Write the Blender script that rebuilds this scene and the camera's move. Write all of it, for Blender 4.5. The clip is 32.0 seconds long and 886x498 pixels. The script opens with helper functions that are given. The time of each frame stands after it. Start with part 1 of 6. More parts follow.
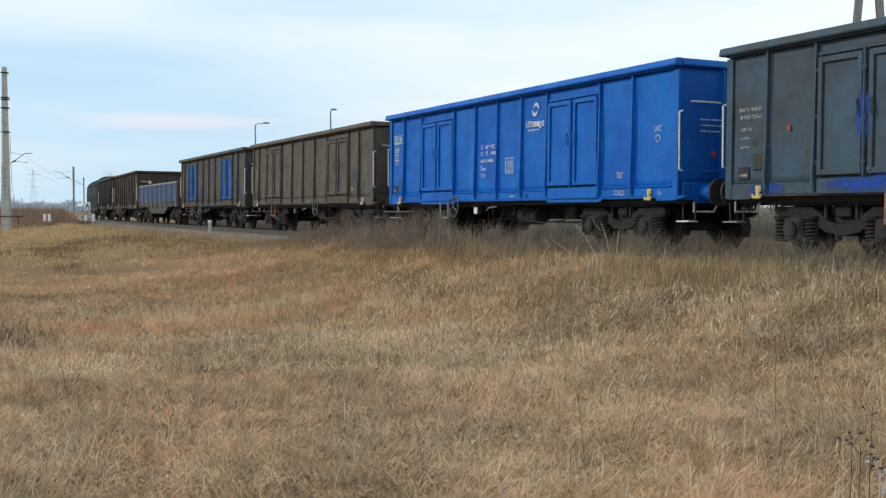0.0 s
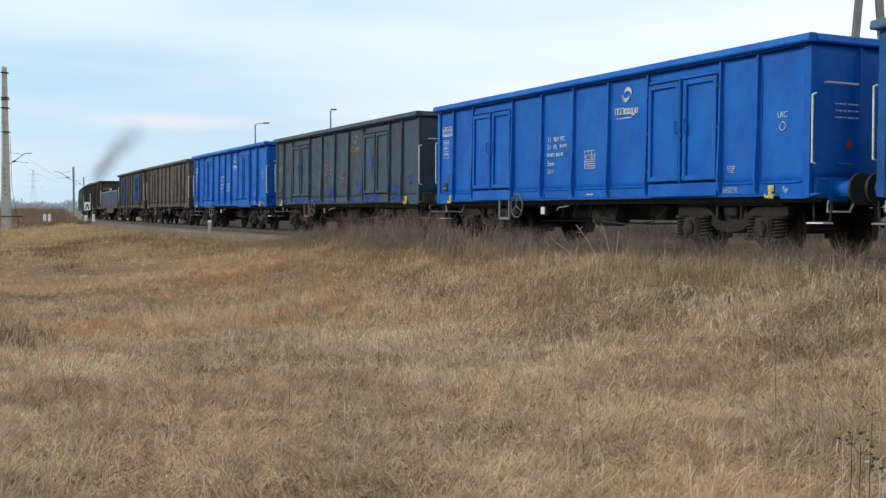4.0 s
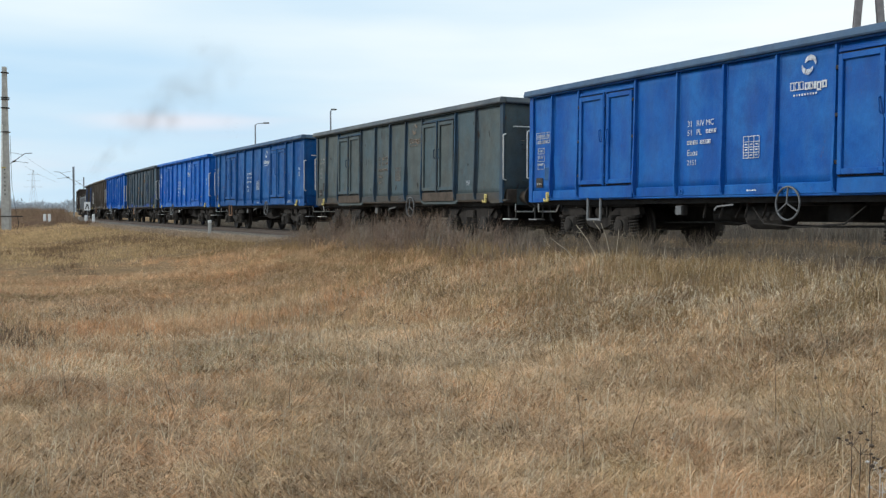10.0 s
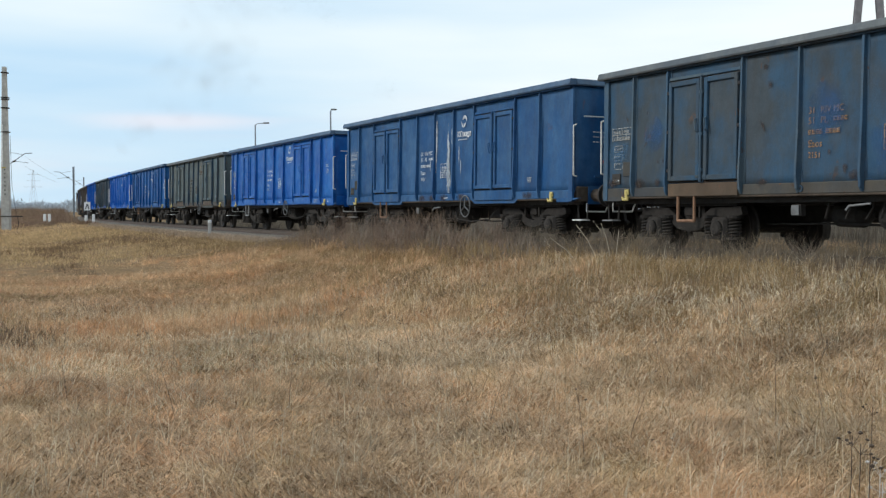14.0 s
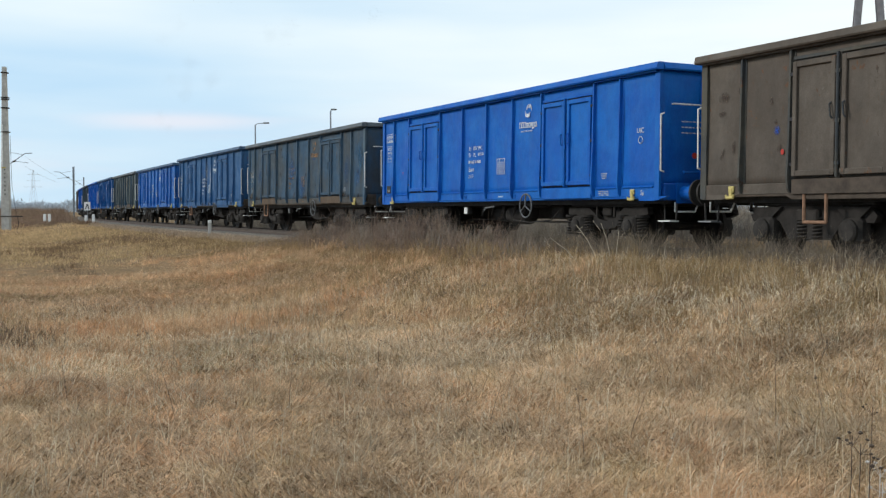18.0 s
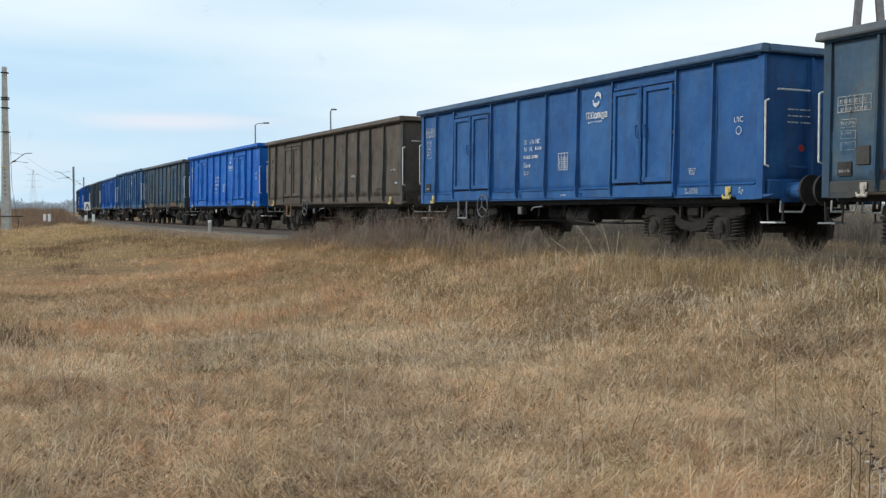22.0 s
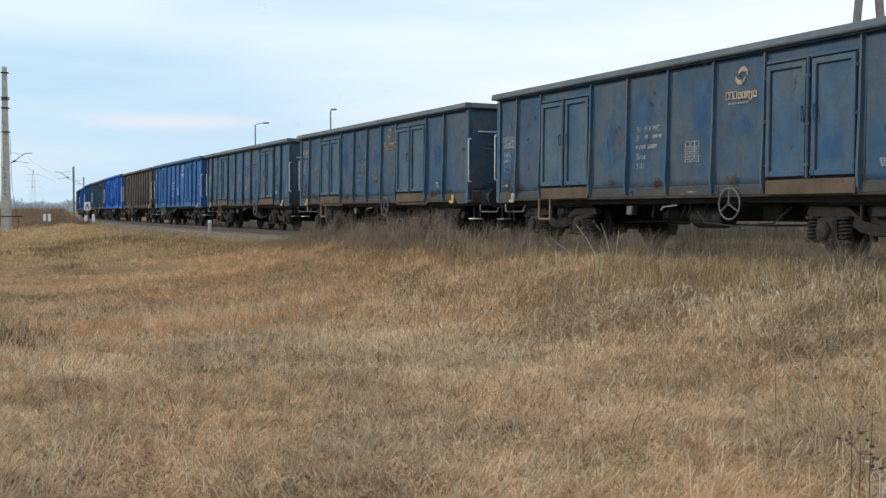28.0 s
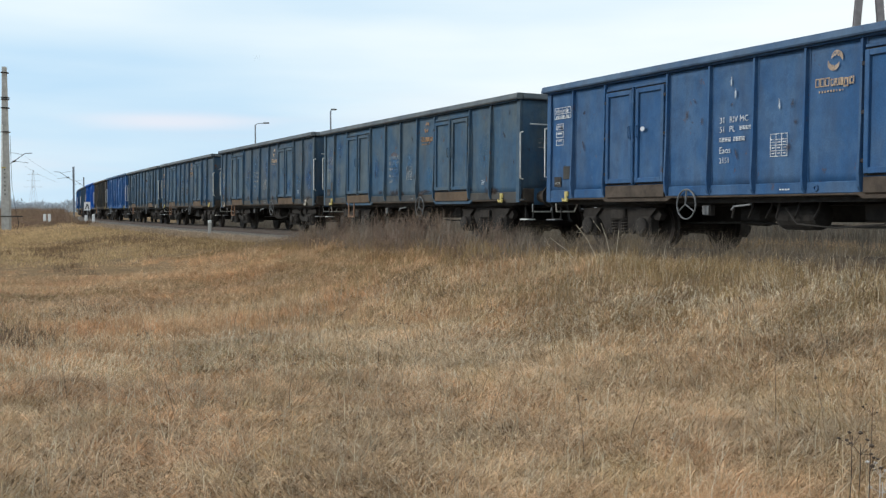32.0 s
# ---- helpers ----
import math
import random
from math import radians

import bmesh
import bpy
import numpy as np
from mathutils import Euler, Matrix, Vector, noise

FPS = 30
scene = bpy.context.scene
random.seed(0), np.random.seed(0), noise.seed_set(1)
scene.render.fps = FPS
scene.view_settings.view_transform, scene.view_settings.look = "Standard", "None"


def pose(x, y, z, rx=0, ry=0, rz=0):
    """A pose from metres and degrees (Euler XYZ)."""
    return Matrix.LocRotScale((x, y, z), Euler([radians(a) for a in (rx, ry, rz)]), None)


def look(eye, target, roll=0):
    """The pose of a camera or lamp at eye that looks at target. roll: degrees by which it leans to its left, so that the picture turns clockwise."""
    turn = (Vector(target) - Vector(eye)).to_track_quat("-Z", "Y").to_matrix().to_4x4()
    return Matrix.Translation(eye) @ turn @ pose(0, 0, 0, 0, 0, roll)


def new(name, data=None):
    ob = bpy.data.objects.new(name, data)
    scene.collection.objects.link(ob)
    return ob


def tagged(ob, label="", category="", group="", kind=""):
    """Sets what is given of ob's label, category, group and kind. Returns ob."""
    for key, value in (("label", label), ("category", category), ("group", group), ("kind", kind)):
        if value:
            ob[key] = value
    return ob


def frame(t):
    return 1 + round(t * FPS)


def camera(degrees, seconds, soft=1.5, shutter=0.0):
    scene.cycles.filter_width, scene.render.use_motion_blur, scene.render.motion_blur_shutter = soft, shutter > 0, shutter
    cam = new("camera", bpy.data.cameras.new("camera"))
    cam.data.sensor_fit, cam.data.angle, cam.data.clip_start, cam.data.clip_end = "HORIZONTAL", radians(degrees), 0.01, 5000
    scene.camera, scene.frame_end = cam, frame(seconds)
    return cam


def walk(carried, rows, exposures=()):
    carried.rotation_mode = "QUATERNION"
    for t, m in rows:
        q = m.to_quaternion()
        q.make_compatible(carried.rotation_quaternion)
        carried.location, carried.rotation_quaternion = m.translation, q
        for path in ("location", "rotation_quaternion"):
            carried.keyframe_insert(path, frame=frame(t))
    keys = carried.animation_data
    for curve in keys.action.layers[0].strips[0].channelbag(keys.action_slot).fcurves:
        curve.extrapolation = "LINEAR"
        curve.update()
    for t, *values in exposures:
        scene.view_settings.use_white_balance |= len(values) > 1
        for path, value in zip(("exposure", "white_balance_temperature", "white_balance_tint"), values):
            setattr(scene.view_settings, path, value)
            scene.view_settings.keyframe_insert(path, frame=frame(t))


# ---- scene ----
cam = camera(43.66, 32.0, soft=1.3)
EYE = (0.0, 0.0, 0.734)
LEVEL = pose(*EYE, 90 - 1.949, 0, 0)
walk(cam, [(0, LEVEL), (32, LEVEL)])

# ---- sky and light ----
SUN_EL, SUN_AZ = radians(27), radians(268)       # azimuth clockwise from +y
scene.view_settings.exposure = 0.0
world = bpy.data.worlds.new("sky")
scene.world = world
world.use_nodes = True


def build_sky():
    nt = world.node_tree
    N, L = nt.nodes, nt.links
    N.clear()
    sky = N.new("ShaderNodeTexSky")
    sky.sky_type, sky.sun_disc = "NISHITA", False
    sky.sun_elevation, sky.sun_rotation = SUN_EL, SUN_AZ
    sky.air_density, sky.dust_density, sky.ozone_density = 1.0, 2.0, 1.5
    co = N.new("ShaderNodeTexCoord")
    # thin layered cloud, stretched along the horizon
    mp = N.new("ShaderNodeMapping")
    mp.inputs["Scale"].default_value = (1.0, 1.0, 6.5)
    mp.inputs["Location"].default_value = (0.35, 0.1, 0.55)
    n1 = N.new("ShaderNodeTexNoise")
    n1.inputs["Scale"].default_value, n1.inputs["Detail"].default_value = 1.7, 5.0
    n1.inputs["Roughness"].default_value = 0.45
    ramp = N.new("ShaderNodeMapRange")
    ramp.inputs["From Min"].default_value, ramp.inputs["From Max"].default_value = 0.36, 0.66
    ramp.inputs["To Min"].default_value, ramp.inputs["To Max"].default_value = 0.0, 0.55
    sc = N.new("ShaderNodeVectorMath")
    sc.operation = "SCALE"
    sc.inputs["Scale"].default_value = SKY_GAIN
    mix = N.new("ShaderNodeMix")
    mix.data_type = "RGBA"
    mix.inputs["B"].default_value = CLOUD
    bg = N.new("ShaderNodeBackground")
    out = N.new("ShaderNodeOutputWorld")
    # the veil is thicker on the side away from the sun's quarter
    sep = N.new("ShaderNodeSeparateXYZ")
    side = N.new("ShaderNodeMapRange")
    side.inputs["From Min"].default_value, side.inputs["From Max"].default_value = -0.18, 0.28
    side.inputs["To Min"].default_value, side.inputs["To Max"].default_value = 0.0, 0.60
    up = N.new("ShaderNodeMapRange")
    up.inputs["From Min"].default_value, up.inputs["From Max"].default_value = 0.0, 0.2
    up.inputs["To Min"].default_value, up.inputs["To Max"].default_value = 0.0, 0.22
    add = N.new("ShaderNodeMath")
    add.use_clamp = True
    add2 = N.new("ShaderNodeMath")
    add2.use_clamp = True
    L.new(co.outputs["Generated"], mp.inputs["Vector"])
    L.new(mp.outputs[0], n1.inputs["Vector"])
    L.new(n1.outputs["Fac"], ramp.inputs["Value"])
    L.new(co.outputs["Generated"], sep.inputs[0])
    L.new(sep.outputs["X"], side.inputs["Value"])
    L.new(sep.outputs["Z"], up.inputs["Value"])
    L.new(ramp.outputs[0], add.inputs[0])
    L.new(side.outputs[0], add.inputs[1])
    L.new(add.outputs[0], add2.inputs[0])
    L.new(up.outputs[0], add2.inputs[1])
    L.new(sky.outputs[0], sc.inputs[0])
    veil = N.new("ShaderNodeMix")
    veil.data_type = "RGBA"
    veil.inputs["Factor"].default_value = 0.9
    veil.inputs["B"].default_value = VEIL
    L.new(sc.outputs[0], veil.inputs["A"])
    L.new(veil.outputs["Result"], mix.inputs["A"])
    L.new(add2.outputs[0], mix.inputs["Factor"])
    # low rosy cloud streaks near the horizon
    mp2 = N.new("ShaderNodeMapping")
    mp2.inputs["Scale"].default_value = (1.0, 1.0, 11.0)
    mp2.inputs["Location"].default_value = (0.62, 0.0, 0.31)
    n2 = N.new("ShaderNodeTexNoise")
    n2.inputs["Scale"].default_value, n2.inputs["Detail"].default_value = 2.3, 3.0
    st = N.new("ShaderNodeMapRange")
    st.inputs["From Min"].default_value, st.inputs["From Max"].default_value = 0.56, 0.68
    st.inputs["To Max"].default_value = 0.3
    low = N.new("ShaderNodeMapRange")
    low.inputs["From Min"].default_value, low.inputs["From Max"].default_value = 0.13, 0.05
    prod = N.new("ShaderNodeMath")
    prod.operation = "MULTIPLY"
    rosy = N.new("ShaderNodeMix")
    rosy.data_type = "RGBA"
    rosy.inputs["B"].default_value = BLUSH
    L.new(co.outputs["Generated"], mp2.inputs["Vector"])
    L.new(mp2.outputs[0], n2.inputs["Vector"])
    L.new(n2.outputs["Fac"], st.inputs["Value"])
    L.new(sep.outputs["Z"], low.inputs["Value"])
    L.new(st.outputs[0], prod.inputs[0])
    L.new(low.outputs[0], prod.inputs[1])
    L.new(prod.outputs[0], rosy.inputs["Factor"])
    L.new(mix.outputs["Result"], rosy.inputs["A"])
    # one long low streak of lit cloud above the far woods
    centre = N.new("ShaderNodeVectorMath")
    centre.operation = "SUBTRACT"
    centre.inputs[1].default_value = (-0.235, 0.96, 0.079)
    flat = N.new("ShaderNodeVectorMath")
    flat.operation = "MULTIPLY"
    flat.inputs[1].default_value = (12.0, 0.0, 125.0)
    far = N.new("ShaderNodeVectorMath")
    far.operation = "LENGTH"
    ragged_edge = N.new("ShaderNodeMath")
    ragged_edge.operation = "MULTIPLY_ADD"
    ragged_edge.inputs[1].default_value = -1.5
    streak = N.new("ShaderNodeMapRange")
    streak.interpolation_type = "SMOOTHSTEP"
    streak.inputs["From Min"].default_value, streak.inputs["From Max"].default_value = 0.5, -0.75
    streak.inputs["To Max"].default_value = 0.7
    glow = N.new("ShaderNodeMix")
    glow.data_type = "RGBA"
    glow.inputs["B"].default_value = STREAK
    L.new(co.outputs["Generated"], centre.inputs[0])
    L.new(centre.outputs[0], flat.inputs[0])
    L.new(flat.outputs[0], far.inputs[0])
    L.new(n2.outputs["Fac"], ragged_edge.inputs[0])
    L.new(far.outputs["Value"], ragged_edge.inputs[2])
    L.new(ragged_edge.outputs[0], streak.inputs["Value"])
    L.new(streak.outputs[0], glow.inputs["Factor"])
    L.new(rosy.outputs["Result"], glow.inputs["A"])
    L.new(glow.outputs["Result"], bg.inputs["Color"])
    bg.inputs["Strength"].default_value = 1.0
    L.new(bg.outputs[0], out.inputs[0])


SKY_GAIN = 0.12
CLOUD = (0.965, 1.04, 1.035, 1)
VEIL = (0.455, 0.735, 1.0, 1)
BLUSH = (0.80, 0.80, 0.88, 1)
STREAK = (0.87, 0.87, 0.94, 1)
build_sky()
sun_data = bpy.data.lights.new("sun", "SUN")
sun_data.energy, sun_data.angle, sun_data.color = 2.05, radians(10), (1.0, 0.95, 0.87)
sun = new("sun", sun_data)
sun.matrix_world = look((0, 0, 30), (-math.sin(SUN_AZ) * math.cos(SUN_EL), -math.cos(SUN_AZ) * math.cos(SUN_EL), 30 - math.sin(SUN_EL)))

# ---- the line of the track ----
S0, S1, DS = -90.0, 420.0, 0.5
S_LIST = np.arange(S0, S1 + DS, DS)


def heading(s):
    """Angle of the track to the left of +y, in radians."""
    a = np.clip(s, -60, 112)
    h = 0.4441 - 2.256e-4 * a - 1.5865e-5 * a ** 2 + 7.653e-8 * a ** 3
    return h - 1.0e-3 * (np.maximum(s, 112) - 112) + 0.020 * np.clip((s - 62) / 50, 0, 1)


H_LIST = heading(S_LIST)
i0 = int(round(-S0 / DS))
TX = np.concatenate([[0], np.cumsum(-np.sin(H_LIST) * DS)[:-1]])
TY = np.concatenate([[0], np.cumsum(np.cos(H_LIST) * DS)[:-1]])
TX, TY = TX - TX[i0] + 2.614, TY - TY[i0] + 25.269
CANT = math.radians(0.575)


def track_at(s, left=0.0):
    """A place at s along the track and left metres to its left."""
    x, y, h = np.interp(s, S_LIST, TX), np.interp(s, S_LIST, TY), np.interp(s, S_LIST, H_LIST)
    return x - np.cos(h) * left, y - np.sin(h) * left, h


def track_dist(px, py):
    """Signed distance from the track, positive on the camera's side, and the place along it."""
    px, py = np.asarray(px, float).ravel(), np.asarray(py, float).ravel()
    d, s = np.empty(len(px)), np.empty(len(px))
    tx, ty, th, ts = TX[::4], TY[::4], H_LIST[::4], S_LIST[::4]
    for i in range(0, len(px), 20000):
        dx, dy = px[i:i + 20000, None] - tx, py[i:i + 20000, None] - ty
        k = np.argmin(dx * dx + dy * dy, axis=1)
        r = np.arange(len(k))
        d[i:i + 20000] = -dx[r, k] * np.cos(th[k]) - dy[r, k] * np.sin(th[k])
        s[i:i + 20000] = ts[k] + (-dx[r, k] * np.sin(th[k]) + dy[r, k] * np.cos(th[k]))
    return d, s


def wobble(x, y, seed=0):
    """Smooth uneven ground, about -1 to 1."""
    a = seed * 1.7
    return (np.sin(x * 0.9 + 1.3 * np.sin(y * 0.55 + a) + a) * np.cos(y * 0.8 + np.sin(x * 0.6 - a)) * 0.55
            + np.sin(x * 2.3 + y * 1.1 + 2.1 * a) * np.sin(y * 2.7 - x * 0.8 + a) * 0.3
            + np.sin(x * 5.1 - y * 3.3 + a) * np.cos(y * 5.9 + x * 2.2) * 0.15)


def smooth(a, b, v):
    t = np.clip((v - a) / (b - a), 0, 1)
    return t * t * (3 - 2 * t)


def ground_z(x, y):
    x, y = np.asarray(x, float), np.asarray(y, float)
    shape = x.shape
    d, s = track_dist(x, y)
    xf, yf = x.ravel(), y.ravel()
    verge = -0.03 - 0.29 * smooth(-2, 14, s)
    near = -0.76 + (verge + 0.76) * (1 - smooth(3.4, 9.5, d))
    far = verge + 0.05 - 0.5 * smooth(10, 30, -d)
    z = np.where(d > 0, near, far)
    near = near + 0.42 * smooth(74, 92, np.hypot(xf, yf)) * (d > 0) * smooth(3.5, 9, d)
    z = np.where(d > 0, near, far)
    bed = -0.45
    z = bed + (z - bed) * smooth(1.9, 3.2, np.abs(d))
    fade = 1 - smooth(60, 140, np.hypot(xf, yf))
    z = z + wobble(xf, yf) * 0.055 * fade * smooth(2.5, 4, np.abs(d))
    return z.reshape(shape)


def gz(x, y):
    return float(ground_z(np.array([x]), np.array([y]))[0])


# ---- materials ----
def mat(name):
    m = bpy.data.materials.new(name)
    m.use_nodes = True
    return m, m.node_tree.nodes, m.node_tree.links, m.node_tree.nodes["Principled BSDF"]


def rgb(c):
    return (c[0], c[1], c[2], 1)


def noise_node(N, L, vec, scale, detail=4, rough=0.55, stretch=None):
    if stretch:
        mp = N.new("ShaderNodeMapping")
        mp.inputs["Scale"].default_value = stretch
        L.new(vec, mp.inputs["Vector"])
        vec = mp.outputs[0]
    n = N.new("ShaderNodeTexNoise")
    n.inputs["Scale"].default_value, n.inputs["Detail"].default_value, n.inputs["Roughness"].default_value = scale, detail, rough
    L.new(vec, n.inputs["Vector"])
    return n.outputs["Fac"]


def span(N, L, val, a, b, lo=0.0, hi=1.0):
    r = N.new("ShaderNodeMapRange")
    r.inputs["From Min"].default_value, r.inputs["From Max"].default_value = a, b
    r.inputs["To Min"].default_value, r.inputs["To Max"].default_value = lo, hi
    L.new(val, r.inputs["Value"])
    return r.outputs[0]


def blend(N, L, fac, a, b):
    m = N.new("ShaderNodeMix")
    m.data_type = "RGBA"
    for key, v in (("A", a), ("B", b)):
        if isinstance(v, tuple):
            m.inputs[key].default_value = rgb(v)
        else:
            L.new(v, m.inputs[key])
    if isinstance(fac, float):
        m.inputs["Factor"].default_value = fac
    else:
        L.new(fac, m.inputs["Factor"])
    return m.outputs["Result"]


def obj_vec(N, L, world_space=False):
    """Coordinates on the thing, shifted by a random amount for each object."""
    if world_space:
        return N.new("ShaderNodeNewGeometry").outputs["Position"]
    co, info, add, mul = N.new("ShaderNodeTexCoord"), N.new("ShaderNodeObjectInfo"), N.new("ShaderNodeVectorMath"), N.new("ShaderNodeMath")
    mul.operation = "MULTIPLY"
    mul.inputs[1].default_value = 57.0
    L.new(info.outputs["Random"], mul.inputs[0])
    L.new(co.outputs["Object"], add.inputs[0])
    L.new(mul.outputs[0], add.inputs[1])
    return add.outputs[0]


def bump(N, L, bsdf, height, strength=0.3, dist=0.02):
    b = N.new("ShaderNodeBump")
    b.inputs["Strength"].default_value, b.inputs["Distance"].default_value = strength, dist
    L.new(height, b.inputs["Height"])
    L.new(b.outputs[0], bsdf.inputs["Normal"])


def paint(name, base, worn, dirt=0.3, rust=0.1, rough=0.45):
    """Painted steel: fading in patches, vertical dirt streaks, rust spots, shallow dents."""
    m, N, L, p = mat(name)
    v = obj_vec(N, L)
    fade = span(N, L, noise_node(N, L, v, 0.95, 6, 0.66, (1.0, 1.0, 0.75)), 0.41, 0.60)
    col = blend(N, L, fade, base, worn)
    blotch = span(N, L, noise_node(N, L, v, 3.1, 8, 0.7), 0.47, 0.68, 0.0, 0.25 + 0.5 * dirt)
    col = blend(N, L, blotch, col, tuple(0.62 * c for c in base))
    streak = noise_node(N, L, v, 2.0, 5, 0.6, (1.7, 1.7, 0.4))
    grime = span(N, L, streak, 0.44, 0.74, 0.0, dirt * 0.8)
    col = blend(N, L, grime, col, (0.050, 0.043, 0.036))
    tone = span(N, L, noise_node(N, L, v, 4.0, 3, 0.5), 0.4, 0.6)
    rusty = blend(N, L, tone, (0.060, 0.032, 0.020), (0.15, 0.078, 0.040))
    spots = span(N, L, noise_node(N, L, v, 6.5, 10, 0.74), 0.67 - 0.2 * rust, 0.75 - 0.14 * rust, 0.0, min(0.9, rust * 3.5))
    col = blend(N, L, spots, col, rusty)
    scuff = span(N, L, noise_node(N, L, v, 11, 4, 0.6, (1.0, 1.0, 0.4)), 0.69, 0.74, 0.0, 0.12 + 0.5 * rust)
    col = blend(N, L, scuff, col, tuple(min(0.6, 1.5 * c + 0.05) for c in worn))
    # slanting chips down to the primer, and narrow runs of rust water
    chips = span(N, L, noise_node(N, L, v, 3.4, 5, 0.72, (1.0, 1.0, 0.62)), 0.665 - 0.12 * rust, 0.685 - 0.12 * rust, 0.0, min(0.85, 0.1 + rust * 3.0))
    col = blend(N, L, chips, col, blend(N, L, tone, (0.042, 0.030, 0.024), (0.13, 0.062, 0.034)))
    runs = span(N, L, noise_node(N, L, v, 3.0, 5, 0.7, (5.5, 5.5, 0.16)), 0.60, 0.76, 0.0, min(0.40, 0.03 + rust * 1.2))
    col = blend(N, L, runs, col, (0.085, 0.060, 0.044))
    fine = span(N, L, noise_node(N, L, v, 60, 3, 0.6), 0.3, 0.75, 0.84, 1.12)
    mul = N.new("ShaderNodeVectorMath")
    mul.operation = "SCALE"
    L.new(col, mul.inputs[0])
    L.new(fine, mul.inputs["Scale"])
    L.new(mul.outputs[0], p.inputs["Base Color"])
    L.new(span(N, L, noise_node(N, L, v, 3.0, 4), 0.3, 0.7, rough - 0.08, rough + 0.2), p.inputs["Roughness"])
    p.inputs["Specular IOR Level"].default_value = 0.17
    bump(N, L, p, noise_node(N, L, v, 2.0, 4, 0.55, (1.1, 1.1, 0.6)), 0.5, 0.06)
    return m


def plain(name, base, rough=0.6, metal=0.0, vary=0.25, scale=8.0, world_space=False, relief=0.25):
    m, N, L, p = mat(name)
    v = obj_vec(N, L, world_space)
    f = span(N, L, noise_node(N, L, v, scale, 6, 0.65), 0.3, 0.7, 1 - vary, 1 + vary)
    mul = N.new("ShaderNodeVectorMath")
    mul.operation = "SCALE"
    mul.inputs[0].default_value = base
    L.new(f, mul.inputs["Scale"])
    L.new(mul.outputs[0], p.inputs["Base Color"])
    p.inputs["Roughness"].default_value, p.inputs["Metallic"].default_value = rough, metal
    p.inputs["Specular IOR Level"].default_value = 0.3
    bump(N, L, p, noise_node(N, L, v, scale * 5, 4), relief, 0.01)
    return m


def worn(name, base, rough=0.7, cover=0.6, scale=7.0, edged=True):
    """A thin coat that has flaked and rubbed off: bare where the grain is low and, for a dab, towards its rim."""
    m, N, L, p = mat(name)
    v = obj_vec(N, L)
    f = span(N, L, noise_node(N, L, v, scale, 5, 0.6), 0.3, 0.7, 0.75, 1.2)
    mul = N.new("ShaderNodeVectorMath")
    mul.operation = "SCALE"
    mul.inputs[0].default_value = base
    L.new(f, mul.inputs["Scale"])
    L.new(mul.outputs[0], p.inputs["Base Color"])
    p.inputs["Roughness"].default_value = rough
    p.inputs["Specular IOR Level"].default_value = 0.2
    grain = noise_node(N, L, v, scale * 1.3, 6, 0.72, (1.0, 1.0, 0.7))
    if edged:
        co, off, flat, far = N.new("ShaderNodeTexCoord"), N.new("ShaderNodeVectorMath"), N.new("ShaderNodeVectorMath"), N.new("ShaderNodeVectorMath")
        off.operation, flat.operation, far.operation = "SUBTRACT", "MULTIPLY", "LENGTH"
        off.inputs[1].default_value, flat.inputs[1].default_value = (0.5, 0.5, 0.5), (2.0, 0.0, 2.0)
        L.new(co.outputs["Generated"], off.inputs[0])
        L.new(off.outputs[0], flat.inputs[0])
        L.new(flat.outputs[0], far.inputs[0])
        add = N.new("ShaderNodeMath")
        add.operation = "MULTIPLY_ADD"
        add.inputs[1].default_value = -2.6
        L.new(grain, add.inputs[0])
        L.new(far.outputs["Value"], add.inputs[2])
        mask = span(N, L, add.outputs[0], -0.25, -1.0, 0.0, cover)
    else:
        mask = span(N, L, grain, 0.36, 0.54, 0.25 * cover, cover)
    bare, mix = N.new("ShaderNodeBsdfTransparent"), N.new("ShaderNodeMixShader")
    L.new(mask, mix.inputs[0])
    L.new(bare.outputs[0], mix.inputs[1])
    L.new(p.outputs[0], mix.inputs[2])
    L.new(mix.outputs[0], N["Material Output"].inputs[0])
    return m


M_BLACK = plain("grimy_steel", (0.029, 0.026, 0.024), 0.7, 0.0, 0.45, 6)
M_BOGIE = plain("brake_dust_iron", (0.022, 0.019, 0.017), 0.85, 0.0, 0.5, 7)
# bogie iron again, paler: brighter light on its outer pieces, coloured in
M_BOGIE_LIT = plain("lit_dusty_axle_iron", (0.030, 0.026, 0.023), 0.85, 0.0, 0.5, 9)
M_WHEEL = plain("rolled_wheel_steel", (0.026, 0.021, 0.018), 0.65, 0.2, 0.4, 6)
M_WHITE = plain("white_paint", (0.62, 0.62, 0.60), 0.55, 0, 0.2, 12)
M_POST = plain("fresh_white_paint", (0.84, 0.84, 0.83), 0.6, 0, 0.06, 12)
M_YELLOW = plain("yellow_paint", (0.48, 0.39, 0.14), 0.55, 0, 0.25, 12)
M_RUSTY = plain("rusty_step", (0.23, 0.13, 0.08), 0.75, 0, 0.35, 12)
M_GREYMET = plain("worn_grey_steel", (0.20, 0.205, 0.21), 0.5, 0.2, 0.25, 12)
M_HANDWHEEL = plain("hand_wheel_steel", (0.125, 0.13, 0.135), 0.55, 0.2, 0.3, 12)
M_CONCRETE = plain("weathered_concrete", (0.42, 0.41, 0.39), 0.9, 0, 0.22, 3.0)
M_GALV = plain("galvanised_steel", (0.27, 0.30, 0.34), 0.5, 0.4, 0.2, 6)
M_RAIL = plain("rail_steel", (0.10, 0.075, 0.06), 0.55, 0.5, 0.25, 9, True)
M_SLEEPER = plain("sleeper_concrete", (0.26, 0.24, 0.22), 0.9, 0, 0.3, 5)
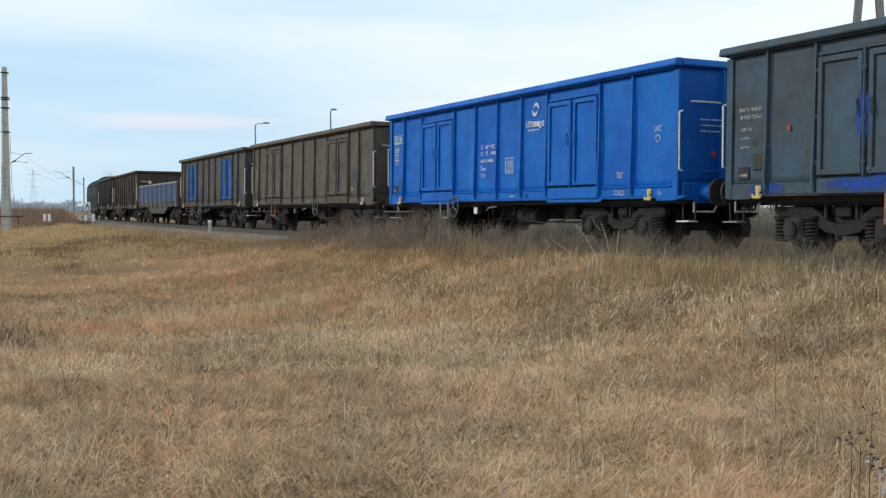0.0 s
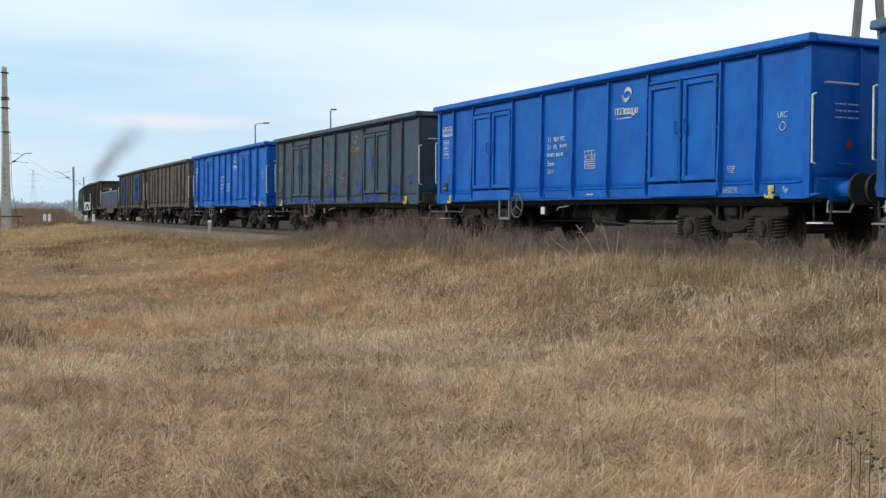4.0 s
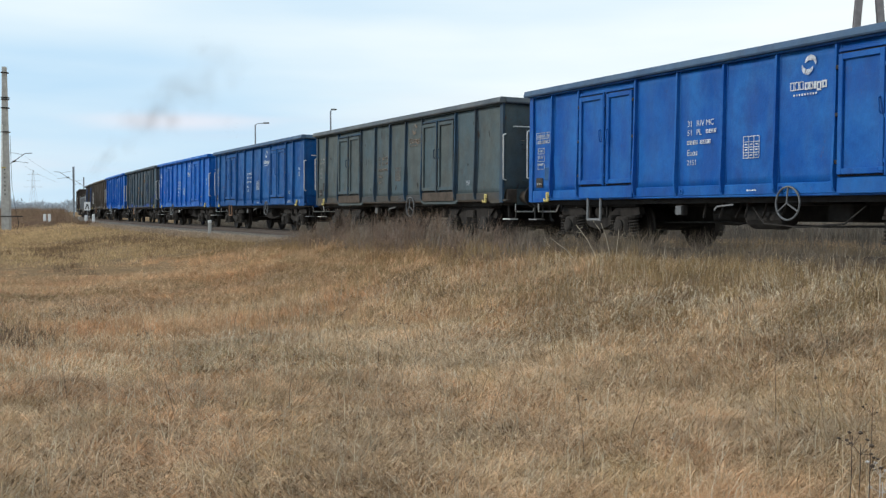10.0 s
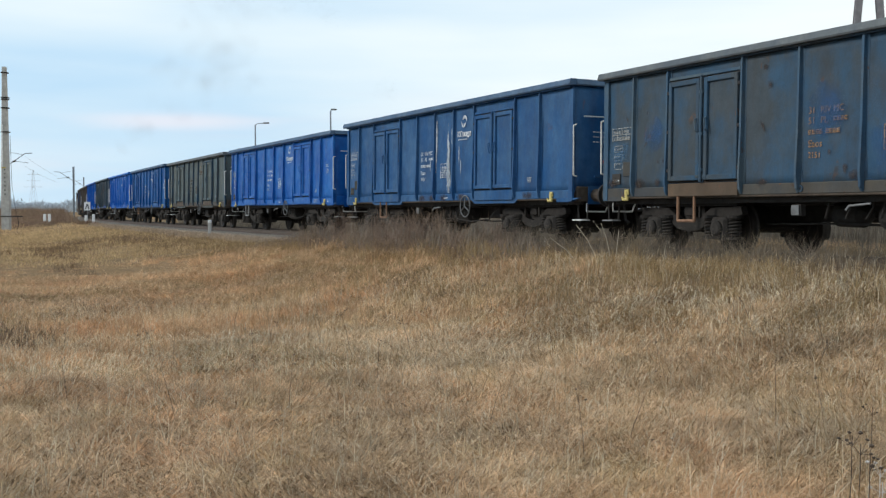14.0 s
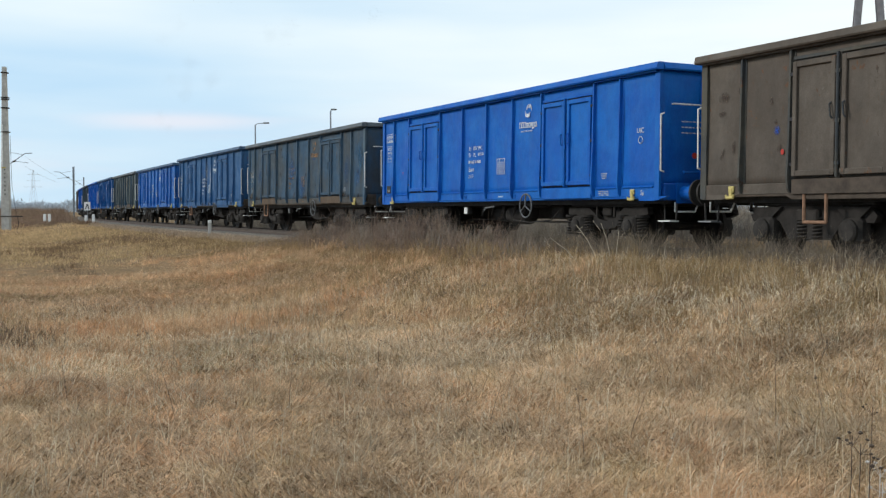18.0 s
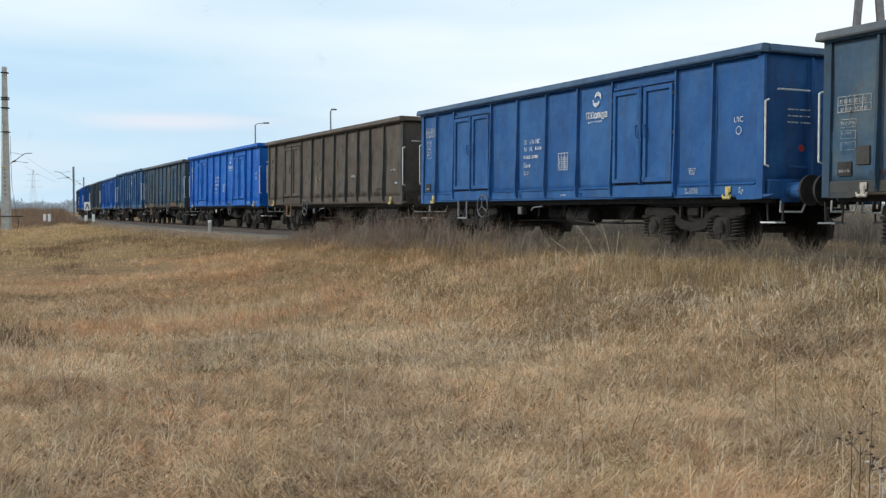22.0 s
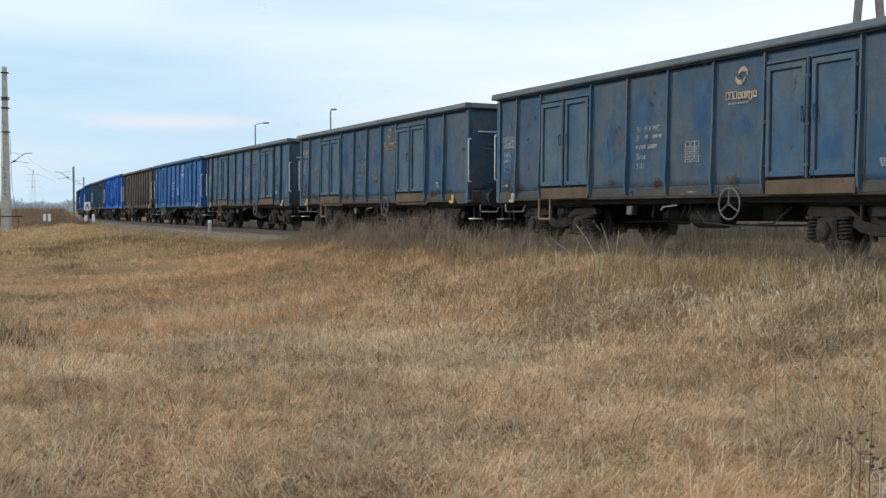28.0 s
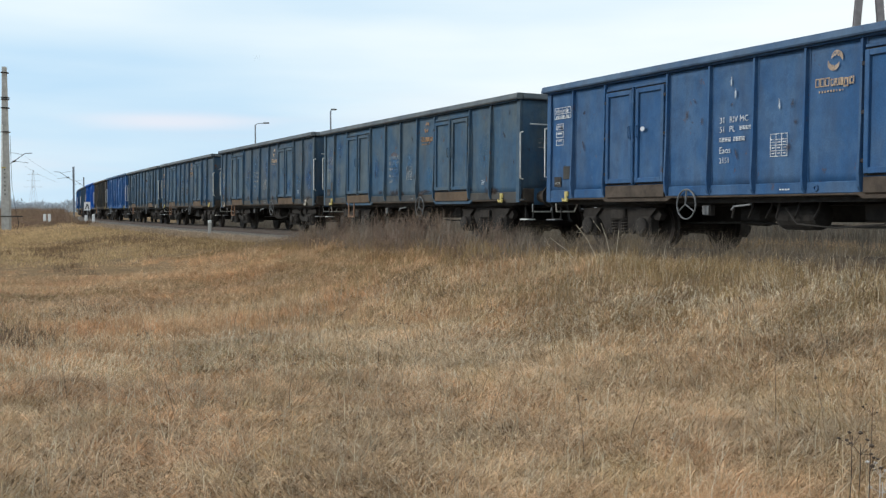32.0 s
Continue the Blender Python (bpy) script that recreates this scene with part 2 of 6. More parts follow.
M_RED = plain("red_paint", (0.40, 0.03, 0.02), 0.5, 0, 0.2, 12)
M_LETTER = worn("lettering_white", (0.62, 0.66, 0.70), 0.6, 0.88, 9, False)
M_LETTER_OLD = worn("lettering_faded", (0.42, 0.43, 0.42), 0.7, 0.55, 8, False)
M_LETTER_ORANGE = worn("lettering_orange", (0.36, 0.215, 0.115), 0.7, 0.75, 8, False)
M_LETTER_TAN = worn("lettering_tan", (0.24, 0.185, 0.145), 0.75, 0.6, 7, False)
M_LETTER_MID = worn("lettering_dulled", (0.45, 0.50, 0.56), 0.65, 0.7, 9, False)
M_LETTER_CREAM = worn("lettering_cream", (0.50, 0.38, 0.27), 0.7, 0.75, 9, False)
M_HOOK_PALE = plain("rubbed_hook_paint", (0.40, 0.36, 0.31), 0.6, 0, 0.3, 14)
M_HINGE = plain("dirty_hinge_iron", (0.020, 0.020, 0.024), 0.7, 0, 0.4, 12)
LOGOS = {12: M_LETTER_CREAM, 10: M_LETTER_CREAM, 9: M_LETTER_ORANGE, 11: M_LETTER_ORANGE, 8: M_LETTER_TAN}
M_GRIME = plain("rust_grime_band", (0.064, 0.049, 0.038), 0.8, 0, 0.45, 5)

PAINTS = {
    "bright": paint("paint_bright_blue", (0.002, 0.092, 0.42), (0.005, 0.128, 0.47), 0.18, 0.0, 0.45),
    "royal": paint("paint_royal_blue", (0.003, 0.080, 0.34), (0.014, 0.130, 0.42), 0.30, 0.03, 0.40),
    "mid": paint("paint_mid_blue", (0.003, 0.066, 0.240), (0.009, 0.100, 0.305), 0.38, 0.05, 0.48),
    "dull": paint("paint_dull_blue", (0.012, 0.074, 0.205), (0.036, 0.110, 0.240), 0.38, 0.08, 0.52),
    "lighter": paint("paint_light_blue", (0.018, 0.090, 0.265), (0.035, 0.125, 0.31), 0.42, 0.06, 0.5),
    "chalky": paint("paint_chalky_blue", (0.026, 0.090, 0.215), (0.058, 0.125, 0.240), 0.42, 0.12, 0.55),
    "teal": paint("paint_teal_worn", (0.042, 0.096, 0.165), (0.082, 0.118, 0.146), 0.42, 0.20, 0.58),
    "tealgrey": paint("paint_blue_grey_worn", (0.052, 0.070, 0.086), (0.030, 0.078, 0.138), 0.5, 0.14, 0.58),
    "green": paint("paint_grey_green", (0.056, 0.072, 0.088), (0.048, 0.092, 0.132), 0.55, 0.16, 0.58),
    "lightgreen": paint("paint_pale_grey_green", (0.086, 0.104, 0.104), (0.070, 0.108, 0.128), 0.45, 0.16, 0.58),
    "brown": paint("paint_brown_grey", (0.088, 0.072, 0.059), (0.116, 0.098, 0.081), 0.45, 0.30, 0.62),
    "rustteal": paint("paint_blue_rust_worn", (0.038, 0.084, 0.145), (0.074, 0.098, 0.121), 0.45, 0.30, 0.62),
    "bluebrown": paint("paint_brown_blue_edge", (0.050, 0.056, 0.062), (0.088, 0.082, 0.066), 0.45, 0.22, 0.6),
    "dark": paint("paint_dark_grey", (0.045, 0.043, 0.040), (0.062, 0.060, 0.055), 0.4, 0.2, 0.6),
    "redbrown": paint("paint_red_brown", (0.056, 0.042, 0.036), (0.074, 0.056, 0.047), 0.4, 0.2, 0.6),
    "greyblue": paint("paint_steel_blue_dark", (0.030, 0.045, 0.075), (0.045, 0.060, 0.085), 0.4, 0.12, 0.55),
}
M_DUSTY = paint("paint_dusty_coping", (0.095, 0.115, 0.135), (0.135, 0.150, 0.160), 0.3, 0.08, 0.65)
M_DUSTY_BLUE = paint("paint_dusty_blue_coping", (0.055, 0.105, 0.19), (0.085, 0.14, 0.22), 0.3, 0.06, 0.6)
M_DIRTY_SILL = paint("paint_dirty_sill", (0.060, 0.066, 0.072), (0.080, 0.072, 0.060), 0.5, 0.3, 0.65)
M_RUSTY_SILL = paint("paint_rusty_threshold", (0.095, 0.068, 0.048), (0.13, 0.092, 0.062), 0.4, 0.3, 0.7)
M_PATCH = worn("touch_up_blue", (0.012, 0.065, 0.34), 0.55, 0.75, 3.0)
M_SPILL = worn("white_spill", (0.42, 0.48, 0.54), 0.8, 0.85, 6.0)
M_RUSTPATCH = worn("rust_scrape", (0.060, 0.042, 0.034), 0.85, 0.6, 9.0)
M_TANDAB = worn("tan_dab", (0.30, 0.235, 0.185), 0.8, 0.6, 8.0)
M_BLUEDAB = worn("dull_blue_dab", (0.022, 0.095, 0.25), 0.6, 0.38, 3.0)
M_PALEBLUE = worn("chalky_blue_dab", (0.050, 0.15, 0.28), 0.6, 0.38, 3.0)
M_ORANGE = worn("orange_splash", (0.30, 0.135, 0.070), 0.8, 0.8, 7.0)
M_LOCO = paint("paint_loco_green", (0.010, 0.016, 0.013), (0.016, 0.022, 0.018), 0.35, 0.05, 0.8)
M_LOCO_ROOF = plain("loco_roof", (0.026, 0.028, 0.028), 0.85, 0, 0.3, 4)
M_LOWBLUE = paint("paint_pale_blue_panel", (0.030, 0.062, 0.150), (0.050, 0.090, 0.19), 0.35, 0.08, 0.6)


# ---- mesh helpers ----
MESHES = {}


def mesh_of(bm, name):
    bmesh.ops.recalc_face_normals(bm, faces=bm.faces)
    me = bpy.data.meshes.new(name)
    bm.to_mesh(me)
    bm.free()
    me.materials.append(None)
    return me


def put(name, me, material, parent=None, at=(0, 0, 0), rot=(0, 0, 0), label=""):
    """One object on a mesh that others may share; its material belongs to the object."""
    ob = new(name, me)
    ob.matrix_basis = pose(*at, *rot)
    ob.parent = parent
    ob.material_slots[0].link = "OBJECT"
    ob.material_slots[0].material = material
    if label:
        tagged(ob, label)
    return ob


def part(name, bm, material, parent, label=""):
    return put(name, mesh_of(bm, name), material, parent, label=label)


def box_bm(bm, sx, sy, sz, at=(0, 0, 0), bev=0.0, m=None):
    t = Matrix.Translation(at) @ (m or Matrix()) @ Matrix.Diagonal((sx, sy, sz, 1))
    r = bmesh.ops.create_cube(bm, size=1, matrix=t)
    if bev:
        es = list({e for v in r["verts"] for e in v.link_edges})
        bmesh.ops.bevel(bm, geom=es, offset=bev, segments=1, affect="EDGES", profile=0.5)


def box(sx, sy, sz, bev=0.0):
    key = ("box", round(sx, 4), round(sy, 4), round(sz, 4), bev)
    if key not in MESHES:
        bm = bmesh.new()
        box_bm(bm, sx, sy, sz, bev=bev)
        MESHES[key] = mesh_of(bm, "box")
    return MESHES[key]


def cyl_bm(bm, a, b, r1, r2=None, n=12, caps=True):
    a, b = Vector(a), Vector(b)
    d = b - a
    m = Matrix.Translation((a + b) / 2) @ d.to_track_quat("Z", "Y").to_matrix().to_4x4()
    bmesh.ops.create_cone(bm, cap_ends=caps, segments=n, radius1=r1, radius2=r1 if r2 is None else r2, depth=d.length, matrix=m)


def cyl(r, h, n=14, r2=None):
    """A cylinder along z, centred."""
    key = ("cyl", r, h, n, r2)
    if key not in MESHES:
        bm = bmesh.new()
        cyl_bm(bm, (0, 0, -h / 2), (0, 0, h / 2), r, r2, n)
        MESHES[key] = mesh_of(bm, "cylinder")
    return MESHES[key]


def tube(key, pts, r, n=8):
    """A bent round bar through points."""
    key = ("tube", key)
    if key not in MESHES:
        bm = bmesh.new()
        for a, b in zip(pts, pts[1:]):
            cyl_bm(bm, a, b, r, None, n)
        for a in pts[1:-1]:
            bmesh.ops.create_uvsphere(bm, u_segments=n, v_segments=5, radius=r, matrix=Matrix.Translation(a))
        MESHES[key] = mesh_of(bm, "bar")
    return MESHES[key]


def torus(key, R, r, n=28, k=7):
    """A ring in the x-z plane."""
    key = ("torus", key)
    if key not in MESHES:
        bm = bmesh.new()
        rings = []
        for i in range(n):
            a = 2 * math.pi * i / n
            rings.append([bm.verts.new(((R + r * math.cos(b)) * math.cos(a), r * math.sin(b), (R + r * math.cos(b)) * math.sin(a))) for b in (2 * math.pi * j / k for j in range(k))])
        for i in range(n):
            a, b = rings[i], rings[(i + 1) % n]
            for j in range(k):
                bm.faces.new((a[j], a[(j + 1) % k], b[(j + 1) % k], b[j]))
        MESHES[key] = mesh_of(bm, "ring")
    return MESHES[key]


def ragged(key, w, h, seed):
    """A thin uneven patch of paint or stain in the x-z plane."""
    key = ("ragged", key, w, h, seed)
    if key not in MESHES:
        rnd = random.Random(seed)
        n = 26
        pts = []
        for i in range(n):
            a = 2 * math.pi * i / n
            c, q = math.cos(a), math.sin(a)
            f = (abs(c) ** 2.6 + abs(q) ** 2.6) ** (-1 / 2.6) * rnd.uniform(0.82, 1.0)
            pts.append((c * f * w / 2, q * f * h / 2))
        bm = bmesh.new()
        a = [bm.verts.new((x, 0, z)) for x, z in pts]
        b = [bm.verts.new((x * 0.99, 0.0012, z * 0.99)) for x, z in pts]
        bm.faces.new(b)
        for i in range(n):
            bm.faces.new((a[(i + 1) % n], a[i], b[i], b[(i + 1) % n]))
        bmesh.ops.triangulate(bm, faces=[f for f in bm.faces if len(f.verts) > 4])
        MESHES[key] = mesh_of(bm, "patch")
    return MESHES[key]


def extrude_profile(key, pts, depth):
    """A plate with an outline in x and z, depth thick in y."""
    key = ("prof", key)
    if key not in MESHES:
        bm = bmesh.new()
        a = [bm.verts.new((x, -depth / 2, z)) for x, z in pts]
        b = [bm.verts.new((x, depth / 2, z)) for x, z in pts]
        bm.faces.new(a)
        bm.faces.new(b[::-1])
        for i in range(len(pts)):
            j = (i + 1) % len(pts)
            bm.faces.new((a[j], a[i], b[i], b[j]))
        bmesh.ops.triangulate(bm, faces=[f for f in bm.faces if len(f.verts) > 4])
        MESHES[key] = mesh_of(bm, "plate")
    return MESHES[key]


def prism_x(key, pts, length):
    """A bar along x with an outline in y and z."""
    key = ("prism", key, length)
    if key not in MESHES:
        bm = bmesh.new()
        a = [bm.verts.new((-length / 2, y, z)) for y, z in pts]
        b = [bm.verts.new((length / 2, y, z)) for y, z in pts]
        bm.faces.new(a[::-1])
        bm.faces.new(b)
        for i in range(len(pts)):
            j = (i + 1) % len(pts)
            bm.faces.new((a[i], a[j], b[j], b[i]))
        MESHES[key] = mesh_of(bm, "bar")
    return MESHES[key]


def lathe(key, prof, n=28):
    """Turned shape round the y axis; prof: (radius, y)."""
    key = ("lathe", key)
    if key not in MESHES:
        bm = bmesh.new()
        rings = []
        for r, y in prof:
            rings.append([bm.verts.new((r * math.cos(2 * math.pi * i / n), y, r * math.sin(2 * math.pi * i / n))) for i in range(n)])
        for a, b in zip(rings, rings[1:]):
            for i in range(n):
                bm.faces.new((a[i], a[(i + 1) % n], b[(i + 1) % n], b[i]))
        bm.faces.new(rings[0][::-1])
        bm.faces.new(rings[-1])
        MESHES[key] = mesh_of(bm, "turned")
    return MESHES[key]


def raw_mesh(name, verts, faces, material, smooth_faces=False):
    me = bpy.data.meshes.new(name)
    me.from_pydata(verts, [], faces)
    me.materials.append(material)
    if smooth_faces:
        me.polygons.foreach_set("use_smooth", np.ones(len(me.polygons), bool))
    me.update()
    return me


def empty(name, at=None):
    ob = new(name)
    ob.empty_display_size = 0.2
    if at is not None:
        ob.matrix_basis = at
    return ob


LETTERS = {}


def letters(text, size):
    """Flat raised lettering as a mesh, in the x-z plane, facing +y when turned."""
    if (text, size) not in LETTERS:
        cu = bpy.data.curves.new("lettering", "FONT")
        cu.body, cu.size, cu.extrude, cu.resolution_u = text, size, 0.002, 2
        tmp = bpy.data.objects.new("tmp", cu)
        scene.collection.objects.link(tmp)
        dg = bpy.context.evaluated_depsgraph_get()
        me = bpy.data.meshes.new_from_object(tmp.evaluated_get(dg))
        bpy.data.objects.remove(tmp)
        me.materials.clear()
        me.materials.append(None)
        LETTERS[(text, size)] = me
    return LETTERS[(text, size)]
# ---- wagons ----
PITCH = 14.04
AXLE = 0.90
PIVOT = 4.25
WHEEL_R = 0.46
COPING = [(-0.06, 0.0), (0.085, 0.0), (0.10, 0.025), (0.075, 0.12), (0.05, 0.13), (-0.06, 0.13)]
DUSTY_TOPS = (1, 4, 8, 9, 10, 11)
BLUE_TOPS = (0, 2, 3, 7, 12)
GRID_A = [5.50, 4.49, 2.57, 1.31, 0.08, -1.15, -2.39, -4.38, -5.26]      # narrow outer bays, wide middle bays
GRID_B = [5.40, 4.27, 2.34, 1.21, 0.13, -0.97, -2.05, -4.01, -5.08]      # even bays
GRID_D = [5.48, 4.47, 2.56, 1.34, 0.13, -1.09, -2.30, -4.23, -5.21]      # between the two
GRID_C = [5.40, 4.32, 2.36, 1.23, 0.13, -0.96, -2.04, -3.03, -4.00, -5.09]
SET = {-2: -0.05, -1: -0.03, 4: -0.06, 8: -0.11, 0: 0.06, 5: 0.06, 3: -0.03}       # how far a wagon's stakes sit ahead of the usual places
RISE = {-3: 0.07, -2: 0.055, -1: 0.045, 0: 0.035, 1: -0.01, 2: -0.015, 3: 0.08, 4: 0.04, 5: 0.065, 6: 0.005, 7: 0.03, 8: 0.01, 9: 0.015, 10: 0.058, 11: 0.005, 12: 0.0}
SLACK = {-2: -0.15, -1: -0.07, 0: -0.11, 1: -0.16, 3: -0.15, 4: -0.03, 5: -0.18, 6: -0.10, 7: -0.10, 10: -0.33, 12: -0.05}
SILL_Y = 1.400                                                           # face of the sill
DIRTY_SILLS = (1, 4, 8, 9, 10, 11)
CAST_BOGIES = (1, 6, 9, 11, 12)
PANEL_UP = {-3: 0.42, -2: 0.05, -1: 0.45, 0: 0.25, 1: 0.12, 2: 0.02, 3: 0.13, 4: -0.08, 5: 0.50, 7: 0.48, 9: 0.42, 11: 0.08, 12: 0.48}


def dented_wall(key, length, height, dents):
    """A sheet steel wall 40 mm thick in the x-z plane, gently bulged and dented between its stakes."""
    key = ("wall", key)
    if key not in MESHES:
        rnd = random.Random(str(key))
        nx, nz = int(length / 0.16), 12
        spots = [(rnd.uniform(-length / 2, length / 2), rnd.uniform(0.1, height), rnd.uniform(0.12, 0.3), rnd.uniform(-0.022, 0.016)) for _ in range(dents)]
        bm = bmesh.new()
        rows = []
        for j in range(nz + 1):
            row = []
            for i in range(nx + 1):
                x, z = -length / 2 + length * i / nx, height * j / nz
                y = 0.011 * math.cos(x * 5.55) * math.sin(z * 1.57) + 0.004 * math.sin(z * 3.1 + x)
                for sx, sz, sr, sd in spots:
                    q = ((x - sx) ** 2 + (z - sz) ** 2) / (sr * sr)
                    if q < 4:
                        y += sd * math.exp(-q * 1.5)
                row.append(bm.verts.new((x, y, z)))
            rows.append(row)
        fs = []
        for j in range(nz):
            for i in range(nx):
                fs.append(bm.faces.new((rows[j][i], rows[j][i + 1], rows[j + 1][i + 1], rows[j + 1][i])))
        for f in fs:
            f.smooth = True
        back = [bm.verts.new((sx * length / 2, -0.045, z)) for sx, z in ((-1, 0), (1, 0), (1, height), (-1, height))]
        bm.faces.new(back[::-1])
        bm.faces.new(rows[0][::-1] + [back[0], back[1]])
        bm.faces.new(rows[nz] + [back[2], back[3]])
        bm.faces.new([r[0] for r in rows] + [back[3], back[0]])
        bm.faces.new([r[nx] for r in rows][::-1] + [back[1], back[2]])
        MESHES[key] = mesh_of(bm, "steel_wall")
    return MESHES[key]


def stake_mesh(top):
    """A pressed channel stake, swelling outwards to its foot, with a flat nose and splayed flanges."""
    key = ("stake", round(top, 3))
    if key not in MESHES:
        bm = bmesh.new()
        prof = [(-0.062, 0.0), (-0.060, 0.12), (-0.030, 0.20), (-0.021, 1.0), (0.021, 1.0), (0.030, 0.20), (0.060, 0.12), (0.062, 0.0)]
        lv = [(0.0, 0.045), (0.06, 0.085), (0.26, 0.108), (0.48, 0.098), (0.98, 0.080), (top - 0.10, 0.068), (top, 0.062)]
        rings = [[bm.verts.new((x, y * d, z)) for x, y in prof] for z, d in lv]
        for a, b in zip(rings, rings[1:]):
            for i in range(8):
                bm.faces.new((a[i], a[(i + 1) % 8], b[(i + 1) % 8], b[i]))
        bm.faces.new(rings[0][::-1])
        bm.faces.new(rings[-1])
        MESHES[key] = mesh_of(bm, "stake")
    return MESHES[key]


def anchor_hook_mesh():
    """A lashing hook: a short shank that ends in two upturned arms."""
    if "anchor" not in MESHES:
        bm = bmesh.new()
        box_bm(bm, 0.075, 0.035, 0.15, (0, 0, 0.05), 0.01)
        for sx in (-1, 1):
            cyl_bm(bm, (0, 0.01, -0.03), (sx * 0.075, 0.02, -0.035), 0.026, None, 7)
            cyl_bm(bm, (sx * 0.07, 0.02, -0.04), (sx * 0.10, 0.02, 0.015), 0.024, 0.016, 7)
        MESHES["anchor"] = mesh_of(bm, "anchor")
    return MESHES["anchor"]


def door_leaf_mesh(w, h):
    """Sheet with a raised frame of folded edges round it."""
    key = ("leaf", round(w, 3), h)
    if key not in MESHES:
        bm = bmesh.new()
        box_bm(bm, w, 0.02, h, (0, 0, h / 2))
        MESHES[key] = mesh_of(bm, "leaf")
    return MESHES[key]


def door_frame_mesh(w, h):
    key = ("leaf_frame", round(w, 3), h)
    if key not in MESHES:
        bm = bmesh.new()
        t = 0.085
        for x in (-w / 2 + t / 2, w / 2 - t / 2):
            box_bm(bm, t, 0.055, h, (x, 0, h / 2), 0.008)
        for z in (t / 2, h - t / 2):
            box_bm(bm, w - 2 * t + 0.01, 0.052, t, (0, 0, z), 0.008)
        MESHES[key] = mesh_of(bm, "leaf_frame")
    return MESHES[key]


def wheel_set_mesh():
    if "wheelset" not in MESHES:
        bm = bmesh.new()
        n = 28
        for sgn in (1, -1):
            prof = [(0.09, 0.84), (0.10, 0.80), (0.34, 0.775), (0.39, 0.80), (0.46, 0.80), (0.462, 0.735), (0.49, 0.715), (0.49, 0.69), (0.39, 0.685), (0.33, 0.70), (0.10, 0.68), (0.09, 0.64)]
            rings = [[bm.verts.new((r * math.cos(2 * math.pi * i / n), y * sgn, r * math.sin(2 * math.pi * i / n))) for i in range(n)] for r, y in prof]
            for a, b in zip(rings, rings[1:]):
                for i in range(n):
                    bm.faces.new((a[i], a[(i + 1) % n], b[(i + 1) % n], b[i]))
            # a chalk mark's worth of unevenness: two lifting holes' bosses in the web
            for k in (0, 1):
                an = k * math.pi
                cyl_bm(bm, (0.24 * math.cos(an), 0.80 * sgn, 0.24 * math.sin(an)), (0.24 * math.cos(an), 0.772 * sgn, 0.24 * math.sin(an)), 0.035, None, 8)
        cyl_bm(bm, (0, -0.98, 0), (0, 0.98, 0), 0.075, None, 12)
        MESHES["wheelset"] = mesh_of(bm, "wheelset")
    return MESHES["wheelset"]


def spring_mesh():
    if "spring" not in MESHES:
        bm = bmesh.new()
        n, turns, per, r, w = 0, 5.5, 12, 0.098, 0.021
        pts = [(r * math.cos(2 * math.pi * i / per), r * math.sin(2 * math.pi * i / per), 0.30 * i / (turns * per)) for i in range(int(turns * per) + 1)]
        rings = []
        for i, q in enumerate(pts):
            c = Vector(q)
            out = Vector((q[0], q[1], 0)).normalized()
            rings.append([bm.verts.new(c + out * w * a + Vector((0, 0, w * b))) for a, b in ((1, 0), (0, 1), (-1, 0), (0, -1))])
        for a, b in zip(rings, rings[1:]):
            for i in range(4):
                bm.faces.new((a[i], a[(i + 1) % 4], b[(i + 1) % 4], b[i]))
        MESHES["spring"] = mesh_of(bm, "spring")
    return MESHES["spring"]


WHEELS = []          # (wheelset, place in its bogie)


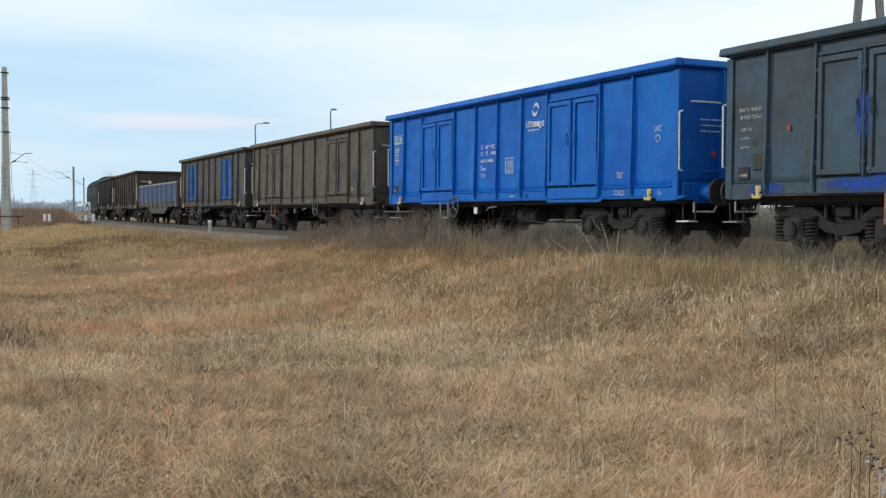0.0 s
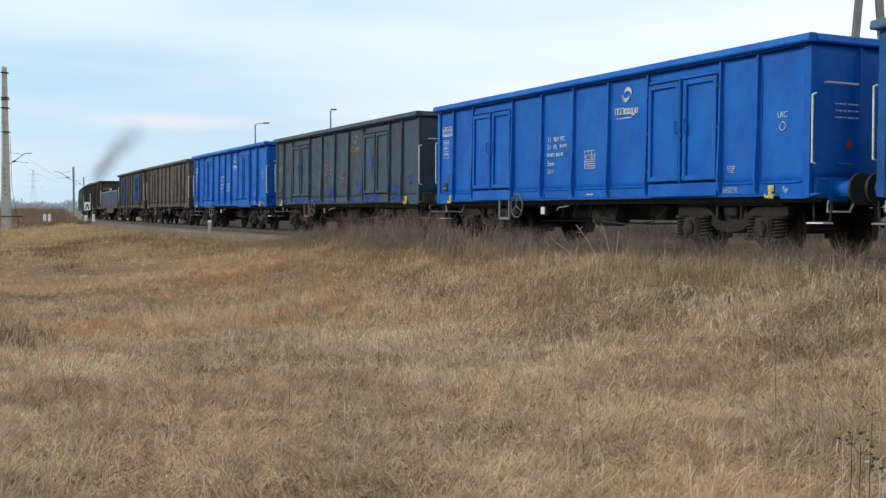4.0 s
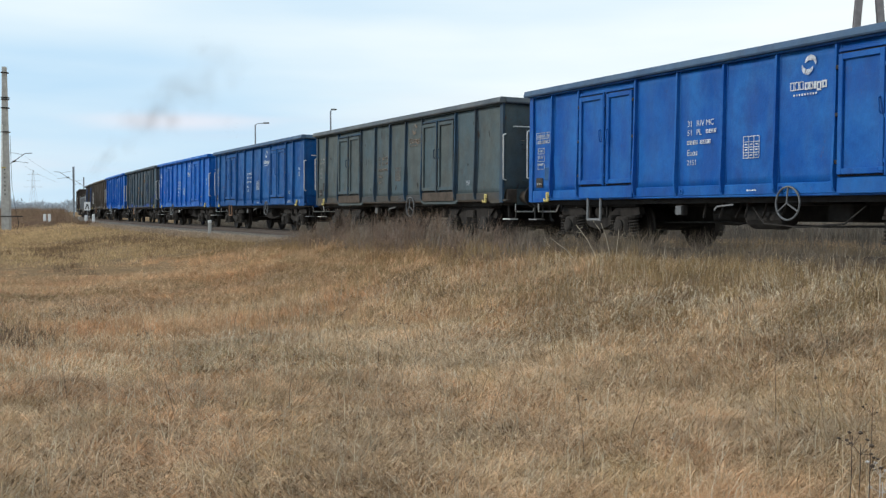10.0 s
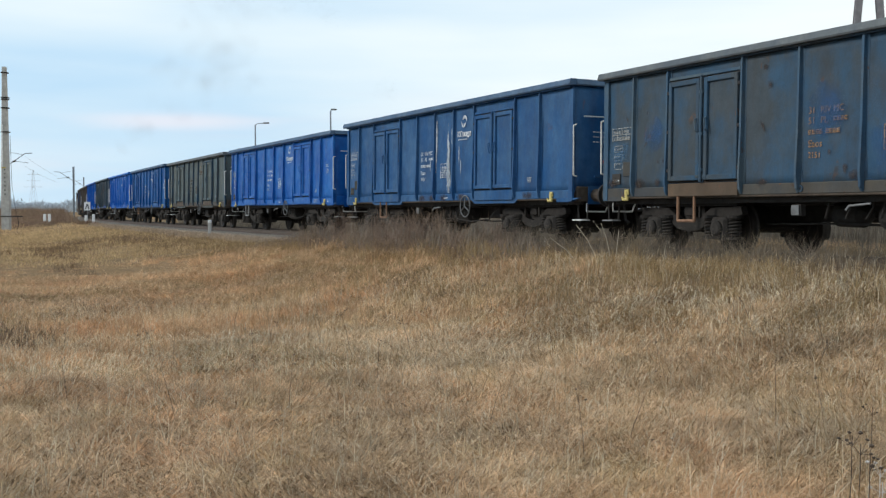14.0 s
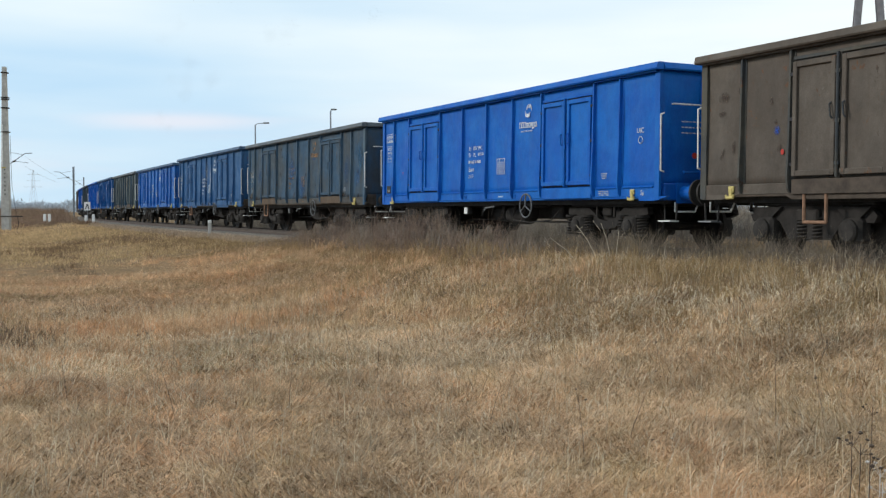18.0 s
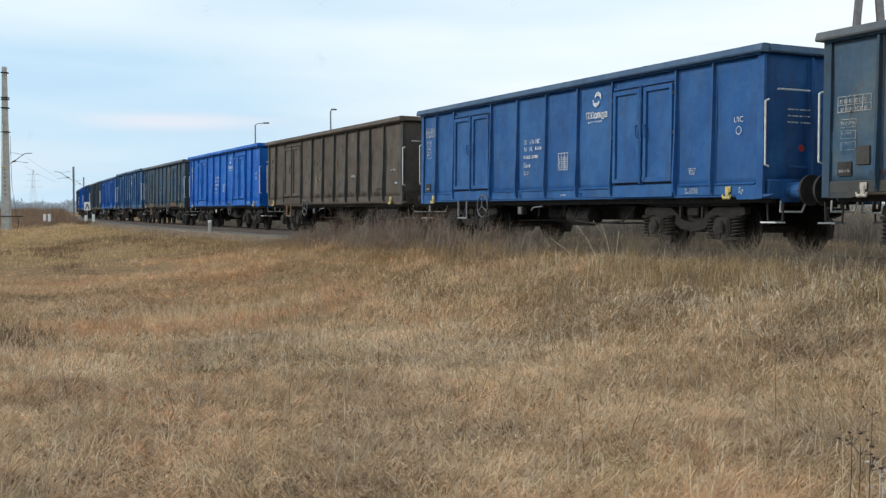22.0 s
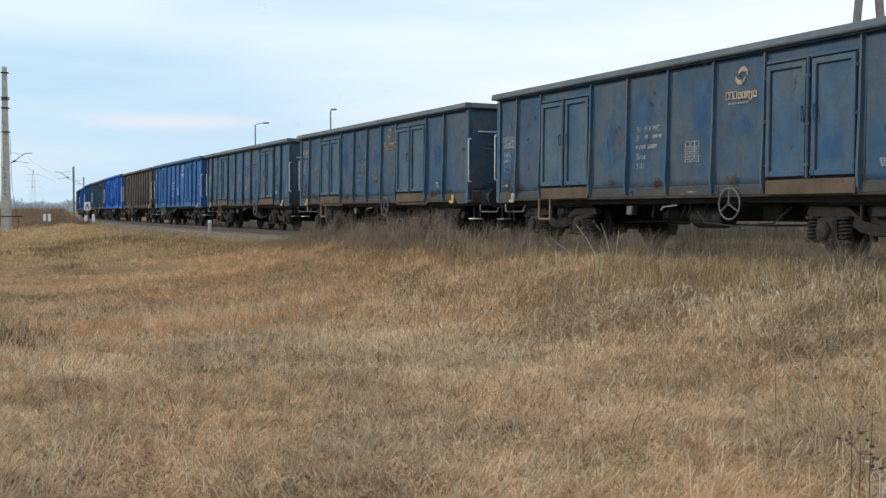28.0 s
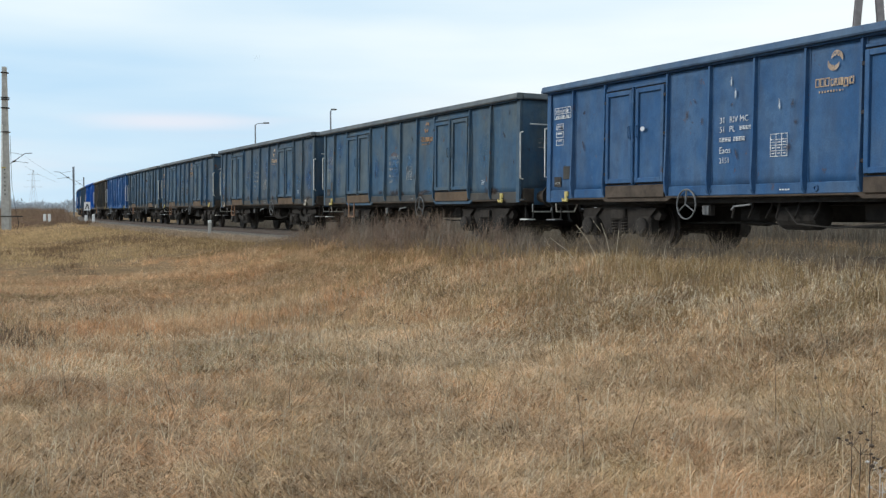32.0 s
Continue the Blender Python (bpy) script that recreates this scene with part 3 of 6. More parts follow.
def bogie(parent, x, flip, cast=False):
    bo = put("bogie", extrude_profile("bolster", [(-0.22, 0.50), (0.22, 0.50), (0.30, 0.72), (0.26, 0.86), (-0.26, 0.86), (-0.30, 0.72)], 1.9), M_BOGIE, parent, (x, 0, 0), (0, 0, 180 if flip else 0), "cast two-axle freight bogie, dull with brake dust")
    bent = [(-1.34, 0.80), (-0.60, 0.79), (-0.44, 0.70), (-0.24, 0.57), (0.0, 0.53), (0.24, 0.57), (0.44, 0.70), (0.60, 0.79), (1.34, 0.80), (1.38, 0.68), (1.20, 0.62), (0.70, 0.64), (0.56, 0.56), (0.32, 0.42), (0.0, 0.37), (-0.32, 0.42), (-0.56, 0.56), (-0.70, 0.64), (-1.20, 0.62), (-1.38, 0.68)]
    trussed = [(-1.30, 0.66), (-1.20, 0.76), (-0.70, 0.78), (-0.46, 0.86), (0.46, 0.86), (0.70, 0.78), (1.20, 0.76), (1.30, 0.66), (1.24, 0.56), (0.66, 0.58), (0.44, 0.30), (-0.44, 0.30), (-0.66, 0.58), (-1.24, 0.56)]
    for sy in (1, -1):
        outer = sy * (-1 if flip else 1) > 0
        put("side_frame", extrude_profile(("side_frame", cast), trussed if cast else bent, 0.12), M_BOGIE, bo, (0, sy * 1.0, 0))
        put("top_chord", box(2.5, 0.16, 0.07, 0.015), M_BOGIE, bo, (0, sy * 1.0, 0.845))
        if cast:
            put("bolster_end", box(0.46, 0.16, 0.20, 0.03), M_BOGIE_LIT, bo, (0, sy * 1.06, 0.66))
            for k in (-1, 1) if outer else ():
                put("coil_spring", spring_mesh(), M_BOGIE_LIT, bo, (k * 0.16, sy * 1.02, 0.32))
        else:
            put("friction_wedge", box(0.30, 0.10, 0.16, 0.02), M_BOGIE, bo, (0, sy * 1.0, 0.72))
            for k in (-0.30, 0.30) if outer else ():
                put("frame_rib", box(0.05, 0.05, 0.22, 0.008), M_BOGIE_LIT, bo, (k, sy * 1.06, 0.72))
        for sx in (1, -1):
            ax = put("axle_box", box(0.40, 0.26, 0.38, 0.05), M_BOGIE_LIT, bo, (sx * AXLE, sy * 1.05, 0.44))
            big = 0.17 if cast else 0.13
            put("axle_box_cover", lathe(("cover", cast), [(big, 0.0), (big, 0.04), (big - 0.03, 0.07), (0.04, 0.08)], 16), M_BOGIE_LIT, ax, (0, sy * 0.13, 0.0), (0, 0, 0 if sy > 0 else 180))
            if cast:
                put("pedestal_cap", extrude_profile("pedestal_cap", [(-0.34, 0.0), (-0.14, -0.16), (0.14, -0.16), (0.34, 0.0)], 0.14), M_BOGIE, bo, (sx * AXLE, sy * 1.05, 0.79))
            for k in (-1, 1) if outer and not cast else ():
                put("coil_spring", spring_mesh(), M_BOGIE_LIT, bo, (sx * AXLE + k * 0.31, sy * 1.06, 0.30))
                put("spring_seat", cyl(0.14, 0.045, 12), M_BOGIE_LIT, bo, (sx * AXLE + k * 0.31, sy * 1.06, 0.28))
                put("spring_cap", cyl(0.14, 0.05, 12), M_BOGIE, bo, (sx * AXLE + k * 0.31, sy * 1.06, 0.63))
            put("brake_block", box(0.09, 0.09, 0.34, 0.02), M_BLACK, bo, (sx * (AXLE - 0.53), sy * 0.76, 0.45), (0, 12 * sx, 0))
    for sx in (1, -1):
        ws = put("wheelset", wheel_set_mesh(), M_WHEEL, bo, (sx * AXLE, 0, WHEEL_R))
        WHEELS.append((ws, (sx * AXLE, 0, WHEEL_R), -1 if flip else 1))
        put("brake_beam", box(0.06, 1.6, 0.08), M_BLACK, bo, (sx * (AXLE - 0.60), 0, 0.40))
    return bo


def ring_blocks(key, cuts, w, h, thick):
    """A row of hollow blocks, each standing for a sign of a word mark; facing +y, read from +x to -x."""
    key = ("rings", key)
    if key not in MESHES:
        bm = bmesh.new()
        for a, b, tall, drop in cuts:
            cx, bw, hh = w / 2 - (a + b) / 2 * w, (b - a) * w, h * tall
            z0 = -h / 2 - drop * h
            for sx in (-1, 1):
                box_bm(bm, thick, 0.004, hh, (cx + sx * (bw - thick) / 2, 0, z0 + hh / 2))
            box_bm(bm, bw - 2 * thick, 0.0036, thick, (cx, 0, z0 + hh - thick / 2))
            box_bm(bm, bw - 2 * thick, 0.0036, thick, (cx, 0, z0 + thick / 2))
        MESHES[key] = mesh_of(bm, "word_mark")
    return MESHES[key]


def logo(parent, x, z, material, y, under=None):
    """The company mark as plain shapes: two hooked halves of a swirl above a row of blocks and a row of bars."""
    key = "mark_half"
    if key not in MESHES:
        bm = bmesh.new()
        # a hook that swells in the middle and runs out to two points
        out, inn = [], []
        for i in range(13):
            q = radians(-30 + 15.8 * i)
            f = math.sin(math.pi * i / 12) ** 0.7
            out.append(((0.112 + 0.014 * f) * math.cos(q), (0.112 + 0.014 * f) * math.sin(q)))
            inn.append(((0.108 - 0.062 * f) * math.cos(q), (0.108 - 0.062 * f) * math.sin(q)))
        ring = out + inn[::-1]
        a = [bm.verts.new((px, 0.0, pz)) for px, pz in ring]
        b = [bm.verts.new((px, 0.004, pz)) for px, pz in ring]
        n = len(ring)
        for i in range(12):
            bm.faces.new((b[i], b[i + 1], b[n - 2 - i], b[n - 1 - i]))
        for i in range(n):
            j = (i + 1) % n
            bm.faces.new((a[j], a[i], b[i], b[j]))
        MESHES[key] = mesh_of(bm, "mark_half")
    put("emblem_half", MESHES[key], material, parent, (x - 0.030, y, z + 0.31), (0, -35, 0))
    put("emblem_half", MESHES[key], material, parent, (x + 0.030, y, z + 0.275), (0, 145, 0))
    put("word_mark", ring_blocks("thin", [(0.0, .11, 1, 0), (.125, .235, 1, 0), (.25, .36, 1, 0)], 0.76, 0.125, 0.016), material, parent, (x, y, z))
    put("word_mark", ring_blocks("bold", [(.39, .50, .78, 0), (.51, .62, .78, 0), (.635, .70, .78, 0), (.715, .83, .95, .22), (.85, .97, .78, 0)], 0.76, 0.14, 0.027), material, parent, (x, y, z))
    bars("mark_sub", parent, x + 0.06, z - 0.135, y, under or material, 0.5, 0.05, [(i / 9, i / 9 + 0.055) for i in range(9)], 1.0)


def bars(key, parent, x, z, y, material, w, h, cuts, fill=1.0, name="lettering", turn=0):
    """A row of plain bars standing for writing that is not spelled out."""
    h *= 0.6
    mk = ("bars", key, w, h)
    if mk not in MESHES:
        bm = bmesh.new()
        for a, b in cuts:
            for q in ((0.0, 0.22), (0.39, 0.61), (0.78, 1.0)) if fill < 1 and b - a > 0.085 else ((0.0, 1.0),):
                box_bm(bm, (b - a) * w, 0.004, h * (q[1] - q[0]), (w / 2 - (a + b) / 2 * w, 0, -h / 2 + h * (q[0] + q[1]) / 2))
            if fill < 1 and b - a > 0.085:
                box_bm(bm, (b - a) * w * 0.28, 0.0036, h, (w / 2 - (a + 0.14 * (b - a)) * w, 0, 0))
        MESHES[mk] = mesh_of(bm, "bars")
    put(name, MESHES[mk], material, parent, (x, y, z), (0, 0, turn))


def text_part(parent, text, size, x, z, y, material):
    put("lettering", letters(text, size), material, parent, (x, y, z), (90, 0, 180))


CH4 = [(0, .2), (.27, .47), (.54, .74), (.8, 1.0)]
CH6 = [(0, .13), (.17, .3), (.34, .47), (.53, .66), (.7, .83), (.87, 1.0)]


def panel_frame_mesh():
    """Ruled outlines of the data panel: a two-row table and three boxes under it."""
    if "panel_frame" not in MESHES:
        bm = bmesh.new()
        for z in (2.12, 2.22, 2.34):
            box_bm(bm, 0.62, 0.004, 0.013, (0, 0, z))
        for i in range(5):
            box_bm(bm, 0.012, 0.0045, 0.22, (-0.304 + 0.152 * i, 0, 2.23))
        for z in (1.96, 1.80, 1.64):
            for sz in (-0.055, 0.055):
                box_bm(bm, 0.28, 0.004, 0.012, (0.1, 0, z + sz))
            for sx in (-0.134, 0.134):
                box_bm(bm, 0.012, 0.0045, 0.11, (0.1 + sx, 0, z))
        MESHES["panel_frame"] = mesh_of(bm, "panel_frame")
    return MESHES["panel_frame"]


def wagon_marks(w, n, style, material, old):
    """Writing on the side that faces the field."""
    y = 1.392
    xn, xt, xl = (1.08, -0.52, -1.74) if style == "A" else (0.98, -0.40, -1.52)
    full = n not in (6, -4, -5, -7, -8)
    rows = [("31", 2.20), ("51", 2.05)] if full else []
    for t, z in rows:
        text_part(w, t, 0.14, xn, z - 0.05, y, material)
    if full:
        text_part(w, "RIV MC", 0.14, xn - 0.24, 2.15, y, material)
        text_part(w, "PL", 0.14, xn - 0.24, 2.00, y, material)
        bars("keeper", w, xn - 0.62, 2.05, y, material, 0.26, 0.1, CH4, 0.5)
        bars("number_a", w, xn - 0.14, 1.88, y, material, 0.28, 0.11, CH4, 0.5)
        bars("number_b", w, xn - 0.48, 1.88, y, material, 0.27, 0.11, [(0, .2), (.25, .45), (.5, .7), (.72, .77), (.8, 1.0)], 0.5)
        text_part(w, "Eaos", 0.15, xn, 1.66, y, material)
        text_part(w, "2151", 0.13, xn, 1.50, y, material)
    # the load table: a ruled frame with rows of bars
    key = "load_table"
    if key not in MESHES:
        bm = bmesh.new()
        for z in (0, 0.085, 0.17, 0.255, 0.34):
            box_bm(bm, 0.37, 0.004, 0.012, (0, 0, z))
        for x in (-0.18, -0.06, 0.06, 0.18):
            box_bm(bm, 0.012, 0.0045, 0.35, (x, 0, 0.17))
        for z in (0.035, 0.12, 0.205):
            for x in (-0.12, 0.0, 0.12):
                box_bm(bm, 0.06, 0.004, 0.02, (x, 0, z + 0.01))
        MESHES[key] = mesh_of(bm, "load_table")
    if full:
        put("load_table", MESHES[key], material, w, (xt, y, 1.56))
    if full:
        logo(w, xl, 2.58, LOGOS.get(n, material), y, M_PATCH if n == 4 else None)
    if n == 2:
        put("warning_triangle", extrude_profile("tri", [(-0.13, 0), (0.13, 0), (0.0, 0.23)], 0.006), M_YELLOW, w, (-6.437, 0.60, 2.50), (0, 0, 90))
    if n == -7:
        put("white_triangle", extrude_profile("tri", [(-0.13, 0), (0.13, 0), (0.0, 0.23)], 0.006), M_WHITE, w, (-6.437, 0.60, 2.50), (0, 0, 90))
    if not old:
        text_part(w, "UIC", 0.135, -5.70, 2.14, y, material)
        put("wheel_mark_ring", torus("ring_mark", 0.062, 0.008, 18, 5), material, w, (-5.82, y, 2.01))
        text_part(w, "Sp", 0.12, -5.85, 1.02, SILL_Y + 0.002, material)
    # data panel by the leading corner
    pu = PANEL_UP.get(n, 0.0)
    dim = M_LETTER if n in (-3, -1, 5, 12) else M_LETTER_MID if n in (0, 2, 3, 7) else M_LETTER_CREAM if n == 9 else M_LETTER_OLD
    if n == 6:
        return
    if old and n > 2 or n in (7, 5, -1, -3, 0, 2):
        put("panel_frame", panel_frame_mesh(), dim, w, (5.84, y - 0.001, pu))
    bars("panel_top", w, 5.86, 2.27 + pu, y, dim, 0.5, 0.09, CH6, 0.5)
    bars("panel_mid", w, 5.84, 2.15 + pu, y, dim, 0.5, 0.10, CH6, 0.5)
    bars("panel_c", w, 5.95, 1.96 + pu, y, dim, 0.24, 0.08, CH4, 0.5)
    bars("panel_d", w, 5.97, 1.82 + pu, y, dim, 0.2, 0.05, CH4, 1.0)
    bars("panel_e", w, 5.97, 1.68 + pu, y, dim, 0.2, 0.07, CH4, 0.5)
    put("stencil_plate", box(0.26, 0.006, 0.20), M_BLACK, w, (6.0, y, 1.32))
    bars("stencil", w, 6.0, 1.29, y + 0.005, M_LETTER_OLD, 0.2, 0.07, CH4, 1.0)
    put("label_pocket", box(0.24, 0.02, 0.26, 0.004), PAINTS["dark"] if old else PAINTS["dull"], w, (5.66, y, 1.50))
    bars("sill_note", w, -0.55, 1.05, SILL_Y + 0.002, material, 0.22, 0.04, CH4, 1.0)
    if not old:
        for k in range(3):
            bars("notice_row", w, -4.66, 1.10 - 0.035 * k, SILL_Y + 0.002, M_LETTER_MID, 0.34, 0.035, CH6, 1.0)
    for k in range(4):
        bars("notice_small", w, -4.66, 1.44 - 0.03 * k, y, M_LETTER_MID, 0.20 - 0.02 * k, 0.03, CH4, 1.0)
    for t in (2.32, 2.22, 2.12):
        bars("end_note", w, -6.437, t, 0.72, material, 0.46, 0.035, CH6, 1.0, turn=90)


def gondola(n, style, body, stakes, doors, marks, old, wheel_x, step_x, band=False, one_door=False):
    """An open high-sided bogie wagon. x forward, the field side is +y, z = 0 at the rail's top."""
    w = empty("gondola_wagon")
    PB, PS, PD = PAINTS[body], PAINTS[stakes], PAINTS[doors]
    grid = [x + SET.get(n, 0.0) for x in (GRID_D if n in (2, 7, 10) else {"A": GRID_A, "B": GRID_B, "C": GRID_C}[style])]
    up = RISE.get(n, 0.02)
    rim = M_DUSTY if n in DUSTY_TOPS else M_DUSTY_BLUE if n in BLUE_TOPS else PS if not old else PB
    dents = 26 if n in (0, 2) else 5 if not old else 16
    sill_mat = M_DIRTY_SILL if n in DIRTY_SILLS else PB
    for sy in (1, -1):
        turn = 0 if sy > 0 else 180
        R = Matrix.Rotation(radians(turn), 4, "Z")

        def side(name, me, m, x, y, z, rz=0, label=""):
            v = R @ Vector((x, y, z))
            return put(name, me, m, w, tuple(v), (0, 0, turn + rz), label)

        side("side_wall", dented_wall(("side", n % 4, dents, up), 12.76, 2.06 + up, dents), PB, 0, 1.372, 1.10)
        side("side_sill", box(12.76, 0.05, 0.17, 0.012), sill_mat, 0, SILL_Y - 0.025, 1.065)
        side("sill_flange", box(12.3, 0.16, 0.04, 0.01), M_GRIME if old else PB, 0, 1.31, 0.968)
        side("coping", prism_x("coping", COPING, 12.94), rim, 0, 1.435, 3.15 + up)
        side("coping_lip", box(12.7, 0.05, 0.03), PB, 0, 1.43, 3.135 + up)
        for x in grid:
            side("stake", stake_mesh(2.14 + up), PS, x, 1.372, 1.00)
        for sx in (1, -1):
            side("corner_post", extrude_profile("corner_post", [(-0.07, 0.92), (0.07, 0.92), (0.07, 3.16), (-0.07, 3.16)], 0.05), PS, sx * 6.34, 1.385, 0)
            side("corner_gusset", extrude_profile("gusset", [(-0.60, 0.99), (-0.20, 0.91), (0.28, 0.91), (0.28, 0.99)] if sx > 0 else [(-0.28, 0.99), (-0.28, 0.91), (0.20, 0.91), (0.60, 0.99)], 0.05), sill_mat, sx * 6.08, 1.375, 0)
            if sy > 0:
                hook_paint = M_YELLOW if not old or n % 2 or n in (-2, 4, 6, 12) else M_HOOK_PALE
                hook = side("lashing_hook", anchor_hook_mesh(), hook_paint, sx * 5.62, SILL_Y + 0.03, 0.97)
                put("hook_plate", box(0.13, 0.03, 0.10, 0.01), hook_paint, hook, (0, -0.012, 0.10))
            if sy > 0:
                side("lashing_ring", lathe("ring", [(0.05, -0.012), (0.05, 0.012), (0.03, 0.012), (0.03, -0.012)], 10), PB, sx * 1.2, SILL_Y + 0.006, 1.06)
        edges = [6.29] + grid + [-6.29]
        for a, b in zip(edges, edges[1:]):
            if sy > 0 and a - b < 1.4 and n in (-3, -1, 5, 7):
                side("bay_flange", prism_x("flange", [(-0.02, 0.0), (0.045, 0.0), (0.05, 0.012), (-0.02, 0.05)], round(a - b - 0.13, 3)), PB, (a + b) / 2, 1.372, 1.145)
        pairs = [(grid[1], grid[2])] if one_door else [(grid[1], grid[2]), (grid[6], grid[7])]
        for a, b in pairs:
            mid, lw = (a + b) / 2, (a - b - 0.13) / 2 - 0.015
            side("door_threshold", box(a - b - 0.12, 0.04, 0.22, 0.006), M_RUSTY_SILL if n in (4, 8, 9, 10, 11) else M_GRIME if old and n not in (-2, 3) else PB, mid, 1.415, 1.085)
            if style != "A" and sy > 0 and n != 2:
                side("deep_sill", extrude_profile("deep_sill", [(-1.15, 1.0), (-0.95, 0.90), (0.95, 0.90), (1.15, 1.0)], 0.05), M_GRIME if old and n not in (3, 1, 11) else PB, mid, 1.37, 0)
            side("door_header", box(a - b - 0.1, 0.05, 0.05, 0.006), PS, mid, 1.40, 2.995)
            side("centre_post", box(0.07, 0.05, 1.80, 0.01), PB, mid, 1.405, 2.09)
            for k in (1, -1):
                cx = mid + k * (lw / 2 + 0.035)
                leaf = side("door_leaf", door_leaf_mesh(lw - 0.05, 1.70), PD, cx, 1.402, 1.24)
                if sy > 0:
                    # black sheet behind the leaf puts in the shadow of its gaps
                    side("door_gap", box(lw + 0.01, 0.012, 1.75), M_BLACK, cx, 1.388, 2.09)
                put("door_frame", door_frame_mesh(lw - 0.05, 1.70), PD, leaf, (0, 0.026, 0))
                if sy < 0:
                    continue
                put("door_handle", tube("handle", [(0, 0, 0.12), (0.0, 0.05, 0.09), (-0.03, 0.06, -0.08), (-0.04, 0.03, -0.12)], 0.014, 6), PS, leaf, (-k * (lw / 2 - 0.09), 0.04, 0.92))
                for hz in (0.18, 0.85, 1.52):
                    put("hinge", box(0.085, 0.03, 0.06, 0.008), M_HINGE, leaf, (k * (lw / 2 - 0.01), 0.035, hz))
                put("latch", box(0.10, 0.04, 0.06, 0.01), PB, leaf, (-k * (lw / 2 - 0.06), 0.04, 0.06))
            if sy < 0:
                continue
            lock = side("lock_bar", tube("lockbar", [(0, 0, -0.05), (0, 0, 1.72)], 0.024, 7), PS, mid, 1.462, 1.26)
            for hz in (0.15, 0.75, 1.45):
                put("bar_guide", box(0.08, 0.04, 0.05), PS, lock, (0, -0.01, hz))
        side("solebar", box(12.7, 0.08, 0.24), M_BLACK, 0, 1.12, 0.98)
        if sy < 0:
            continue
        if step_x is not None:
            side("foot_step", tube("foot_step", [(-0.22, 0, 0.42), (-0.22, 0, 0.0), (0.22, 0, 0.0), (0.22, 0, 0.42)], 0.026, 7), M_RUSTY if old or n == 0 else M_GREYMET, step_x, 1.40, 0.56)
        hwm = side("hand_brake_wheel", torus("wheel_rim", 0.25, 0.016), M_HANDWHEEL, wheel_x, 1.44, 0.84, 0, "grey spoked brake hand wheel")
        for kk in range(3):
            put("spoke", tube("spoke", [(0.0, 0.02, 0), (0.25, 0, 0)], 0.014, 6), M_HANDWHEEL, hwm, (0, 0, 0), (0, 120 * kk + 30, 0))
        put("spindle", cyl(0.03, 0.5, 8), M_BLACK, hwm, (0, -0.25, 0), (90, 0, 0))
        for k in range(6):
            side("brake_hose_pipe", tube(("pipe", k % 3), [(0, 0, 0.35), (0.03, 0.02, 0.15), (0.10 + 0.03 * k, 0, 0.0)], 0.02, 6), M_BLACK, 1.0 - k * 0.35, 1.0 - 0.08 * (k % 3), 0.62)
        side("changeover_box", box(0.20, 0.12, 0.18, 0.015), M_BLACK, 1.45, 1.20, 0.74)
        side("changeover_plate", box(0.16, 0.012, 0.15), M_HANDWHEEL if n not in (-3, -1, 5) else M_WHITE, 1.45, 1.27, 0.74)
        side("lever", tube("lever", [(-0.22, 0, 0.03), (0.18, 0, 0), (0.22, 0.02, -0.06)], 0.017, 6), M_GREYMET, 0.35 + wheel_x * 0.1, 1.30, 0.80)
    for sx in (1, -1):
        R = 90 if sx > 0 else -90
        put("end_wall", dented_wall(("end", n % 3, up), 2.76, 2.0 + up, 5), PB, w, (sx * 6.385, 0, 1.16), (0, 0, -R), "steel end wall with steps and hand rails")
        put("end_sill", box(0.20, 2.62, 0.30, 0.02), PB if not old else M_GRIME, w, (sx * 6.34, 0, 1.07))
        put("end_coping", prism_x("end_coping", COPING, 2.74), rim, w, (sx * 6.40, 0, 3.15 + up), (0, 0, -R))
        for y in (-0.45, 0.45):
            put("end_stake", stake_mesh(2.09 + up), PB, w, (sx * 6.38, y, 1.05), (0, 0, -R))
        for y in (-1, 1):
            bf = put("buffer", cyl(0.13, 0.42, 14), PB if not old else M_GRIME, w, (sx * 6.62, y * 0.875, 1.05), (0, 90, 0))
            put("buffer_head", cyl(0.235, 0.045, 20), M_BLACK, bf, (0, 0, sx * 0.26))
            put("buffer_base", box(0.36, 0.36, 0.03), PB, bf, (0, 0, -sx * 0.17))
            put("grab_rail", tube("grab_rail", [(0, -0.05, 0), (0, 0.02, 0.02), (0, 0.03, 1.0), (0, -0.04, 1.03)], 0.016, 6), M_WHITE, w, (sx * 6.47, y * 1.40, 1.42), (0, 0, 0 if y > 0 else 180))
            put("corner_step", tube("corner_step", [(-0.18, 0, 0.30), (-0.16, 0, 0.0), (0.16, 0, 0.0), (0.18, 0, 0.30)], 0.016, 6), M_BLACK, w, (sx * 6.42, y * 1.15, 0.56))
            put("step_tread", box(0.34, 0.20, 0.025), M_WHITE if n % 2 else M_GREYMET, w, (sx * 6.42, y * 1.20, 0.55))
            put("under_buffer_rail", tube("u_rail", [(0, -0.26, 0.16), (0.05, -0.22, 0.0), (0.05, 0.22, 0.0), (0, 0.26, 0.16)], 0.016, 6), M_WHITE, w, (sx * 6.50, y * 0.86, 0.72))
        put("end_rail", tube("end_rail", [(-0.01, -0.3, 0), (0.05, -0.3, 0), (0.05, 0.3, 0), (-0.01, 0.3, 0)], 0.014, 6), M_WHITE, w, (sx * 6.43, 0.85, 2.62), (0, 0, 0 if sx > 0 else 180))
        put("lamp_bracket", box(0.05, 0.34, 0.04, 0.006), PB, w, (sx * 6.46, -0.75 * sx, 1.42))
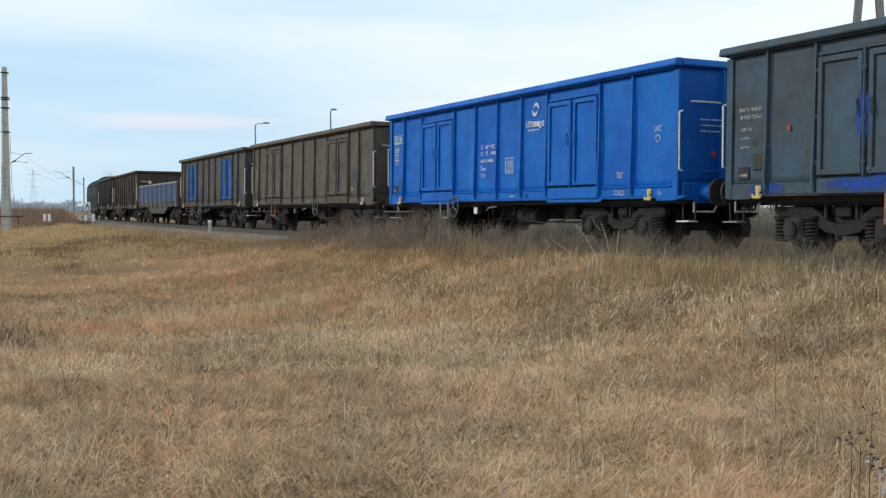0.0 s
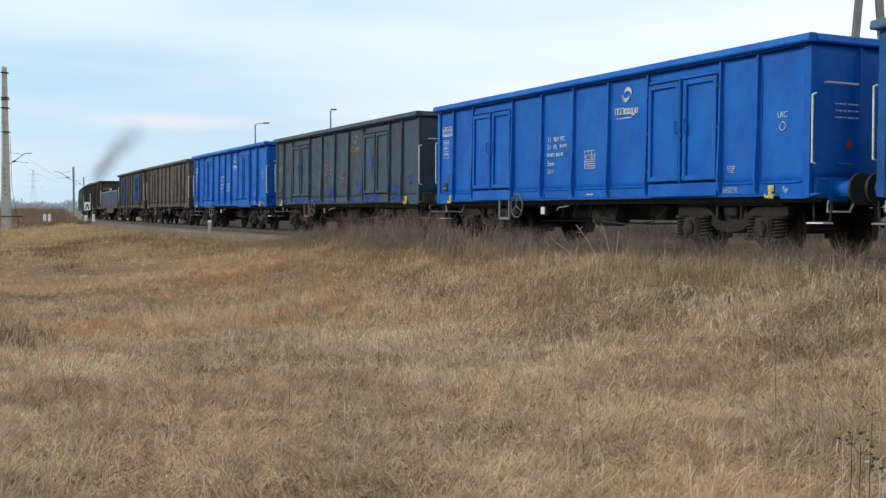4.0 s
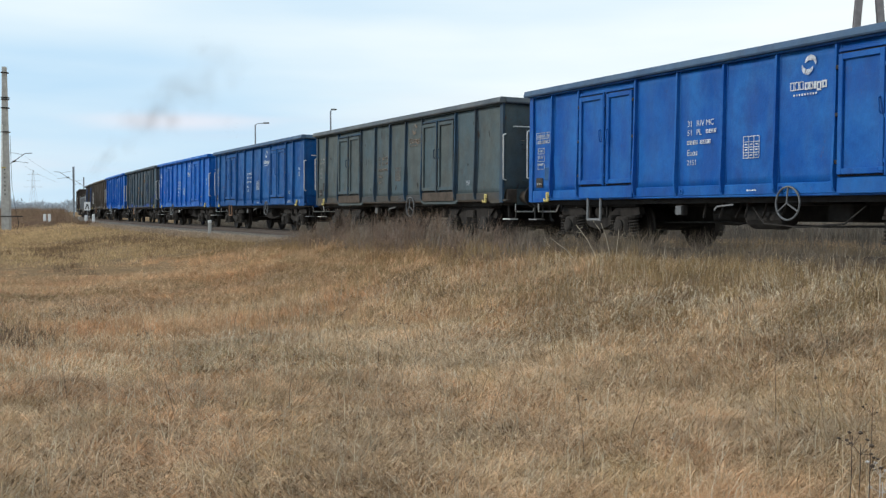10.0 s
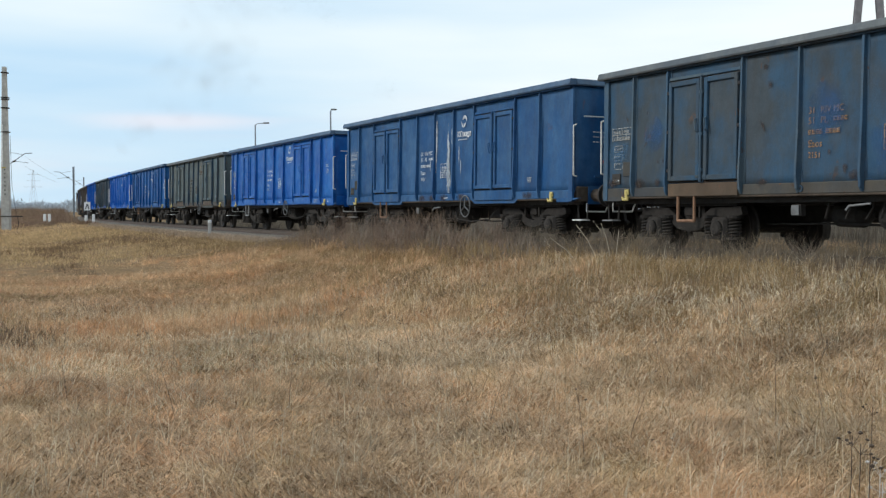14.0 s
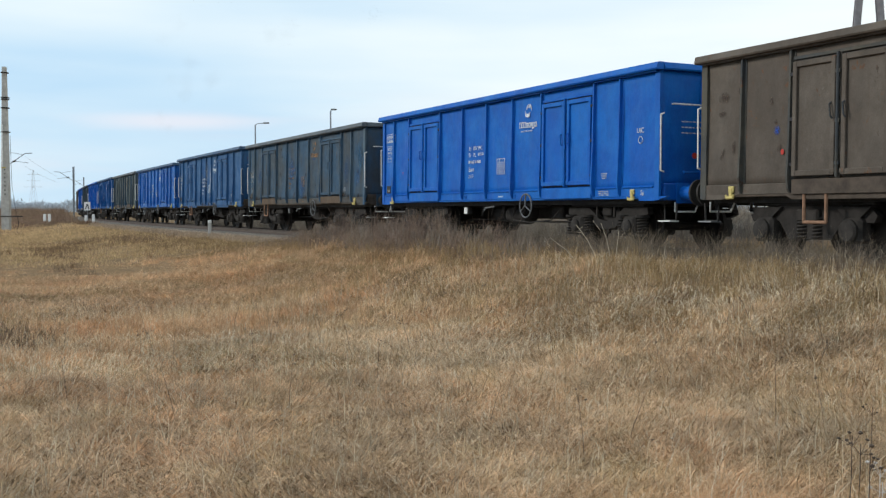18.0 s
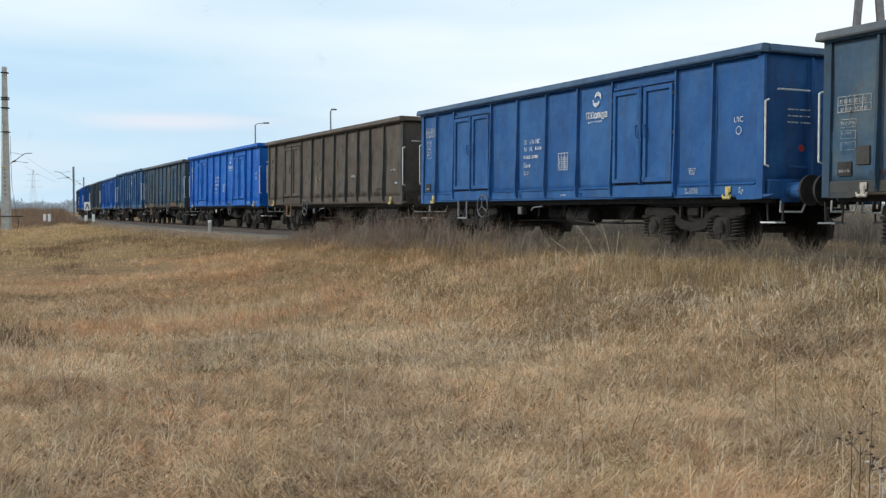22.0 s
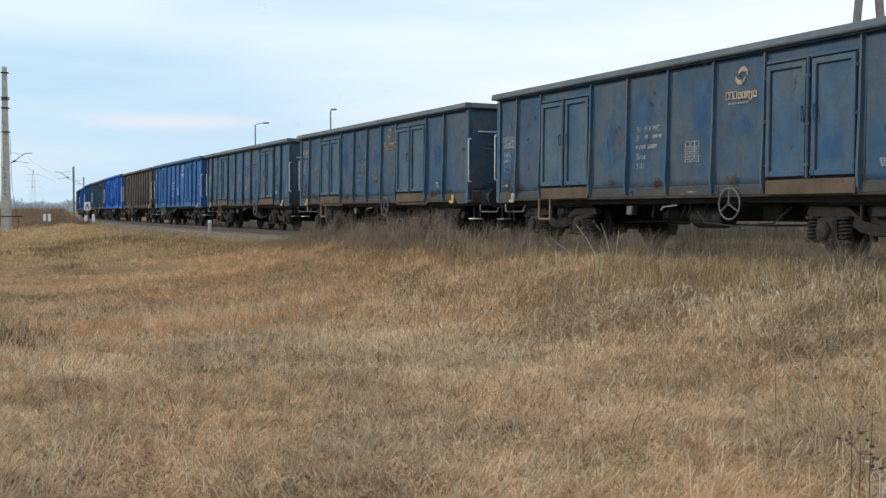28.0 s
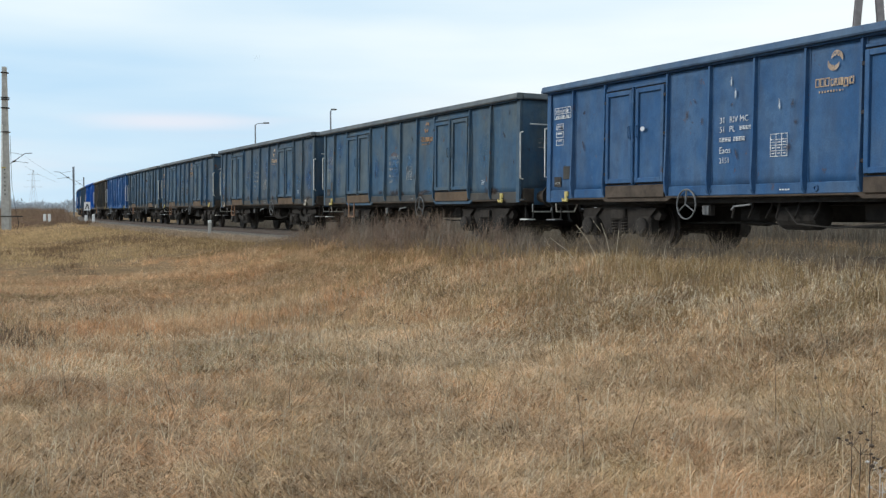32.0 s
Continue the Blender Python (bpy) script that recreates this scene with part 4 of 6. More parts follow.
        put("red_mark", lathe("dot", [(0.055, 0), (0.055, 0.006), (0.02, 0.008)], 12), M_RED, w, (sx * 6.437, 0.66, 1.72), (0, 0, -R))
        put("draw_hook", tube("draw_hook", [(0, 0, 0), (0.28, 0, 0), (0.34, 0, 0.06), (0.28, 0, 0.11)], 0.035, 7), M_BLACK, w, (sx * 6.42, 0, 1.0), (0, 0, 0 if sx > 0 else 180))
        put("screw_coupling", tube("coupling", [(0.25, -0.06, 0.05), (0.3, -0.06, -0.25), (0.3, 0.06, -0.25), (0.25, 0.06, 0.05)], 0.025, 6), M_BLACK, w, (sx * 6.42, 0, 1.0), (0, 0, 0 if sx > 0 else 180))
        put("air_hose", tube("air_hose", [(0, 0, 0), (0.2, 0, -0.06), (0.27, 0, -0.35), (0.38, 0, -0.42)], 0.028, 6), M_BLACK, w, (sx * 6.40, -0.3 * sx, 0.92), (0, 0, 0 if sx > 0 else 180))
    put("floor", box(12.7, 2.66, 0.09), M_GRIME, w, (0, 0, 1.17))
    put("centre_sill", box(12.7, 0.42, 0.30), M_BLACK, w, (0, 0, 0.98))
    put("fish_belly_sill", extrude_profile("belly_sill", [(-4.1, 0.98), (-3.5, 0.56), (3.5, 0.56), (4.1, 0.98)], 0.30), M_BLACK, w, (0, -0.5, 0))
    for x in (-2.2, -0.8, 0.8, 2.2):
        put("cross_bearer", box(0.10, 2.2, 0.22), M_BLACK, w, (x, 0, 1.0))
    put("air_tank", lathe("tank", [(0.06, -0.46), (0.20, -0.42), (0.23, -0.34), (0.23, 0.34), (0.20, 0.42), (0.06, 0.46)], 18), M_BLACK, w, (-0.15, 0.62, 0.66), (0, 0, 90))
    put("brake_cylinder", lathe("brakecyl", [(0.05, -0.32), (0.19, -0.30), (0.20, 0.18), (0.13, 0.26), (0.05, 0.42)], 16), M_BLACK, w, (1.25, 0.25, 0.68), (0, 0, 90))
    put("hopper_valve", box(0.5, 0.4, 0.3, 0.03), M_BLACK, w, (-1.5, 0.3, 0.72))
    put("brake_rod", tube("brake_rod", [(-3.0, 0, 0.0), (-1.2, 0, -0.03), (1.4, 0, 0.02), (3.0, 0, 0)], 0.018, 6), M_BLACK, w, (0, 0.42, 0.52))
    put("truss_rod", tube("truss_rod", [(-1.9, 0, 0.32), (-1.5, 0, 0.06), (-0.6, 0, 0.0), (0.2, 0, 0.05), (0.45, 0, 0.30)], 0.014, 6), M_BLACK, w, (-0.6, 1.0, 0.48))
    bogie(w, PIVOT, False, n in CAST_BOGIES)
    bogie(w, -PIVOT, True, n in CAST_BOGIES)
    wagon_marks(w, n, style if style != "C" else "B", marks, old)
    return w


def blotches(w, n):
    """Repairs, spills and scrapes that set single wagons apart."""
    def spot(name, m, x, z, sx, sz, y=1.394):
        put(name, ragged("spot", sx, sz, int(x * 100 + z * 10) + n), m, w, (x, y, z))
    if n == -2:
        for x, sx in ((5.5, 0.9), (3.4, 2.2), (1.9, 1.1), (0.4, 0.8), (-1.6, 0.7), (-3.3, 2.4), (-4.9, 1.0)):
            spot("touch_up", M_PATCH, x, 1.06, sx, 0.24, SILL_Y + 0.001)
        for x, sx in ((3.5, 1.8), (-3.3, 1.9)):
            spot("touch_up", M_PATCH, x, 1.10, sx, 0.28, 1.437)
        for x, z, sx, sz, y in ((0.55, 1.35, 0.5, 0.34, 1.394), (-2.05, 1.36, 0.55, 0.40, 1.394), (-4.75, 1.35, 0.7, 0.34, 1.394), (-2.30, 1.75, 0.22, 1.3, 1.415), (-3.15, 2.1, 0.34, 0.8, 1.459), (-3.42, 1.9, 0.24, 0.9, 1.459), (3.5, 2.0, 0.3, 0.9, 1.459), (-4.25, 2.2, 0.16, 1.2, 1.415), (-5.8, 1.55, 0.4, 0.3, 1.394)):
            spot("touch_up", M_PATCH, x, z, sx, sz, y)
        put("red_label", box(0.055, 0.004, 0.08), M_RED, w, (5.0, 1.397, 1.98))
    if n == 3:
        for x, z, sx, sz in ((-0.66, 2.05, 0.20, 1.75), (-0.70, 1.5, 0.26, 0.8), (-0.62, 1.75, 0.15, 1.2), (0.02, 2.5, 0.13, 1.2), (0.06, 2.0, 0.08, 0.9), (-1.25, 2.1, 0.06, 0.7), (0.4, 1.9, 0.05, 0.5), (-0.85, 2.6, 0.05, 0.6), (-1.35, 1.8, 0.05, 0.5)):
            spot("white_spill", M_SPILL, x, z, sx, sz)
        for x in (0.9, 0.3, -0.4, -1.4, -2.3, -4.6):
            spot("rust_scrape", M_RUSTPATCH, x, 1.06, 0.5, 0.2, SILL_Y + 0.001)
    if n in (-3, -1, 0, 5):
        put("red_label", box(0.04, 0.004, 0.06), M_RED, w, (5.0, 1.391, 1.75))
    if n == 6:
        spot("blue_splash", M_PATCH, -1.42, 1.56, 0.15, 0.2)
        spot("orange_splash", M_ORANGE, -2.62, 2.02, 0.22, 0.15)
        bars("old_row", w, -2.65, 1.78, 1.392, M_LETTER_OLD, 0.5, 0.12, CH4, 1.0)
        spot("tan_marks", M_TANDAB, 0.85, 1.75, 0.22, 0.9)
        spot("tan_marks", M_TANDAB, 0.50, 1.8, 0.36, 0.2)
        for x in (0.7, -0.4, -1.5, -2.5, -3.5, -4.5):
            spot("rust_scrape", M_RUSTPATCH, x, 1.22, 0.8, 0.22)
            spot("rust_scrape", M_RUSTPATCH, x + 0.3, 2.3, 0.10, 0.5)
        bars("old_row", w, -5.72, 1.86, 1.392, M_LETTER_OLD, 0.4, 0.09, CH4, 1.0)
        spot("pale_smear", M_SPILL, -5.95, 1.5, 0.28, 0.09)
        spot("rust_scrape", M_RUSTPATCH, -4.75, 1.35, 0.7, 0.10)
        for x, z, sx, sz in ((5.85, 2.55, 0.3, 0.22), (5.9, 2.3, 0.2, 0.12), (5.6, 1.75, 0.12, 0.3), (4.75, 2.4, 0.1, 0.16)):
            spot("orange_splash", M_RUSTPATCH, x, z, sx, sz)
        spot("blue_splash", M_PATCH, 4.62, 1.95, 0.15, 0.17)
        spot("red_label", M_RED, 4.5, 1.62, 0.08, 0.09)
    if n == 10:
        for x, z, sx, sz, y in ((-1.8, 2.1, 0.26, 0.2, 1.391), (-3.75, 1.62, 0.3, 0.25, 1.434), (-6.0, 2.88, 0.3, 0.22, 1.391)):
            spot("touch_up", M_BLUEDAB, x, z, sx * 1.7, sz * 1.9, y)
    if n == 8:
        for x, z, sx, sz in ((-0.75, 2.35, 0.36, 0.3), (-4.9, 1.6, 0.26, 0.2)):
            spot("touch_up", M_BLUEDAB, x, z, sx * 1.5, sz * 1.5)
    if n in (-5, -4, -2, 1, 4, 6, 8, 9, 10, 11, 12):
        pick = random.Random(700 + n)
        for k in range(16):
            x = pick.choice((-5.85, -4.88, -1.75, -0.6, 0.6, 1.75, 4.88, 5.75)) + pick.uniform(-0.33, 0.33)
            put("rust_scrape", ragged("chip", pick.choice((0.05, 0.08, 0.12)), pick.choice((0.10, 0.16, 0.26)), k % 5), M_RUSTPATCH, w, (x, 1.394, pick.uniform(1.3, 2.95)), (0, pick.uniform(-50, 50), 0))
    if n in (4, 8, 9, 10, 11):
        # paler and bluer fields where the paint kept or lost its bloom, and rust creeping up from the sill
        pick = random.Random(900 + n)
        for k in range(9):
            x = pick.choice((-5.8, -4.8, -1.75, -0.5, 0.7, 1.9, 4.9, 5.9)) + pick.uniform(-0.2, 0.2)
            spot("paint_bloom", M_PALEBLUE if k % 2 else M_BLUEDAB, x, pick.uniform(1.4, 2.7), pick.uniform(0.4, 0.9), pick.uniform(0.5, 1.1), 1.393)
        for k in range(12):
            spot("rust_scrape", M_RUSTPATCH, pick.uniform(-6.1, 6.1), pick.uniform(1.14, 1.26), pick.uniform(0.2, 0.7), pick.uniform(0.12, 0.25), 1.4015)
    if n in (-5, -4):
        for x, z, sx, sz in ((-4.85, 1.8, 0.35, 0.6), (2.0, 1.6, 0.3, 0.5), (-5.6, 1.5, 0.3, 0.3), (-3.5, 1.65, 0.3, 0.5)):
            spot("touch_up", M_PATCH if n == -5 else M_BLUEDAB, x, z, sx, sz, 1.459 if abs(x) < 4.4 and abs(x) > 2.2 else 1.391)
    if n == 12:
        spot("pale_mark", M_LETTER, 3.0, 2.2, 0.14, 0.09, 1.47)
        for x, z in ((0.7, 2.8), (0.6, 2.6), (-0.4, 2.35)):
            spot("pale_scratch", M_SPILL, x, z, 0.06, 0.2)


# index counts wagons back from the one that reaches the field at mid-clip start
TRAIN = [
    (-8, "B", "dark", "dark", "dark", M_LETTER_OLD, True, 1.8, 3.9, "dark grey steel open wagon, grimy"),
    (-7, "B", "redbrown", "redbrown", "redbrown", M_LETTER_OLD, True, 1.8, 3.9, "red-brown steel open wagon, weathered"),
    (-5, "A", "bluebrown", "brown", "mid", M_LETTER_OLD, True, 1.9, 3.8, "grey-brown open wagon with blue doors, worn"),
    (-4, "A", "brown", "brown", "brown", M_LETTER_OLD, True, -1.3, 3.6, "grey-brown steel open wagon, faded and dirty"),
    (-3, "B", "bright", "bright", "bright", M_LETTER, False, 2.3, 2.9, "freshly painted bright blue steel open wagon"),
    (-2, "A", "green", "green", "green", M_LETTER_ORANGE, True, 2.2, 2.9, "grey-green open wagon with blue touched-up patches"),
    (-1, "A", "bright", "bright", "bright", M_LETTER, False, 2.27, 2.9, "freshly painted bright blue steel open wagon"),
    (0, "A", "mid", "mid", "mid", M_LETTER, False, -1.85, 3.7, "mid-blue steel open wagon, lightly dented"),
    (1, "B", "lightgreen", "tealgrey", "lightgreen", M_LETTER_TAN, True, -1.35, None, "faded grey-green steel open wagon"),
    (2, "A", "royal", "royal", "royal", M_LETTER, False, -1.4, 3.9, "glossy blue steel open wagon with rippled sheets"),
    (3, "B", "dull", "dull", "dull", M_LETTER, True, -1.7, 3.5, "dull blue open wagon with white spilled streaks"),
    (4, "A", "tealgrey", "teal", "tealgrey", M_LETTER_ORANGE, True, -1.75, 3.9, "blue-grey open wagon with rusty lower edge"),
    (5, "A", "bright", "bright", "bright", M_LETTER, False, -1.75, None, "bright blue steel open wagon, clean"),
    (6, "C", "brown", "bluebrown", "brown", M_LETTER_OLD, True, 1.9, 3.8, "brown-grey open wagon with steel-blue stakes, one door pair"),
    (7, "A", "lighter", "lighter", "lighter", M_LETTER, False, 2.9, 4.0, "light blue steel open wagon, a little worn"),
    (8, "A", "teal", "tealgrey", "teal", M_LETTER_OLD, True, -2.0, 4.0, "teal-blue open wagon, faded, with pale lettering"),
    (9, "B", "rustteal", "teal", "teal", M_LETTER_TAN, True, -1.3, 4.0, "faded blue open wagon with rusty door sills"),
    (10, "A", "rustteal", "teal", "teal", M_LETTER_OLD, True, -1.55, 4.3, "worn blue open wagon with rust patches"),
    (11, "B", "teal", "teal", "teal", M_LETTER_OLD, True, -1.2, 3.9, "blue-teal open wagon, scraped and rusty below"),
    (12, "B", "chalky", "chalky", "chalky", M_LETTER, True, 1.75, None, "blue steel open wagon with faded white lettering"),
]
ROLLING = []          # (thing, place behind the reference wagon in wagon lengths)
for n, style, body, stakes, doors, marks, old, wx, stx, label in TRAIN:
    wg = gondola(n, style, body, stakes, doors, marks, old, wx, stx, one_door=(style == "C"))
    blotches(wg, n)
    tagged(wg, label, "freight wagon", "wagons of the train")
    ROLLING.append((wg, -n * PITCH + SLACK.get(n, -0.12)))


def low_wagon():
    """A low-sided wagon with fish-bellied sills and pale blue stake sides."""
    w = empty("low_sided_wagon")
    belly = [(-6.6, 1.0), (6.6, 1.0), (6.6, 1.22), (-6.6, 1.22)]
    fish = [(-3.6, 1.0), (-2.2, 0.60), (2.2, 0.60), (3.6, 1.0)]
    for sy in (1, -1):
        put("side_sill", extrude_profile("low_sill", belly, 0.12), M_GRIME, w, (0, sy * 1.30, 0))
        put("fish_belly", extrude_profile("fish_belly", fish, 0.06), M_GRIME, w, (0, sy * 1.30, 0))
        put("side_rail", box(13.0, 0.10, 0.09, 0.01), M_GREYMET, w, (0, sy * 1.38, 2.24))
        for i in range(8):
            put("side_panel", box(1.46, 0.05, 0.96, 0.012), M_LOWBLUE, w, (-5.53 + i * 1.58, sy * 1.36, 1.72))
        for i in range(9):
            put("stake", box(0.10, 0.11, 1.10, 0.012), M_GREYMET, w, (-6.32 + i * 1.58, sy * 1.40, 1.68))
            put("stake_foot", box(0.12, 0.10, 0.22, 0.012), M_GREYMET, w, (-6.32 + i * 1.58, sy * 1.39, 1.06))
    for sx in (1, -1):
        put("end_board", box(0.07, 2.64, 0.62, 0.01), PAINTS["redbrown"], w, (sx * 6.5, 0, 1.52))
        put("end_sill", box(0.16, 2.6, 0.30), M_GRIME, w, (sx * 6.52, 0, 1.06))
        for y in (-0.875, 0.875):
            bf = put("buffer", cyl(0.13, 0.40, 14), M_GRIME, w, (sx * 6.76, y, 1.05), (0, 90, 0))
            put("buffer_head", cyl(0.235, 0.045, 20), M_BLACK, bf, (0, 0, sx * 0.2))
    put("deck", box(13.0, 2.56, 0.08), M_GRIME, w, (0, 0, 1.20))
    put("centre_sill", box(12.9, 0.42, 0.34), M_BLACK, w, (0, 0, 0.95))
    bogie(w, PIVOT + 0.35, False)
    bogie(w, -PIVOT - 0.35, True)
    return tagged(w, "low-sided wagon with pale blue panels and grey stakes", "freight wagon", "wagons of the train")


def locomotive():
    """A six-axle diesel engine with a rounded roof."""
    w = empty("diesel_locomotive")
    bm = bmesh.new()
    prof = [(1.45, 1.05), (1.47, 2.2), (1.42, 3.05), (1.30, 3.34), (1.0, 3.62), (0.55, 3.78), (0.0, 3.84)]
    full = prof + [(-y, z) for y, z in prof[-2::-1]]
    xs = [(-8.45, 0.80, -0.25), (-8.1, 0.93, -0.08), (-7.6, 1.0, 0), (7.4, 1.0, 0), (8.1, 0.93, -0.12), (8.5, 0.76, -0.5)]
    rings = []
    for x, f, dz in xs:
        rings.append([bm.verts.new((x, y * f, z + (dz * (z - 1.05) / 2.8))) for y, z in full])
    for a, b in zip(rings, rings[1:]):
        for i in range(len(full) - 1):
            bm.faces.new((a[i], a[i + 1], b[i + 1], b[i]))
        bm.faces.new((a[-1], a[0], b[0], b[-1]))
    bm.faces.new(rings[0][::-1])
    bm.faces.new(rings[-1])
    part("body", bm, M_LOCO, w)
    for sy in (1, -1):
        put("cant_rail", box(15.0, 0.05, 0.07, 0.01), M_LOCO_ROOF, w, (0, sy * 1.44, 3.08))
        put("frame_skirt", box(15.8, 0.08, 0.30, 0.02), M_BLACK, w, (0, sy * 1.40, 0.92))
        for x in (-5.2, -3.4, -1.6, 0.2, 2.0, 3.8):
            put("side_grille", box(1.2, 0.03, 0.8, 0.01), M_BLACK, w, (x, sy * 1.46, 2.55))
        for x in (6.6, -6.6):
            put("cab_window", box(0.7, 0.03, 0.6, 0.02), M_BLACK, w, (x, sy * 1.43, 2.65))
        put("fuel_tank_side", box(3.6, 0.3, 0.55, 0.06), M_BLACK, w, (0, sy * 1.1, 0.62))
    for x in (-2.6, 0.2, 3.0):
        put("roof_fan", cyl(0.55, 0.12, 18), M_LOCO_ROOF, w, (x, 0, 3.86))
    put("exhaust_stack", box(0.9, 0.5, 0.16, 0.03), M_BLACK, w, (-1.2, 0, 3.88))
    put("frame", box(16.6, 2.2, 0.3), M_BLACK, w, (0, 0, 0.98))
    for x in (-4.4, 4.4):
        bo = put("bogie", box(4.6, 1.7, 0.36, 0.03), M_BOGIE, w, (x, 0, 0.70), (0, 0, 0), "three-axle engine bogie")
        for sy in (1, -1):
            put("side_frame", extrude_profile("loco_frame", [(-2.4, -0.1), (-2.3, 0.12), (2.3, 0.12), (2.4, -0.1), (1.4, -0.02), (1.1, -0.28), (0.5, -0.28), (0.2, -0.02), (-0.2, -0.02), (-0.5, -0.28), (-1.1, -0.28), (-1.4, -0.02)], 0.14), M_BOGIE, bo, (0, sy * 1.05, 0.05))
        for k in (-1.8, 0, 1.8):
            ws = put("wheelset", wheel_set_mesh(), M_WHEEL, bo, (k, 0, WHEEL_R - 0.70))
            WHEELS.append((ws, (k, 0, WHEEL_R - 0.70), 1))
    for sx in (1, -1):
        for y in (-0.875, 0.875):
            bf = put("buffer", cyl(0.13, 0.40, 14), M_BLACK, w, (sx * 8.5, y, 1.05), (0, 90, 0))
            put("buffer_head", cyl(0.235, 0.045, 20), M_BLACK, bf, (0, 0, sx * 0.2))
    return tagged(w, "dark green diesel locomotive with rounded roof, smoking", "locomotive")


ROLLING.append((low_wagon(), 6 * PITCH))
ROLLING.append((locomotive(), 8 * PITCH + 15.85))


def travelled(t):
    """How far along the track the reference wagon's centre is at t seconds."""
    return -4.40 + 6.2541 * (t - 6) + 0.00304 * (t - 6) ** 2


def on_track(s, base):
    """The pose of a vehicle whose two bogies stand on the curve, leaning with the raised outer rail."""
    ax, ay, _ = track_at(s + base)
    bx, by, _ = track_at(s - base)
    rz = math.atan2(ay - by, ax - bx)
    return Matrix.Translation(((ax + bx) / 2, (ay + by) / 2, 0)) @ Matrix.Rotation(rz, 4, "Z") @ Matrix.Rotation(CANT, 4, "X")
# ---- ground ----
def ground_material():
    m, N, L, p = mat("dry_meadow_soil")
    v = obj_vec(N, L, True)
    big = span(N, L, noise_node(N, L, v, 0.35, 5, 0.6), 0.35, 0.65)
    col = blend(N, L, big, (0.31, 0.195, 0.105), (0.26, 0.175, 0.092))
    mid = span(N, L, noise_node(N, L, v, 2.2, 6, 0.7), 0.4, 0.7)
    col = blend(N, L, mid, col, (0.19, 0.128, 0.075))
    fine = span(N, L, noise_node(N, L, v, 26, 6, 0.75), 0.35, 0.7, 0.55, 1.35)
    mul = N.new("ShaderNodeVectorMath")
    mul.operation = "SCALE"
    L.new(col, mul.inputs[0])
    L.new(fine, mul.inputs["Scale"])
    L.new(mul.outputs[0], p.inputs["Base Color"])
    p.inputs["Roughness"].default_value = 0.95
    p.inputs["Specular IOR Level"].default_value = 0.08
    bump(N, L, p, noise_node(N, L, v, 18, 6, 0.7), 0.8, 0.06)
    return m


def axis(fine_a, fine_b, step, far):
    a = list(np.arange(fine_a, fine_b, step))
    v, st = fine_b, step
    while v < far:
        a.append(v)
        st *= 1.22
        v += st
    a.append(far)
    v, st = fine_a, step
    low = []
    while v > -far:
        st *= 1.22
        v -= st
        low.append(max(v, -far))
    return np.array(low[::-1] + a)


def build_ground():
    xs, ys = axis(-34, 26, 0.34, 3000), axis(-4, 62, 0.34, 3000)
    gx, gy = np.meshgrid(xs, ys)
    z = ground_z(gx, gy)
    verts = np.stack([gx.ravel(), gy.ravel(), z.ravel()], 1)
    nx, ny = len(xs), len(ys)
    i = (np.arange(ny - 1)[:, None] * nx + np.arange(nx - 1)).ravel()
    faces = np.stack([i, i + 1, i + nx + 1, i + nx], 1)
    g = new("ground", raw_mesh("ground", verts.tolist(), faces.tolist(), ground_material(), True))
    tagged(g, "dry tan meadow rising to a low railway bank", "ground", kind="structure")


build_ground()


# ---- track ----
def sweep(name, prof, lefts, s_a, s_b, step, material, label, category, close=True):
    """Sweeps an outline (left, z) along the track."""
    ss = np.arange(s_a, s_b, step)
    verts, faces, n = [], [], len(prof)
    for s in ss:
        for l, z in prof:
            x, y, h = track_at(s, lefts + l)
            verts.append((float(x), float(y), float(z + (lefts + l) * math.sin(CANT))))
    for k in range(len(ss) - 1):
        for i in range(n if close else n - 1):
            j = (i + 1) % n
            faces.append((k * n + i, k * n + j, (k + 1) * n + j, (k + 1) * n + i))
    return tagged(new(name, raw_mesh(name, verts, faces, material)), label, category, kind="structure")


def ballast_material():
    m, N, L, p = mat("stone_ballast")
    v = obj_vec(N, L, True)
    vor = N.new("ShaderNodeTexVoronoi")
    vor.inputs["Scale"].default_value = 16
    L.new(v, vor.inputs["Vector"])
    col = blend(N, L, vor.outputs["Color"], (0.15, 0.13, 0.112), (0.31, 0.275, 0.24))
    L.new(col, p.inputs["Base Color"])
    p.inputs["Roughness"].default_value = 0.95
    p.inputs["Specular IOR Level"].default_value = 0.08
    bump(N, L, p, vor.outputs["Distance"], 1.0, 0.05)
    return m


sweep("ballast", [(-3.1, -0.75), (-1.75, -0.19), (-0.9, -0.17), (0.9, -0.17), (1.75, -0.19), (3.1, -0.75)], 0, -40, 330, 1.0, ballast_material(), "grey crushed stone ballast under the track", "ballast", False)
RAIL = [(-0.07, -0.17), (0.07, -0.17), (0.07, -0.155), (0.012, -0.13), (0.012, -0.05), (0.036, -0.035), (0.036, 0.0), (-0.036, 0.0), (-0.036, -0.035), (-0.012, -0.05), (-0.012, -0.13), (-0.07, -0.155)]
for l in (0.7535, -0.7535):
    sweep("rail", RAIL, l, -40, 330, 1.0, M_RAIL, "worn steel rail, brown sides and bright head", "rail")
SLEEPER = box(0.24, 2.5, 0.16, 0.02)
bed = empty("sleeper_bed")
tagged(bed, "row of concrete sleepers in the ballast", "railway track", kind="structure")
for k in range(190):
    x, y, h = track_at(-10 + k * 0.65)
    put("sleeper", SLEEPER, M_SLEEPER, bed, (float(x), float(y), -0.235), (0, 0, 90 + math.degrees(h)))


